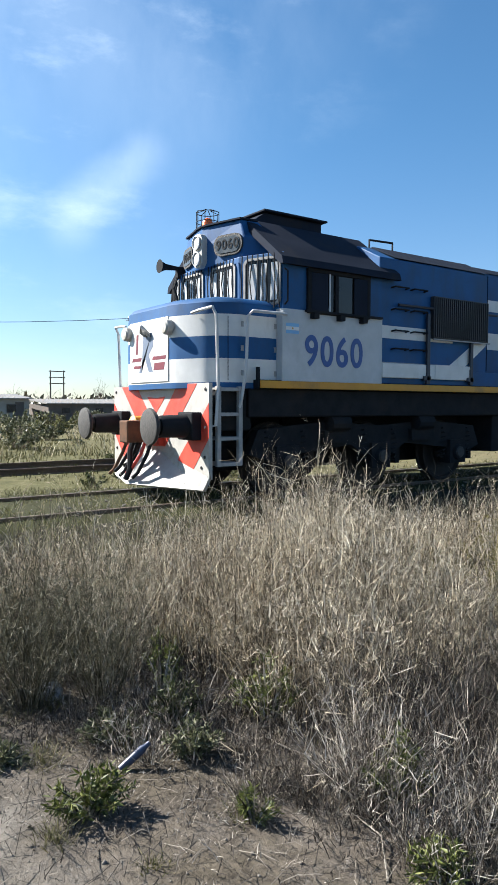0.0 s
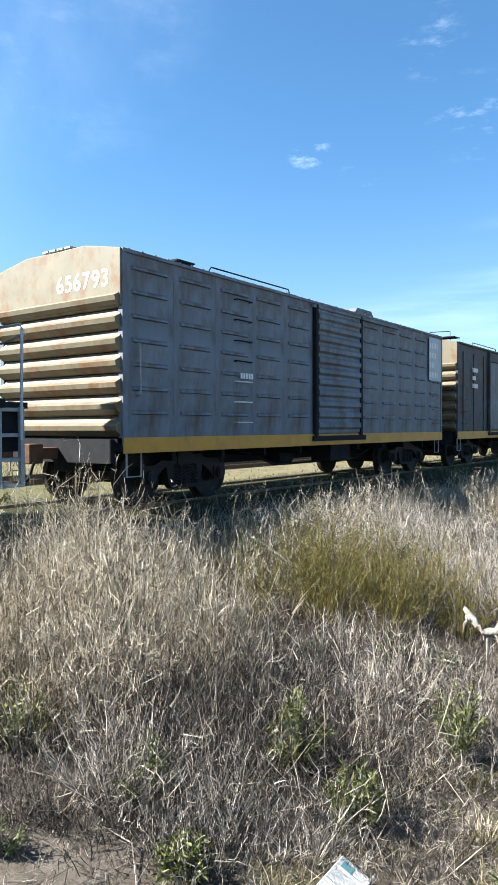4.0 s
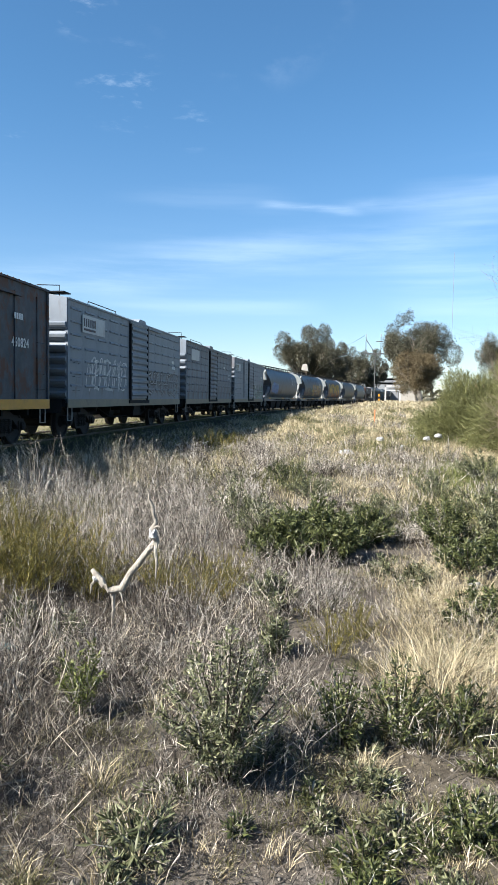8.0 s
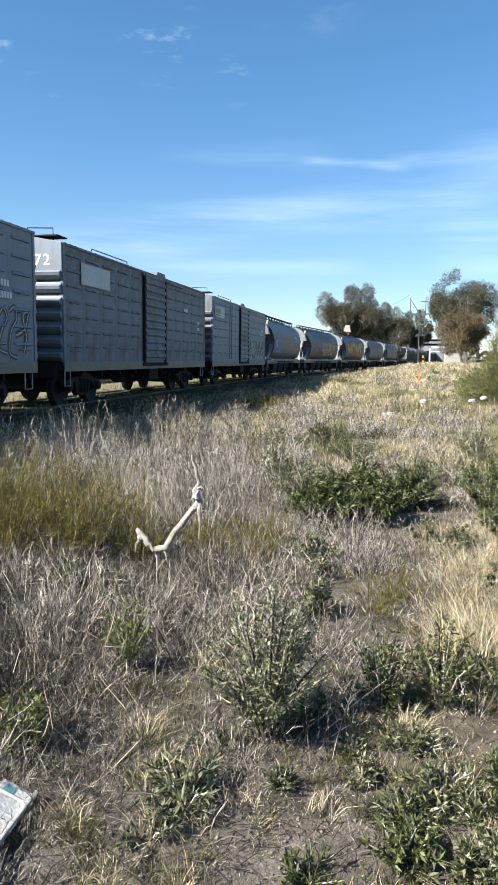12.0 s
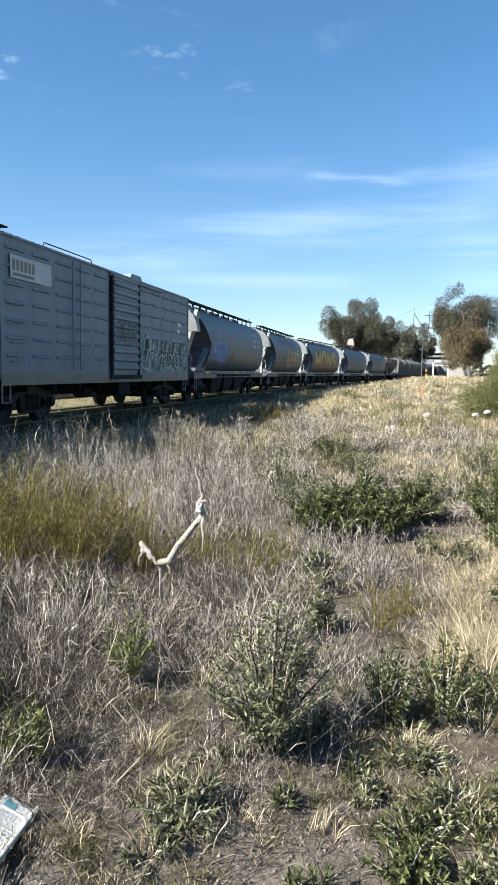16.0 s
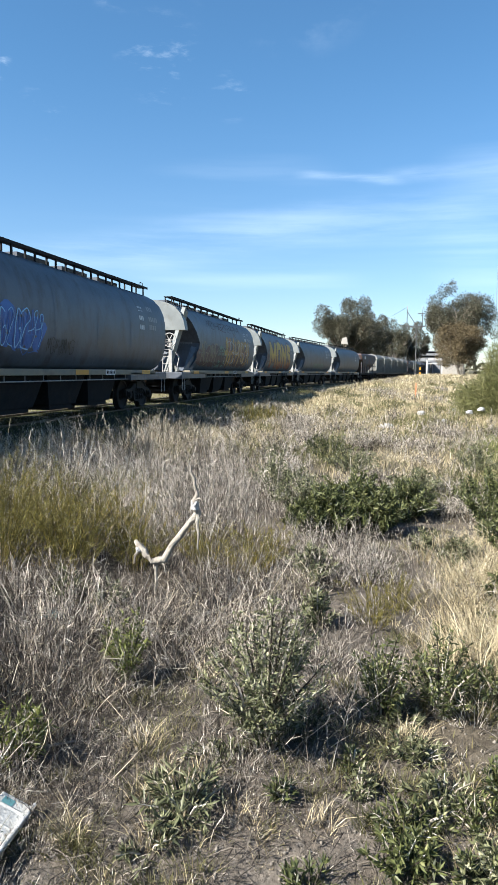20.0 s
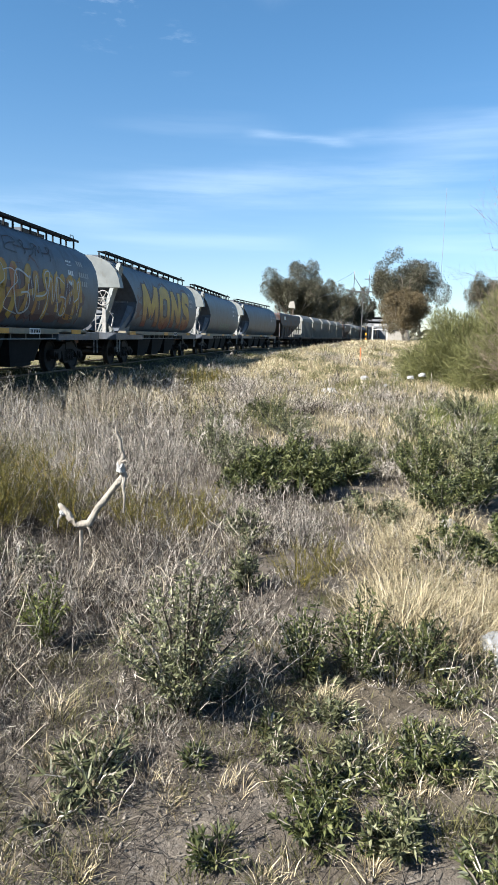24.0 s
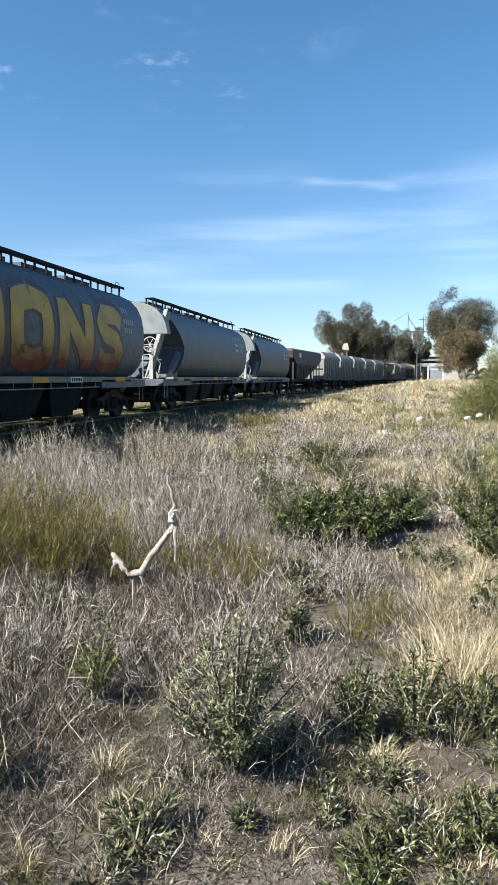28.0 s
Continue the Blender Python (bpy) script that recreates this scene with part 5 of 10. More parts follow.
def sign_board(w, x0, x1, z0, z1, faded):
    b = part("sign_patch", Solid().box(x0, x1, -SIDE - 0.034, -SIDE - 0.026, z0, z1), PALE, w, "faded pale painted patch with dark marks")
    n = 6
    for k in range(n):
        a = x0 + 0.08 + (x1 - x0) * 0.55 * k / n
        part("mark", Solid().box(a, a + (x1 - x0) * 0.55 / n * 0.6, -SIDE - 0.038, -SIDE - 0.033, z0 + 0.35 * (z1 - z0), z0 + 0.82 * (z1 - z0)), SILLGREY if faded else BOXBROWN, b)
    part("mark", Solid().box(x0 + 0.1, x0 + 0.55 * (x1 - x0), -SIDE - 0.038, -SIDE - 0.033, z0 + 0.12 * (z1 - z0), z0 + 0.25 * (z1 - z0)), SILLGREY if faded else BOXBROWN, b)


def side_marks(w, x, z, rows, size=0.16):
    """Small stencilled lines, too faint to read."""
    rng = random.Random(int(x * 10 + z * 100))
    for r in range(rows):
        a = x
        for k in range(rng.randint(3, 5)):
            part("mark", Solid().box(a, a + size * 0.55, -SIDE - 0.036, -SIDE - 0.028, z - r * size * 1.8, z - r * size * 1.8 + size), STENCIL, w)
            a += size * 0.8


def graffiti(w, seed, x0, x1, z0, z1, fill, line, count, y_of=flat_y, width=0.035, blobs=5, second=None):
    """Sprayed patches and looping strokes, piece by piece."""
    rng = random.Random(seed)
    base = None
    if fill is not None:
        for k in range(blobs):
            cx = x0 + (x1 - x0) * (k + 0.5) / blobs
            s = Solid()
            blob(s, rng, cx, (z0 + z1) / 2 + rng.uniform(-0.10, 0.10), (x1 - x0) / blobs * 0.72, (z1 - z0) * rng.uniform(0.42, 0.56), y_of, 0.002 + 0.0008 * k)
            q = part("graffiti" if base is None else "spray_patch", s, fill, base or w, "sprayed paint patches" if base is None else "")
            base = base or q
    for n_, paint in enumerate([line] + ([second] if second else [])):
        for st in loops(rng, x0, x1, z0, z1, count + 2 * n_):
            s = Solid()
            ribbon(s, st, width * rng.uniform(0.7, 1.3) * (0.45 if n_ else 1.0), y_of, 0.009 + 0.0015 * n_)
            q = part("graffiti" if base is None else "spray_stroke", s, paint, base or w, "sprayed looping strokes" if base is None else "")
            base = base or q
    return base


# ---- covered hopper wagons ----
HOP_L = 14.05
HOP_SIDE = [(1.22, 1.10), (1.35, 1.28), (1.62, 1.40), (1.95, 1.46), (2.35, 1.475), (2.75, 1.455), (3.10, 1.385), (3.38, 1.26), (3.60, 1.06), (3.76, 0.76), (3.86, 0.38), (3.89, 0.0)]


def hopper_y(z):
    zs, ys = [p[0] for p in HOP_SIDE], [p[1] for p in HOP_SIDE]
    return -float(np.interp(z, zs, ys))


def hopper_edge(z):
    return float(np.interp(z, [1.22, 1.6, 2.25, 2.9, 3.55, 3.9], [1.55, 2.05, 2.62, 1.95, 0.98, 0.80]))


def hopper_tail(z):
    return float(np.interp(z, [1.22, 1.6, 2.2, 3.2, 3.9], [13.45, 13.80, 13.98, 14.00, 13.85]))


def hopper_wagon(label, start, lower=None, number="", wheel_turns=True):
    w = thing("hopper_wagon", label, "freight wagon", "wagons of the freight train")
    L = HOP_L
    key = "hopper_body"
    if key not in MESHES:
        prof = [(z, -y) for z, y in HOP_SIDE] + [(z, y) for z, y in HOP_SIDE[-2::-1]]
        s = Solid()
        nx = 16
        rings = []
        for i in range(nx + 1):
            f = i / nx
            rings.append([(hopper_edge(z) + f * (hopper_tail(z) - hopper_edge(z)), y, z) for z, y in prof])
        s.loft(rings, closed=True, caps=False)
        m = len(prof)
        for e in (0, nx):
            vs = rings[e]
            s.add(vs, [(k, k + 1, m - 2 - k, m - 1 - k) for k in range(m // 2)])
        MESHES[key] = s.mesh("body", HOPPER, True)
    part("body", MESHES[key], HOPPER, w, "rounded grey hopper body")
    for x in (3.4, 5.85, 8.25, 10.65):
        seams = Solid()
        seams.loft([[(x, y_ - 0.006 if y_ < 0 else y_ + 0.006, z) for z, y_ in [(z, -y) for z, y in HOP_SIDE[:-3]]], [(x + 0.05, y_ - 0.006, z) for z, y_ in [(z, -y) for z, y in HOP_SIDE[:-3]]]], closed=False, caps=False)
        part("weld_seam", seams, HOPPER, w)
    top = [(-y, z) for z, y in HOP_SIDE if z > 2.70] + [(y, z) for z, y in HOP_SIDE[::-1] if z > 2.70]
    for x, d in ((0.0, 1), (L, -1)):
        if d < 0:
            part("end_wall", Solid().box(L - 0.30, L - 0.12, -1.0, 1.0, 1.3, 3.5), HOPPERLIGHT, w)
        else:
            part("end_cap", Solid().prism([(a * 0.985, b) for a, b in top], x + 0.60, x + 0.98, "x"), HOPPERLIGHT, w, "pale rounded end wall", bevel=0.01)
        for sgn in (-1, 1) if d > 0 else ():
            part("end_post", Solid().add([(a, sgn * yy, z) for e in (0.0, 0.14) for a, yy, z in ((0.84, 1.22 + e, 3.62), (1.14, 1.24 + e, 3.44), (0.58, 0.70 + e, 1.18), (0.20, 0.70 + e, 1.18))],
                                         [(0, 1, 2, 3), (4, 7, 6, 5), (0, 4, 5, 1), (1, 5, 6, 2), (2, 6, 7, 3), (3, 7, 4, 0)]), HOPPERLIGHT, w, "slanting pale end post")
            part("slope_plate", Solid().add([(1.15, sgn * 1.16, 1.21), (2.0, sgn * 1.30, 1.21), (2.5, sgn * 1.40, 2.15), (2.2, sgn * 1.2, 2.2)], [(0, 1, 2, 3)]), HOPPER, w)
            part("gusset", Solid().add([(0.30, sgn * 1.30, 1.18), (0.55, sgn * 0.80, 1.18), (0.50, sgn * 0.78, 1.75), (0.34, sgn * 1.30, 1.17)], [(0, 1, 2), (2, 1, 3)]), HOPPERLIGHT, w)
        part("end_sill", Solid().box(min(x, x + d * 3.4), max(x, x + d * 3.4), -SIDE, SIDE, 0.92, 1.16), HOPPER, w, "grey end platform beam", bevel=0.012)
        part("cross_bar", Solid().box(x + d * 1.9 - 0.03, x + d * 1.9 + 0.03, -1.3, 1.3, 2.28, 2.34), HOPPER, w)
        ladder = Solid()
        for yy in (-1.05, -0.68):
            ladder.rod((x + d * 0.14, yy, 1.0), (x + d * 0.14, yy, 2.35), 0.016, seg=6)
        for k in range(5):
            ladder.rod((x + d * 0.14, -1.05, 1.2 + 0.27 * k), (x + d * 0.14, -0.68, 1.2 + 0.27 * k), 0.012, seg=6)
        part("ladder", ladder, STEP, w, "pale end ladder")
        for k in range(2):
            part("step", Solid().pipe([(x + d * (0.15 + 0.3 * k), -SIDE + 0.03, 0.95), (x + d * (0.15 + 0.3 * k), -SIDE + 0.03, 0.50)], 0.016), STEP, w)
        coupler(w, x, -d, 0.86)
    bw = part("brake_wheel", Solid().pipe([(-0.02, -1.0 + 0.25 * math.cos(a * math.pi / 10), 2.35 + 0.25 * math.sin(a * math.pi / 10)) for a in range(21)], 0.022, 6), STEP, w, "pale hand brake wheel")
    sp = Solid().rod((-0.03, -1.0, 2.35), (0.12, -1.0, 2.35), 0.05, seg=10)
    for k in range(6):
        a = k * math.pi / 3
        sp.rod((-0.02, -1.0, 2.35), (-0.02, -1.0 + 0.25 * math.cos(a), 2.35 + 0.25 * math.sin(a)), 0.014, seg=5)
    part("spoke", sp, STEP, bw)
    part("brake_stand", Solid().box(0.06, 0.16, -1.06, -0.94, 1.15, 2.30), STEP, w)
    part("air_pipe", Solid().pipe([(0.1, -1.2, 1.9), (0.2, -1.3, 1.7), (0.15, -1.25, 1.4), (0.25, -1.3, 1.2)], 0.02), STEP, w)
    for sgn in (-1, 1):
        part("side_sill", Solid().box(1.2, L - 1.2, min(sgn * 1.15, sgn * 1.475), max(sgn * 1.15, sgn * 1.475), 1.09, 1.235), SILLGREY, w, "dirty ochre side sill", bevel=0.008)
        for x in (1.6, 6.9, 11.6):
            part("sill_patch", Solid().box(x, x + 0.75, sgn * 1.477 - 0.004, sgn * 1.477 + 0.004, 1.10, 1.225), YELLOW, w, "yellow painted patch")
        rail = Solid().rod((3.5, sgn * 1.42, 0.96), (L - 3.5, sgn * 1.42, 0.96), 0.014, seg=5)
        for k in range(9):
            rail.rod((3.7 + 0.83 * k, sgn * 1.42, 0.96), (3.7 + 0.83 * k, sgn * 1.42, 1.10), 0.012, seg=5)
        part("under_rail", rail, STEP, w)
    plate = part("sill_plate", Solid().box(8.75, 9.40, -1.492, -1.476, 1.09, 1.235), STENCIL, w, "small white plate with dark marks")
    for k in range(6):
        part("mark", Solid().box(8.80 + 0.098 * k, 8.86 + 0.098 * k, -1.496, -1.490, 1.12, 1.205), BLACK, plate)
    # chutes between the bogies
    for xc in (4.8, 7.02, 9.25):
        ch = Solid()
        dz0, h0, h1 = 1.15, 1.08, 0.72
        ch.loft([[(xc - h0, -1.2, dz0), (xc + h0, -1.2, dz0), (xc + h0, 1.2, dz0), (xc - h0, 1.2, dz0)], [(xc - h1, -1.05, 0.36), (xc + h1, -1.05, 0.36), (xc + h1, 1.05, 0.36), (xc - h1, 1.05, 0.36)]])
        ch.box(xc - 0.6, xc + 0.6, -1.0, 1.0, 0.24, 0.37)
        part("chute", ch, BLACK, w, "dark discharge chute")
    part("center_sill", Solid().box(0.3, L - 0.3, -0.3, 0.3, 0.78, 1.05), BLACK, w)
    # roof walk with stanchions
    for yy in (-0.62, 0.62):
        deck = Solid().box(0.95, L + 0.05, yy - 0.16, yy + 0.16, 4.03, 4.055)
        for k in range(13):
            deck.box(1.0 + 1.06 * k, 1.05 + 1.06 * k, yy - 0.15, yy - 0.11, 3.72, 4.03)
            deck.box(1.0 + 1.06 * k, 1.05 + 1.06 * k, yy + 0.10, yy + 0.14, 3.80, 4.03)
        deck.box(0.95, L + 0.05, yy - 0.17, yy - 0.14, 3.99, 4.06)
        part("roof_walk", deck, BLACK, w, "black steel roof walk on brackets")
    hatches = Solid()
    for k in range(5):
        hatches.box(1.6 + 2.3 * k, 3.2 + 2.3 * k, -0.36, 0.36, 3.88, 3.99)
    part("roof_hatch", hatches, HOPPER, w)
    part("grab_iron", Solid().pipe([(L - 0.25, -0.62, 4.05), (L - 0.25, -0.62, 4.2), (L, -0.62, 4.2), (L + 0.1, -0.62, 3.95)], 0.012, 5), BLACK, w)
    rng = random.Random(int(start * 3))
    for z_, n_ in ((3.10, 3), (2.78, 5), (2.52, 4)):   # worn stencil lines near the tail
        for k in range(n_):
            xm = 12.35 + 0.17 * k
            part("mark", Solid().add([(xm, hopper_y(z_) - 0.006, z_), (xm + 0.11, hopper_y(z_) - 0.006, z_), (xm + 0.11, hopper_y(z_ + 0.15) - 0.006, z_ + 0.15), (xm, hopper_y(z_ + 0.15) - 0.006, z_ + 0.15)], [(0, 1, 2, 3)]), STEP, w)
    if number:
        lettering("numeral", number, 0.30, STENCIL, w, front_on(0.595, -0.52, 3.05), "white stencilled number", squeeze=0.9)
    if lower is not None:
        rng = random.Random(int(start))
        for k in range(9):
            s = Solid()
            blob(s, rng, 2.9 + 1.0 * k, 1.72, 0.75, 0.42, hopper_y, 0.003 + 0.0004 * k)
            part("lower_tint", s, lower, w, "dusty lower body paint" if k == 0 else "")
    side = Solid()
    rng = random.Random(3)
    for r in range(3):
        for k in range(3):
            a, z = L - 2.55 + 0.14 * k, 3.05 - 0.28 * r
            side.add([(a, hopper_y(z) - 0.004, z), (a + 0.10, hopper_y(z) - 0.004, z), (a + 0.10, hopper_y(z + 0.14) - 0.004, z + 0.14), (a, hopper_y(z + 0.14) - 0.004, z + 0.14)], [(0, 1, 2, 3)])
    part("mark", side, STENCIL, w, "small white stencilled marks")
    for xb in (1.85, L - 1.85):
        wagon_bogie(w, xb, turning=wheel_turns)
    return run_along(w, start, L)


def fade_paint():
    """Spray paint that runs from dark red below to yellow above."""
    m = mat("yellow_to_red_spray_paint", [(0.34, 0.20, 0.02), (0.50, 0.33, 0.045)], 2.0, 0.55)
    nt = m.node_tree
    N, K = nt.nodes.new, nt.links.new
    bs = nt.nodes["Principled BSDF"]
    old = bs.inputs["Base Color"].links[0].from_socket
    tc, sp = N("ShaderNodeTexCoord"), N("ShaderNodeSeparateXYZ")
    nz = N("ShaderNodeTexNoise")
    nz.inputs["Scale"].default_value = 2.5
    K(tc.outputs["Object"], nz.inputs["Vector"])
    K(tc.outputs["Object"], sp.inputs[0])
    ad = N("ShaderNodeMath")
    ad.operation = "MULTIPLY_ADD"
    ad.inputs[1].default_value = 0.8
    K(nz.outputs["Fac"], ad.inputs[0])
    K(sp.outputs[2], ad.inputs[2])
    r = N("ShaderNodeMapRange")
    r.inputs["From Min"].default_value, r.inputs["From Max"].default_value = 1.95, 2.75
    K(ad.outputs[0], r.inputs["Value"])
    mx = N("ShaderNodeMixRGB")
    mx.inputs[1].default_value = (0.17, 0.035, 0.016, 1)
    K(r.outputs[0], mx.inputs[0])
    K(old, mx.inputs[2])
    K(mx.outputs[0], bs.inputs["Base Color"])
    return m


FADE = fade_paint()


BLOCK = {"M": [[(0.13, 0), (0.13, 1)], [(0.13, 0.93), (0.5, 0.30)], [(0.5, 0.30), (0.87, 0.93)], [(0.87, 1), (0.87, 0)]], "O": [[(0.5, 0.93), (0.2, 0.86), (0.16, 0.5), (0.2, 0.14), (0.5, 0.07), (0.8, 0.14), (0.84, 0.5), (0.8, 0.86), (0.5, 0.93)]],
         "N": [[(0.16, 0), (0.16, 1)], [(0.16, 0.92), (0.84, 0.08)], [(0.84, 1), (0.84, 0)]], "S": [[(0.90, 0.80), (0.72, 0.91), (0.34, 0.91), (0.18, 0.74), (0.34, 0.57), (0.70, 0.48), (0.84, 0.30), (0.70, 0.10), (0.30, 0.09), (0.10, 0.20)]]}


def block_letter(c, x0, x1, z0, z1, wide, material, parent, name, label, lift):
    """A fat sprayed capital that follows the round of a hopper's side, stroke by stroke."""
    s = Solid()
    for n_, stroke in enumerate(BLOCK[c]):
        pts = []
        for a, b in zip(stroke, stroke[1:]):
            pts += [(x0 + (x1 - x0) * (a[0] + (b[0] - a[0]) * k / 8), z0 + (z1 - z0) * (a[1] + (b[1] - a[1]) * k / 8)) for k in range(8)]
        pts.append((x0 + (x1 - x0) * stroke[-1][0], z0 + (z1 - z0) * stroke[-1][1]))
        for side in (-0.25, 0.25):
            row = []
            for k, q in enumerate(pts):
                d = Vector((pts[min(k + 1, len(pts) - 1)][0] - pts[max(k - 1, 0)][0], pts[min(k + 1, len(pts) - 1)][1] - pts[max(k - 1, 0)][1])).normalized()
                row.append((q[0] - d.y * wide * side, q[1] + d.x * wide * side))
            ribbon(s, row, wide * 0.54, hopper_y, lift + 0.0012 * n_ + (0.0005 if side > 0 else 0))
    return part(name, s, material, parent, label)


# ---- open ballast hopper and ore wagons, further back in the train ----
def ballast_wagon(start, length=11.6):
    w = thing("ballast_wagon", "dark grey open ballast hopper wagon with sloping sides", "freight wagon", "wagons of the freight train")
    L = length
    part("underframe", Solid().box(0, L, -1.35, 1.35, 0.88, 1.08), BLACK, w, bevel=0.01)
    tub = Solid().loft([[(1.6, -1.45, 2.25), (L - 1.6, -1.45, 2.25), (L - 1.6, 1.45, 2.25), (1.6, 1.45, 2.25)], [(0.35, -1.5, 2.75), (L - 0.35, -1.5, 2.75), (L - 0.35, 1.5, 2.75), (0.35, 1.5, 2.75)],
                        [(0.15, -1.47, 3.35), (L - 0.15, -1.47, 3.35), (L - 0.15, 1.47, 3.35), (0.15, 1.47, 3.35)], [(0.3, -1.3, 3.52), (L - 0.3, -1.3, 3.52), (L - 0.3, 1.3, 3.52), (0.3, 1.3, 3.52)]])
    part("tub", tub, BOXBROWN, w, "dark grey tub with a rolled rim", bevel=0.05, smooth=True)
    part("funnel", Solid().loft([[(1.6, -1.40, 2.25), (L - 1.6, -1.40, 2.25), (L - 1.6, 1.40, 2.25), (1.6, 1.40, 2.25)], [(4.4, -0.9, 1.1), (L - 4.4, -0.9, 1.1), (L - 4.4, 0.9, 1.1), (4.4, 0.9, 1.1)]]), BOXBROWN, w)
    for k in range(9):
        x = 0.6 + (L - 1.2) * k / 8
        for sgn in (-1, 1):
            part("stake", Solid().box(x - 0.04, x + 0.04, sgn * 1.36 - 0.04, sgn * 1.36 + 0.04, 1.05, 2.45), BOXBROWN, w)
    part("patch", Solid().box(2.2, 2.9, -1.505, -1.49, 2.85, 3.2), STENCIL, w)
    for xb in (1.6, L - 1.6):
        wagon_bogie(w, xb, turning=False)
    coupler(w, 0, -1, 0.86)
    coupler(w, L, 1, 0.86)
    return run_along(w, start, L)


def ore_wagon(start, paint=None, length=7.1):
    w = thing("ore_wagon", "stone-grey covered ore wagon with a hipped lid", "freight wagon", "wagons of the freight train")
    L, paint = length, paint or ORE
    part("underframe", Solid().box(0, L, -1.35, 1.35, 0.85, 1.08), BLACK, w, bevel=0.01)
    part("body", Solid().loft([[(0.12, -1.36, 1.08), (L - 0.12, -1.36, 1.08), (L - 0.12, 1.36, 1.08), (0.12, 1.36, 1.08)], [(0.06, -1.45, 3.0), (L - 0.06, -1.45, 3.0), (L - 0.06, 1.45, 3.0), (0.06, 1.45, 3.0)]]), paint, w, bevel=0.02)
    part("lid", Solid().loft([[(0.0, -1.5, 3.0), (L, -1.5, 3.0), (L, 1.5, 3.0), (0.0, 1.5, 3.0)], [(0.12, -1.42, 3.3), (L - 0.12, -1.42, 3.3), (L - 0.12, 1.42, 3.3), (0.12, 1.42, 3.3)], [(0.5, -0.95, 3.72), (L - 0.5, -0.95, 3.72), (L - 0.5, 0.95, 3.72), (0.5, 0.95, 3.72)]]), paint, w, "hipped sheet lid", bevel=0.03)
    for sgn in (-1, 1):
        for k in range(8):
            x = 0.45 + (L - 0.9) * k / 7
            part("rib", Solid().box(x - 0.04, x + 0.04, sgn * 1.44 - 0.06, sgn * 1.44 + 0.06, 1.1, 3.0), paint, w)
        part("side_sill", Solid().box(0, L, sgn * 1.42 - 0.03, sgn * 1.42 + 0.03, 0.98, 1.12), BOXBROWN, w)
    for k in range(3):
        part("end_rib", Solid().box(-0.02, 0.08, -1.4 + 1.35 * k, -1.3 + 1.35 * k, 1.1, 3.0), paint, w)
    part("end_bar", Solid().box(-0.03, 0.06, -1.42, 1.42, 2.1, 2.2), paint, w)
    for xb in (1.25, L - 1.25):
        wagon_bogie(w, xb, base=1.5, turning=False)
    return run_along(w, start, L)


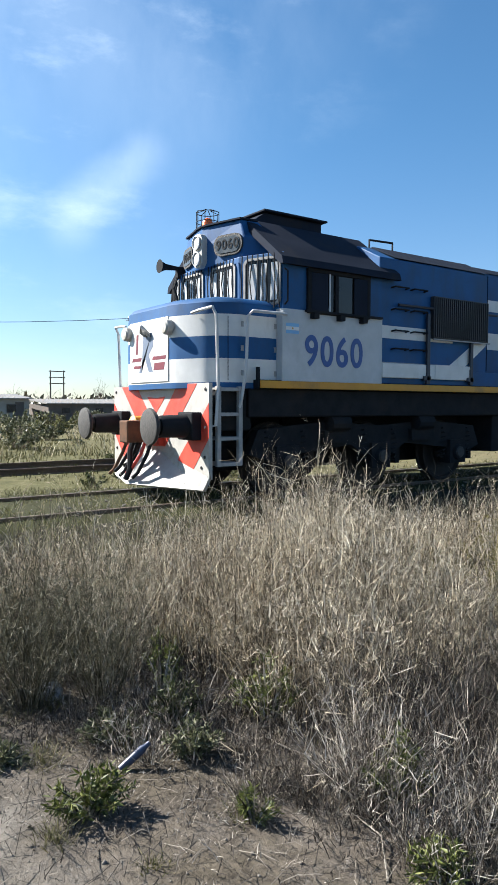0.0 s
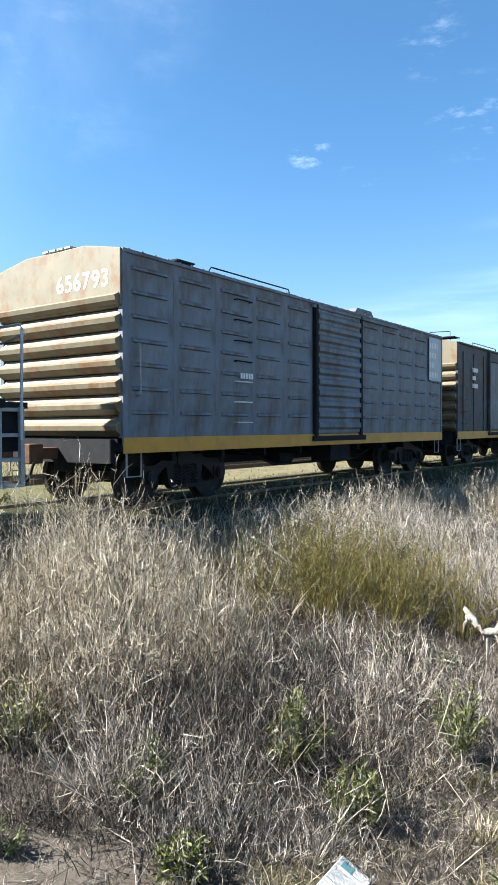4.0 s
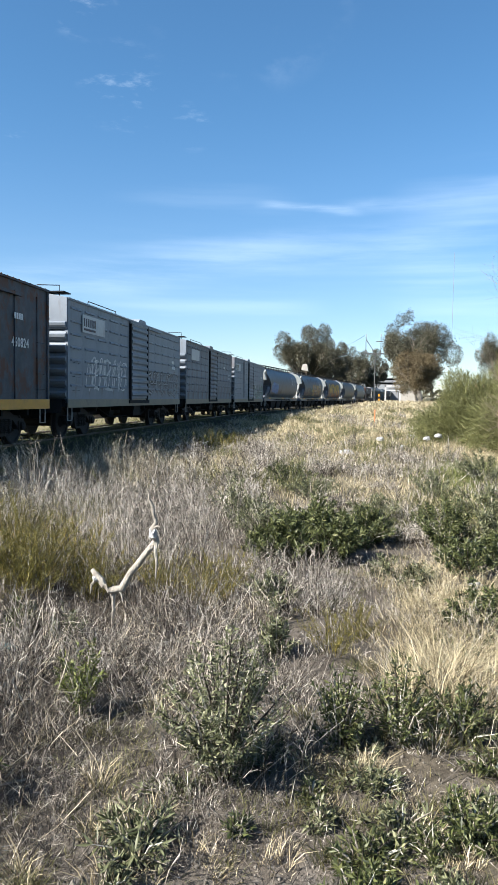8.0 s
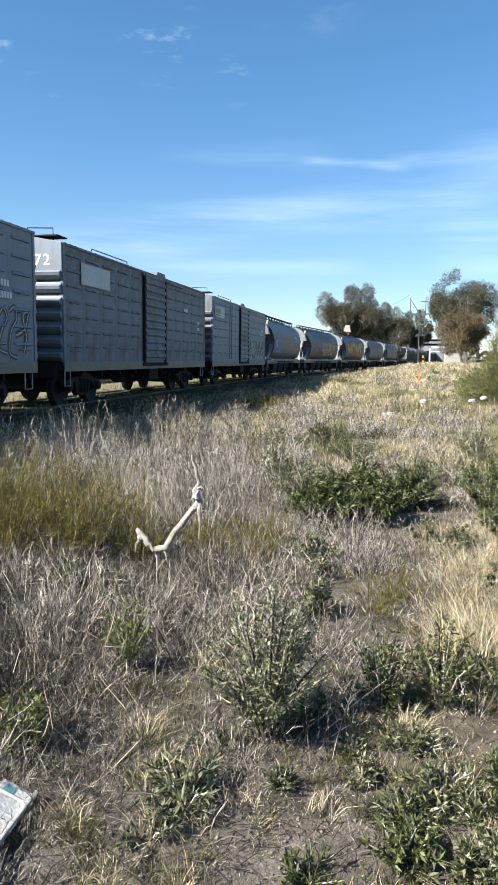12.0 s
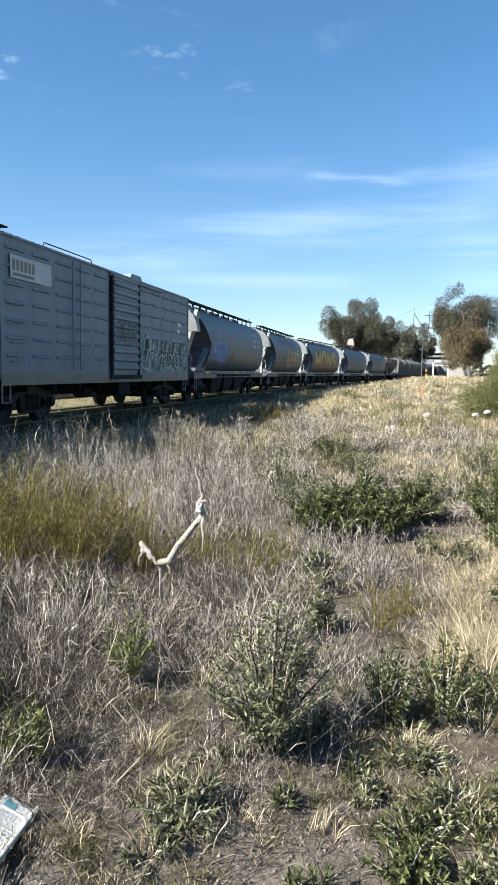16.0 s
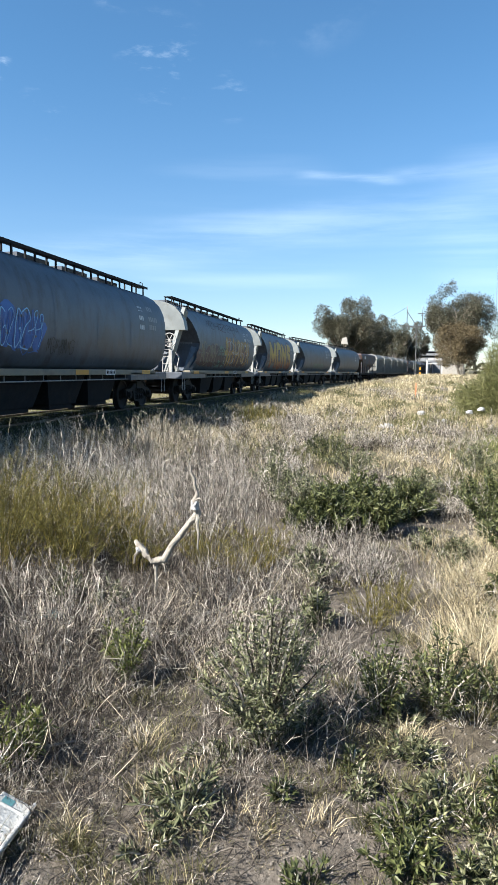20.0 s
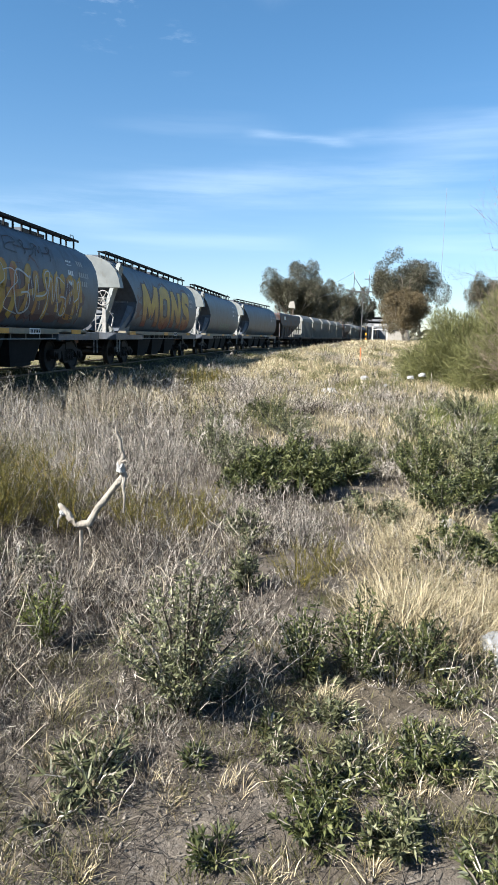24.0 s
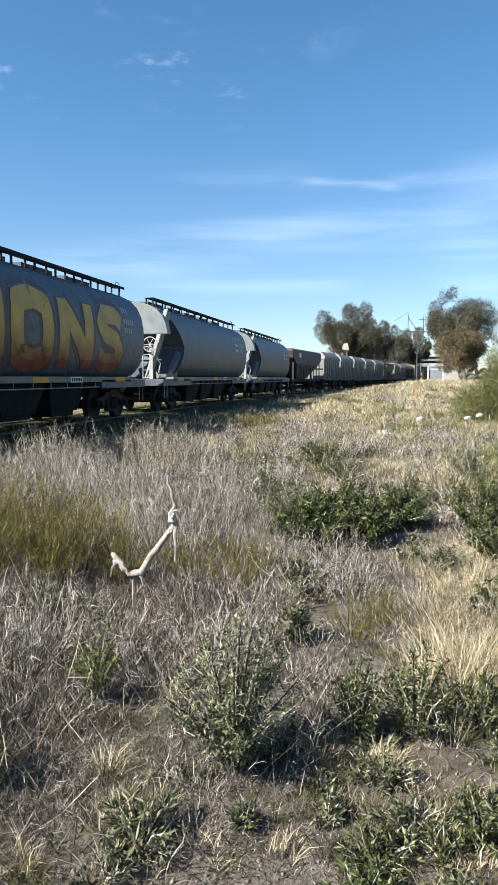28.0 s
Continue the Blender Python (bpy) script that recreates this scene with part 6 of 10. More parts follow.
def make_train():
    locomotive()
    w = box_wagon("pale grey box wagon with pressed steel sides and rust-stained end", 19.20, BOXGREY, "grey1", ENDCREAM, "656793", front_gear=False)
    part("white_patch", Solid().box(11.55, 12.45, -SIDE - 0.034, -SIDE - 0.026, 2.55, 3.75), PALE, w, "faded white painted patch")
    side_marks(w, 11.62, 3.45, 4, 0.15)
    side_marks(w, 2.82, 2.12, 1, 0.10)
    w = box_wagon("dark rusted box wagon with smooth sides and wide doors", 33.10, BOXBROWN, "brown", ENDCREAM, "", plain=True, length=12.4)
    lettering("numeral", "460824", 0.30, STENCIL, w, side_on(10.9, -SIDE - 0.006 + 0.03, 2.42), "faded white stencilled number", squeeze=0.85)
    side_marks(w, 1.3, 3.0, 3, 0.14)
    side_marks(w, 10.5, 2.95, 1, 0.14)
    w = box_wagon("grey box wagon with pressed sides, faded sign patch and silver scrawls", 46.70, BOXGREY2, "grey2", BOXGREY2, "", sill=SILLGREY)
    sign_board(w, 1.0, 2.85, 3.02, 3.52, False)
    graffiti(w, 5, 1.4, 5.0, 1.30, 2.35, None, G_PALE, 7, width=0.07, second=STENCIL)
    graffiti(w, 6, 7.75, 12.2, 1.18, 2.20, None, G_BLACK, 12, width=0.15)
    graffiti(w, 6, 7.75, 12.2, 1.18, 2.20, None, G_PALE, 12, lambda z: flat_y(z) - 0.003, width=0.035)
    side_marks(w, 11.1, 2.6, 2, 0.13)
    w = box_wagon("grey box wagon with pressed sides and a bare pale patch", 60.60, BOXGREY, "grey1", BOXGREY2, "403172", sill=SILLGREY)
    part("white_patch", Solid().box(0.95, 2.75, -SIDE - 0.034, -SIDE - 0.026, 3.0, 3.52), PALE, w, "bare pale painted patch")
    side_marks(w, 9.6, 2.9, 1, 0.12)
    side_marks(w, 11.4, 2.5, 2, 0.12)
    w = box_wagon("grey box wagon with pressed sides and green sprayed shapes", 74.47, BOXGREY2, "grey2", BOXGREY, "", sill=SILLGREY)
    sign_board(w, 0.35, 2.05, 3.02, 3.48, True)
    graffiti(w, 11, 7.7, 12.3, 1.14, 2.25, G_GREEN, G_BLACK, 9, width=0.11, blobs=7, second=G_PALE)
    graffiti(w, 12, 5.7, 7.2, 1.9, 2.55, None, G_BLACK, 7, lambda z: -SIDE - 0.09, width=0.03)
    part("side_ladder", Solid().rod((3.05, -SIDE - 0.06, 1.2), (3.05, -SIDE - 0.06, 3.75), 0.018, seg=6).rod((3.45, -SIDE - 0.06, 1.2), (3.45, -SIDE - 0.06, 3.75), 0.018, seg=6), BOXGREY2, w)
    side_marks(w, 11.2, 2.75, 2, 0.13)
    w = hopper_wagon("grey covered hopper wagon with a blue sprayed tag", 87.95, None, "694360")
    graffiti(w, 21, 2.9, 5.25, 1.62, 2.50, G_BLUE, NUMBER, 6, hopper_y, 0.06, blobs=4, second=SKYBLUE)
    graffiti(w, 22, 5.5, 6.9, 1.55, 1.95, None, G_BLACK, 7, hopper_y, 0.025)
    w = hopper_wagon("grey covered hopper wagon, lower half covered in dull yellow scrawls", 103.85, G_BROWN, "")
    graffiti(w, 31, 2.8, 5.6, 1.45, 2.4, G_BROWN, SILLGREY, 6, hopper_y, 0.06, blobs=4)
    graffiti(w, 32, 6.9, 12.4, 1.40, 2.75, G_BROWN, G_YELLOW, 9, hopper_y, 0.20, blobs=6)
    graffiti(w, 32, 6.9, 12.4, 1.42, 2.72, None, G_PALE, 9, lambda z: hopper_y(z) - 0.003, 0.035)
    graffiti(w, 34, 5.2, 7.2, 1.40, 2.3, G_GREEN, G_BLACK, 4, hopper_y, 0.07, blobs=3)
    graffiti(w, 33, 4.0, 10.5, 3.0, 3.4, None, BOXBROWN, 12, hopper_y, 0.035)
    w = hopper_wagon("grey covered hopper wagon with tall yellow sprayed letters", 119.70, None, "")
    rng = random.Random(41)
    back = None
    for k in range(7):
        s = Solid()
        blob(s, rng, 3.4 + 1.40 * k, 2.2, 0.95, 0.80, hopper_y, 0.002 + 0.0006 * k)
        q = part("graffiti" if back is None else "spray_patch", s, G_BROWN if k < 3 else HOPPER, back or w, "brown and purple sprayed ground" if back is None else "")
        back = back or q
    for k, c in enumerate("MONS"):
        x0 = (3.35, 5.95, 8.15, 10.30)[k]
        x1 = x0 + (2.50, 2.05, 2.05, 1.95)[k]
        sh_ = block_letter(c, x0, x1, 1.42, 3.14, 0.74, G_BROWN, back, "letter_outline", "dark brown outline of a letter", 0.010)
        block_letter(c, x0, x1, 1.46, 3.10, 0.50, FADE, sh_, "letter", "tall yellow letter fading to red below", 0.018)
    w = hopper_wagon("pale grey covered hopper wagon with worn sides", 135.60, None, "")
    graffiti(w, 51, 6.0, 10.0, 1.5, 1.9, None, G_GREEN, 10, hopper_y, 0.03)
    hopper_wagon("pale grey covered hopper wagon, last of its kind", 151.45, None, "")
    ballast_wagon(167.0)
    for k in range(5):
        ore_wagon(180.0 + 7.78 * k)
    ballast_wagon(219.2)
    for k in range(4):
        ore_wagon(231.8 + 7.78 * k, ORE if k < 2 else BOXBROWN)
    for k in range(3):
        box_wagon("dark box wagon at the tail of the train", 263.5 + 13.9 * k, BOXBROWN, "brown", SILLGREY, "", sill=SILLGREY, plain=True)


make_train()

# ---- lie of the land ----
BEND_AT, BEND_LONG, BEND_SLOPE = 50.0, 14.0, 0.13


def bend(x):
    """How far the track has swung towards -y at x."""
    u = np.clip(np.asarray(x, float) - BEND_AT, 0, None)
    return np.where(u < BEND_LONG, BEND_SLOPE * u * u / (2 * BEND_LONG), BEND_SLOPE * (u - BEND_LONG / 2))


def smooth(a, b, v):
    t = np.clip((np.asarray(v, float) - a) / (b - a), 0, 1)
    return t * t * (3 - 2 * t)


def ripple(x, y, k=1.0, seed=0.0):
    """A cheap smooth noise, about -1 to 1."""
    x, y = np.asarray(x, float) * k + seed * 3.7, np.asarray(y, float) * k - seed * 2.3
    return (np.sin(1.3 * x + 0.7 * np.sin(1.9 * y + seed)) * np.cos(1.1 * y + 0.8 * np.sin(1.7 * x)) + 0.5 * np.sin(2.9 * x - 1.7 * y + seed) * np.sin(2.3 * y + 1.1 * x) + 0.3 * np.sin(6.1 * x + 2 * np.sin(3 * y))) / 1.6


def ground_z(x, y):
    x, y = np.asarray(x, float), np.asarray(y, float)
    d1 = np.abs(y - (TRACK_Y - bend(x)))
    d2 = np.abs(y - (16.6 - bend(x)))
    z = 0.035 * ripple(x, y, 0.9) + 0.014 * ripple(x, y, 4.1, 2.0)
    z = z + (0.008 * ripple(x, y, 11.0, 3.0) + 0.0045 * ripple(x, y, 26.0, 7.0)) * (1 - smooth(3.5, 6.0, np.hypot(x - 1.2, y - 1.6)))
    z = z + 1.0 * smooth(22, 115, x) * smooth(2.6, 6.5, np.minimum(d1, d2) + 20 * smooth(30, 60, np.abs(y)))
    z = z + 0.12 * ripple(x, y, 0.16, 5.0) * smooth(14, 40, np.hypot(x, y))
    z = z * smooth(1.3, 2.6, d1) * smooth(1.2, 2.2, d2)
    z = np.maximum(z, 0.255 * (1 - smooth(1.3, 3.3, d1)))
    return np.maximum(z, 0.05 * (1 - smooth(1.4, 2.2, d2)))


def gz(x, y):
    return float(ground_z(x, y))


def np_mesh(name, verts, faces, material, smooth_=False):
    """A mesh from arrays: faces is a list of integer arrays, one row a face."""
    me = bpy.data.meshes.new(name)
    verts = np.asarray(verts, np.float32)
    me.vertices.add(len(verts))
    me.vertices.foreach_set("co", verts.ravel())
    loops_ = np.concatenate([f.ravel() for f in faces]).astype(np.int32)
    sizes = np.concatenate([np.full(len(f), f.shape[1]) for f in faces])
    me.loops.add(len(loops_))
    me.loops.foreach_set("vertex_index", loops_)
    me.polygons.add(len(sizes))
    me.polygons.foreach_set("loop_start", np.concatenate([[0], np.cumsum(sizes)[:-1]]).astype(np.int32))
    me.materials.append(material)
    me.update(calc_edges=True)
    if smooth_:
        me.shade_smooth()
    return me


def spread(a, b, fine, far, grow):
    """Coordinates with fine steps from a to b, growing outwards as far as far."""
    mid = list(np.arange(a, b, fine))
    right, step = [mid[-1]], fine
    while right[-1] < far:
        step *= grow
        right.append(right[-1] + step)
    left, step = [mid[0]], fine
    while left[-1] > -far:
        step *= grow
        left.append(left[-1] - step)
    return np.array(left[:0:-1] + mid + right[1:])


def ground_material():
    m = bpy.data.materials.new("dry_field_soil")
    m.use_nodes = True
    nt = m.node_tree
    N, K = nt.nodes.new, nt.links.new
    bs = nt.nodes["Principled BSDF"]
    tc = N("ShaderNodeTexCoord")

    def nz(scale, detail=8, rough=0.6):
        n = N("ShaderNodeTexNoise")
        n.inputs["Scale"].default_value, n.inputs["Detail"].default_value, n.inputs["Roughness"].default_value = scale, detail, rough
        K(tc.outputs["Object"], n.inputs["Vector"])
        return n.outputs["Fac"]

    def ramp(fac, *stops):
        r = N("ShaderNodeValToRGB")
        while len(r.color_ramp.elements) < len(stops):
            r.color_ramp.elements.new(0.5)
        for e, (p, c) in zip(r.color_ramp.elements, stops):
            e.position, e.color = p, (*c, 1)
        K(fac, r.inputs[0])
        return r.outputs[0]

    def mix(fac, a, b):
        x = N("ShaderNodeMixRGB")
        K(fac, x.inputs[0])
        K(a, x.inputs[1])
        K(b, x.inputs[2])
        return x.outputs[0]

    def band(fac, lo, hi):
        r = N("ShaderNodeMapRange")
        r.interpolation_type = "SMOOTHSTEP"
        r.inputs["From Min"].default_value, r.inputs["From Max"].default_value = lo, hi
        K(fac, r.inputs["Value"])
        return r.outputs[0]
    soil = ramp(nz(2.6), (0.3, (0.058, 0.048, 0.038)), (0.52, (0.103, 0.088, 0.072)), (0.72, (0.160, 0.140, 0.118)))
    crumbs = ramp(nz(85, 4), (0.35, (0.028, 0.024, 0.020)), (0.6, (0.160, 0.143, 0.125)))
    soil = mix(band(nz(22, 5), 0.52, 0.62), soil, crumbs)
    litter = ramp(nz(14, 8, 0.75), (0.35, (0.036, 0.030, 0.022)), (0.65, (0.130, 0.110, 0.082)))
    near = mix(band(nz(1.1, 6), 0.48, 0.62), soil, litter)
    turf = ramp(nz(3.5, 9, 0.7), (0.3, (0.0476, 0.0492, 0.0174)), (0.5, (0.0872, 0.0825, 0.0334)), (0.7, (0.1467, 0.1269, 0.0674)))
    sep = N("ShaderNodeSeparateXYZ")
    K(tc.outputs["Object"], sep.inputs[0])
    col = mix(band(sep.outputs[1], 9.0, 13.0), near, turf)
    straw = ramp(nz(1.7, 9, 0.7), (0.3, (0.072, 0.066, 0.030)), (0.55, (0.150, 0.130, 0.072)), (0.75, (0.215, 0.184, 0.108)))
    col = mix(band(sep.outputs[0], 7.0, 22.0), col, straw)
    # soil coloured darker along the near track, standing in for the train's shade
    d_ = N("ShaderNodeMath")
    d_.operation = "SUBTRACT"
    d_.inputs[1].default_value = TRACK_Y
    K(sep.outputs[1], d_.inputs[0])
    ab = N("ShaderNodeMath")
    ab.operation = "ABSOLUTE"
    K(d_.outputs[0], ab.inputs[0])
    track_shade = ramp(nz(6.0), (0.3, (0.013, 0.012, 0.008)), (0.7, (0.046, 0.042, 0.026)))
    col = mix(band(ab.outputs[0], 3.4, 2.2), col, track_shade)
    # pale trodden sand where nothing grows
    sand = ramp(nz(4.5), (0.34, (0.078, 0.070, 0.058)), (0.52, (0.150, 0.136, 0.116)), (0.68, (0.235, 0.216, 0.190)))
    edge = N("ShaderNodeMath")
    edge.operation = "MULTIPLY_ADD"
    edge.inputs[1].default_value = 1.1
    K(nz(1.3, 5), edge.inputs[0])
    K(sep.outputs[0], edge.inputs[2])
    bare = band(edge.outputs[0], 1.65, 0.85)
    stop = band(sep.outputs[1], 5.4, 4.5)
    both = N("ShaderNodeMath")
    both.operation = "MULTIPLY"
    K(bare, both.inputs[0])
    K(stop, both.inputs[1])
    col = mix(both.outputs[0], col, sand)
    K(col, bs.inputs["Base Color"])
    bs.inputs["Roughness"].default_value, bs.inputs["Specular IOR Level"].default_value = 0.95, 0.15
    bp = N("ShaderNodeBump")
    bp.inputs["Strength"].default_value, bp.inputs["Distance"].default_value = 0.6, 0.03
    ad = N("ShaderNodeMath")
    K(nz(38, 6, 0.7), ad.inputs[0])
    K(nz(9, 5), ad.inputs[1])
    K(ad.outputs[0], bp.inputs["Height"])
    K(bp.outputs[0], bs.inputs["Normal"])
    return m


def make_ground():
    xs, ys = spread(-4, 13, 0.11, 2600, 1.09), spread(-5, 9, 0.11, 2600, 1.09)
    fine = lambda v, a, b: np.unique(np.concatenate([v] + [v[:-1] + (v[1:] - v[:-1]) * f for f in (0.25, 0.5, 0.75)]).round(5)[[True] * len(v) + [bool(a < q < b) for q in list(v[:-1]) * 3]])
    xs, ys = fine(xs, 0.0, 4.0), fine(ys, -1.5, 4.6)
    gx, gy = np.meshgrid(xs, ys, indexing="ij")
    z = ground_z(gx, gy)
    nx, ny = gx.shape
    idx = np.arange(nx * ny).reshape(nx, ny)
    quads = np.stack([idx[:-1, :-1], idx[1:, :-1], idx[1:, 1:], idx[:-1, 1:]], -1).reshape(-1, 4)
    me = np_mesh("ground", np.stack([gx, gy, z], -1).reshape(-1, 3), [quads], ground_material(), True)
    tagged(new("ground", me), "dry pale soil with litter, turf beyond the tracks", "ground", kind="structure")


make_ground()
# toned down so the bed under the train looks as dark as shade
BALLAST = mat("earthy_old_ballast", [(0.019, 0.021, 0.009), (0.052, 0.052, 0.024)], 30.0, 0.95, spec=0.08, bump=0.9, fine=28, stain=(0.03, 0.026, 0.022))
SLEEPER = mat("old_sleeper_wood", [(0.06, 0.05, 0.042), (0.13, 0.115, 0.10)], 9.0, 0.85, bump=0.5, vary="object")
RAILSTEEL = mat("brown_rail_steel", [(0.075, 0.050, 0.036), (0.12, 0.085, 0.062)], 8.0, 0.6, metal=0.3)
STONE = mat("grey_ballast_stone", [(0.10, 0.092, 0.083), (0.22, 0.205, 0.185)], 9.0, 0.9, vary="island")


def make_track(yc, top, name, label, near):
    tr = thing(name, label, "railway track", kind="structure")
    xs = np.concatenate([np.arange(-160, 48, 4.0), np.arange(48, 68, 1.0), np.arange(68, 420, 6.0)])
    cy = yc - bend(xs)
    for sgn in (-1, 1):
        prof = [(-0.065, -0.15), (0.065, -0.15), (0.065, -0.135), (0.012, -0.12), (0.012, -0.035), (0.035, -0.03), (0.035, 0.0), (-0.035, 0.0), (-0.035, -0.03), (-0.012, -0.035), (-0.012, -0.12), (-0.065, -0.135)]
        rings = [[(float(x), float(c) + sgn * (GAUGE / 2 + 0.035) + py, top + pz) for py, pz in prof] for x, c in zip(xs, cy)]
        part("rail", Solid().loft(rings), RAILSTEEL, tr, "brown steel rail with a worn head")
        part("rail_head", Solid().loft([[(float(x), float(c) + sgn * (GAUGE / 2 + 0.035) + py, top + pz) for py, pz in ((-0.028, 0.0005), (0.028, 0.0005), (0.026, 0.004), (-0.026, 0.004))] for x, c in zip(xs, cy)]), RAILSTEEL, tr)
    if near:   # the sleepers of the near track lie buried
        return
    sl = Solid().box(-0.12, 0.12, -1.38, 1.38, -0.14, 0.0).mesh("sleeper", SLEEPER)
    for k in range(90):
        x = -14 + 0.68 * k
        part("sleeper", sl, SLEEPER, tr, at=pose(x, yc - float(bend(x)), top - 0.15, 0, 0, -7 * float(smooth(50, 64, x))))
    s = Solid()
    for k in range(330):
        x = 47.2 + 0.68 * k if k < 260 else -14.7 - 0.68 * (k - 260)
        c = yc - float(bend(x))
        s.box(x - 0.12, x + 0.12, c - 1.38, c + 1.38, top - 0.29, top - 0.15)
    tagged(part("sleeper_rows", s, SLEEPER, tr), kind="stuff")


def make_ballast():
    rng = np.random.default_rng(4)
    n = 3200
    x = rng.uniform(-9, 34, n)
    y = TRACK_Y + rng.normal(0, 1.15, n)
    keep = np.abs(y - TRACK_Y) < 2.3
    x, y = x[keep], y[keep]
    z = ground_z(x, y)
    n = len(x)
    r = rng.uniform(0.010, 0.030, n)
    base = np.array([(1, 0, 0), (-1, 0, 0), (0, 1, 0), (0, -1, 0), (0, 0, 1), (0, 0, -1)], float)
    v = base[None] * r[:, None, None] * rng.uniform(0.6, 1.25, (n, 6, 3))
    v += np.stack([x, y, z + 0.4 * r], -1)[:, None]
    f = np.array([(0, 2, 4), (2, 1, 4), (1, 3, 4), (3, 0, 4), (2, 0, 5), (1, 2, 5), (3, 1, 5), (0, 3, 5)])
    faces = (f[None] + 6 * np.arange(n)[:, None, None]).reshape(-1, 3)
    tagged(new("ballast", np_mesh("ballast", v.reshape(-1, 3), [faces], STONE)), "loose crushed stone along the rails", "ballast", kind="stuff")
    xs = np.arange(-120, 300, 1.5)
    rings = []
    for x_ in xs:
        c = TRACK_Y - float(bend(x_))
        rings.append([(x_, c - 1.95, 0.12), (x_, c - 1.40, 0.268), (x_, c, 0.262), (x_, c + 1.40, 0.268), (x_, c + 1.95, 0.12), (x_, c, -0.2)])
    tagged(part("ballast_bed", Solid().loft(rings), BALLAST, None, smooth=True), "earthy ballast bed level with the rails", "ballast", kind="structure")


make_track(TRACK_Y, RAIL_Z, "track", "railway track on dark ballast under the train", True)
make_track(16.6, 0.19, "second_track", "rusty second track half sunk in short grass", False)
make_ballast()

# ---- grass and weeds ----
STRAW = leaf_mat("dry_straw", (0.10, 0.076, 0.038), (0.55, 0.468, 0.297), 0.6, 0.34, (0.66, 0.60, 0.44), (0.30, 0.74, 0.90), 0.92)
PALESTALK = leaf_mat("pale_dry_stalks", (0.055, 0.042, 0.026), (0.56, 0.48, 0.345), 0.65, 0.30, (0.74, 0.68, 0.56), (0.38, 0.66, 0.88), 0.86)
GREYTWIG = leaf_mat("grey_dead_stems", (0.034, 0.026, 0.020), (0.46, 0.41, 0.345), 0.7, 0.20, (0.74, 0.69, 0.61), (0.40, 0.70, 0.88), 0.80)
DARKTWIG = leaf_mat("weathered_brown_stems", (0.020, 0.015, 0.011), (0.285, 0.243, 0.195), 0.75, 0.15, (0.60, 0.54, 0.46), (0.46, 0.74, 0.88), 0.58)
LITTER = leaf_mat("brown_plant_litter", (0.020, 0.015, 0.011), (0.24, 0.205, 0.165), 0.8, 0.1, (0.42, 0.37, 0.31), (0.44, 0.74, 0.92), 0.52)
# dead stems, coloured darker to make the shaded gaps between stalks
SHADE_THATCH = leaf_mat("shade_dark_brown_stems", (0.012, 0.009, 0.007), (0.088, 0.070, 0.051), 0.85, 0.05, (0.32, 0.27, 0.21))
OLIVE = leaf_mat("yellow_olive_stems", (0.0430, 0.0396, 0.0086), (0.235, 0.205, 0.042), 0.55, 0.45, (0.42, 0.29, 0.085), (0.24, 0.78, 0.90))
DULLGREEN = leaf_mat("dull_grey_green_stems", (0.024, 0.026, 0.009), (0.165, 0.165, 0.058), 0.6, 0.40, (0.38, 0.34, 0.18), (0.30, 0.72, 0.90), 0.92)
BROWNSCRUB = leaf_mat("brown_olive_stems", (0.024, 0.023, 0.013), (0.138, 0.128, 0.076), 0.65, 0.30, (0.42, 0.38, 0.29), (0.34, 0.74, 0.90), 0.9)
GREEN = leaf_mat("green_weed_leaves", (0.020, 0.028, 0.008), (0.120, 0.134, 0.046), 0.5, 0.38, (0.30, 0.29, 0.14), (0.28, 0.76, 0.90), 0.86)
FRESH = leaf_mat("fresh_green_leaves", (0.040, 0.055, 0.012), (0.175, 0.195, 0.048), 0.5, 0.4, (0.36, 0.35, 0.13), (0.24, 0.78, 0.90))
GREYGREEN = leaf_mat("grey_green_leaves", (0.030, 0.036, 0.015), (0.165, 0.172, 0.088), 0.5, 0.34, (0.36, 0.35, 0.22), (0.28, 0.74, 0.90), 0.92)
TURF = leaf_mat("short_turf_blades", (0.0516, 0.0550, 0.0155), (0.1333, 0.1247, 0.0447), 0.6, 0.35, (0.2494, 0.2107, 0.1032))


def blades(rng, x, y, h, w, lean, swing=0.25, curl=0.5, base=None, azimuth=None):
    """Arrays for curved tapering blades rooted at x, y."""
    n = len(x)
    a = rng.uniform(0, 2 * np.pi, n) if azimuth is None else azimuth
    lean = lean * rng.uniform(0.2, 1.5, n)
    f = rng.uniform(0, np.pi, n)
    side = np.stack([np.cos(f), np.sin(f), np.zeros(n)], -1)
    out = np.stack([np.cos(a), np.sin(a), np.zeros(n)], -1)
    root = np.stack([x, y, (ground_z(x, y) if base is None else base) - 0.01], -1)
    up = np.array([0, 0, 1.0])
    wob = swing * rng.normal(0, 0.25, (n, 1)) * side
    mid = root + (h * 0.55)[:, None] * up + (h * lean * 0.42)[:, None] * out + h[:, None] * 0.3 * wob
    tip = root + (h * (1 - 0.3 * np.abs(lean) * curl))[:, None] * up + (h * lean * (1 + 0.35 * curl))[:, None] * out + h[:, None] * wob
    hw = (w / 2)[:, None] * side
    return np.stack([root - hw, root + hw, mid - 0.75 * hw, mid + 0.75 * hw, tip], 1)


def blade_mesh(name, parts_, material):
    v = np.concatenate(parts_)
    k = 5 * np.arange(len(v))[:, None]
    return np_mesh(name, v.reshape(-1, 3), [k + np.array([[0, 1, 3, 2]]), k + np.array([[2, 3, 4]])], material)


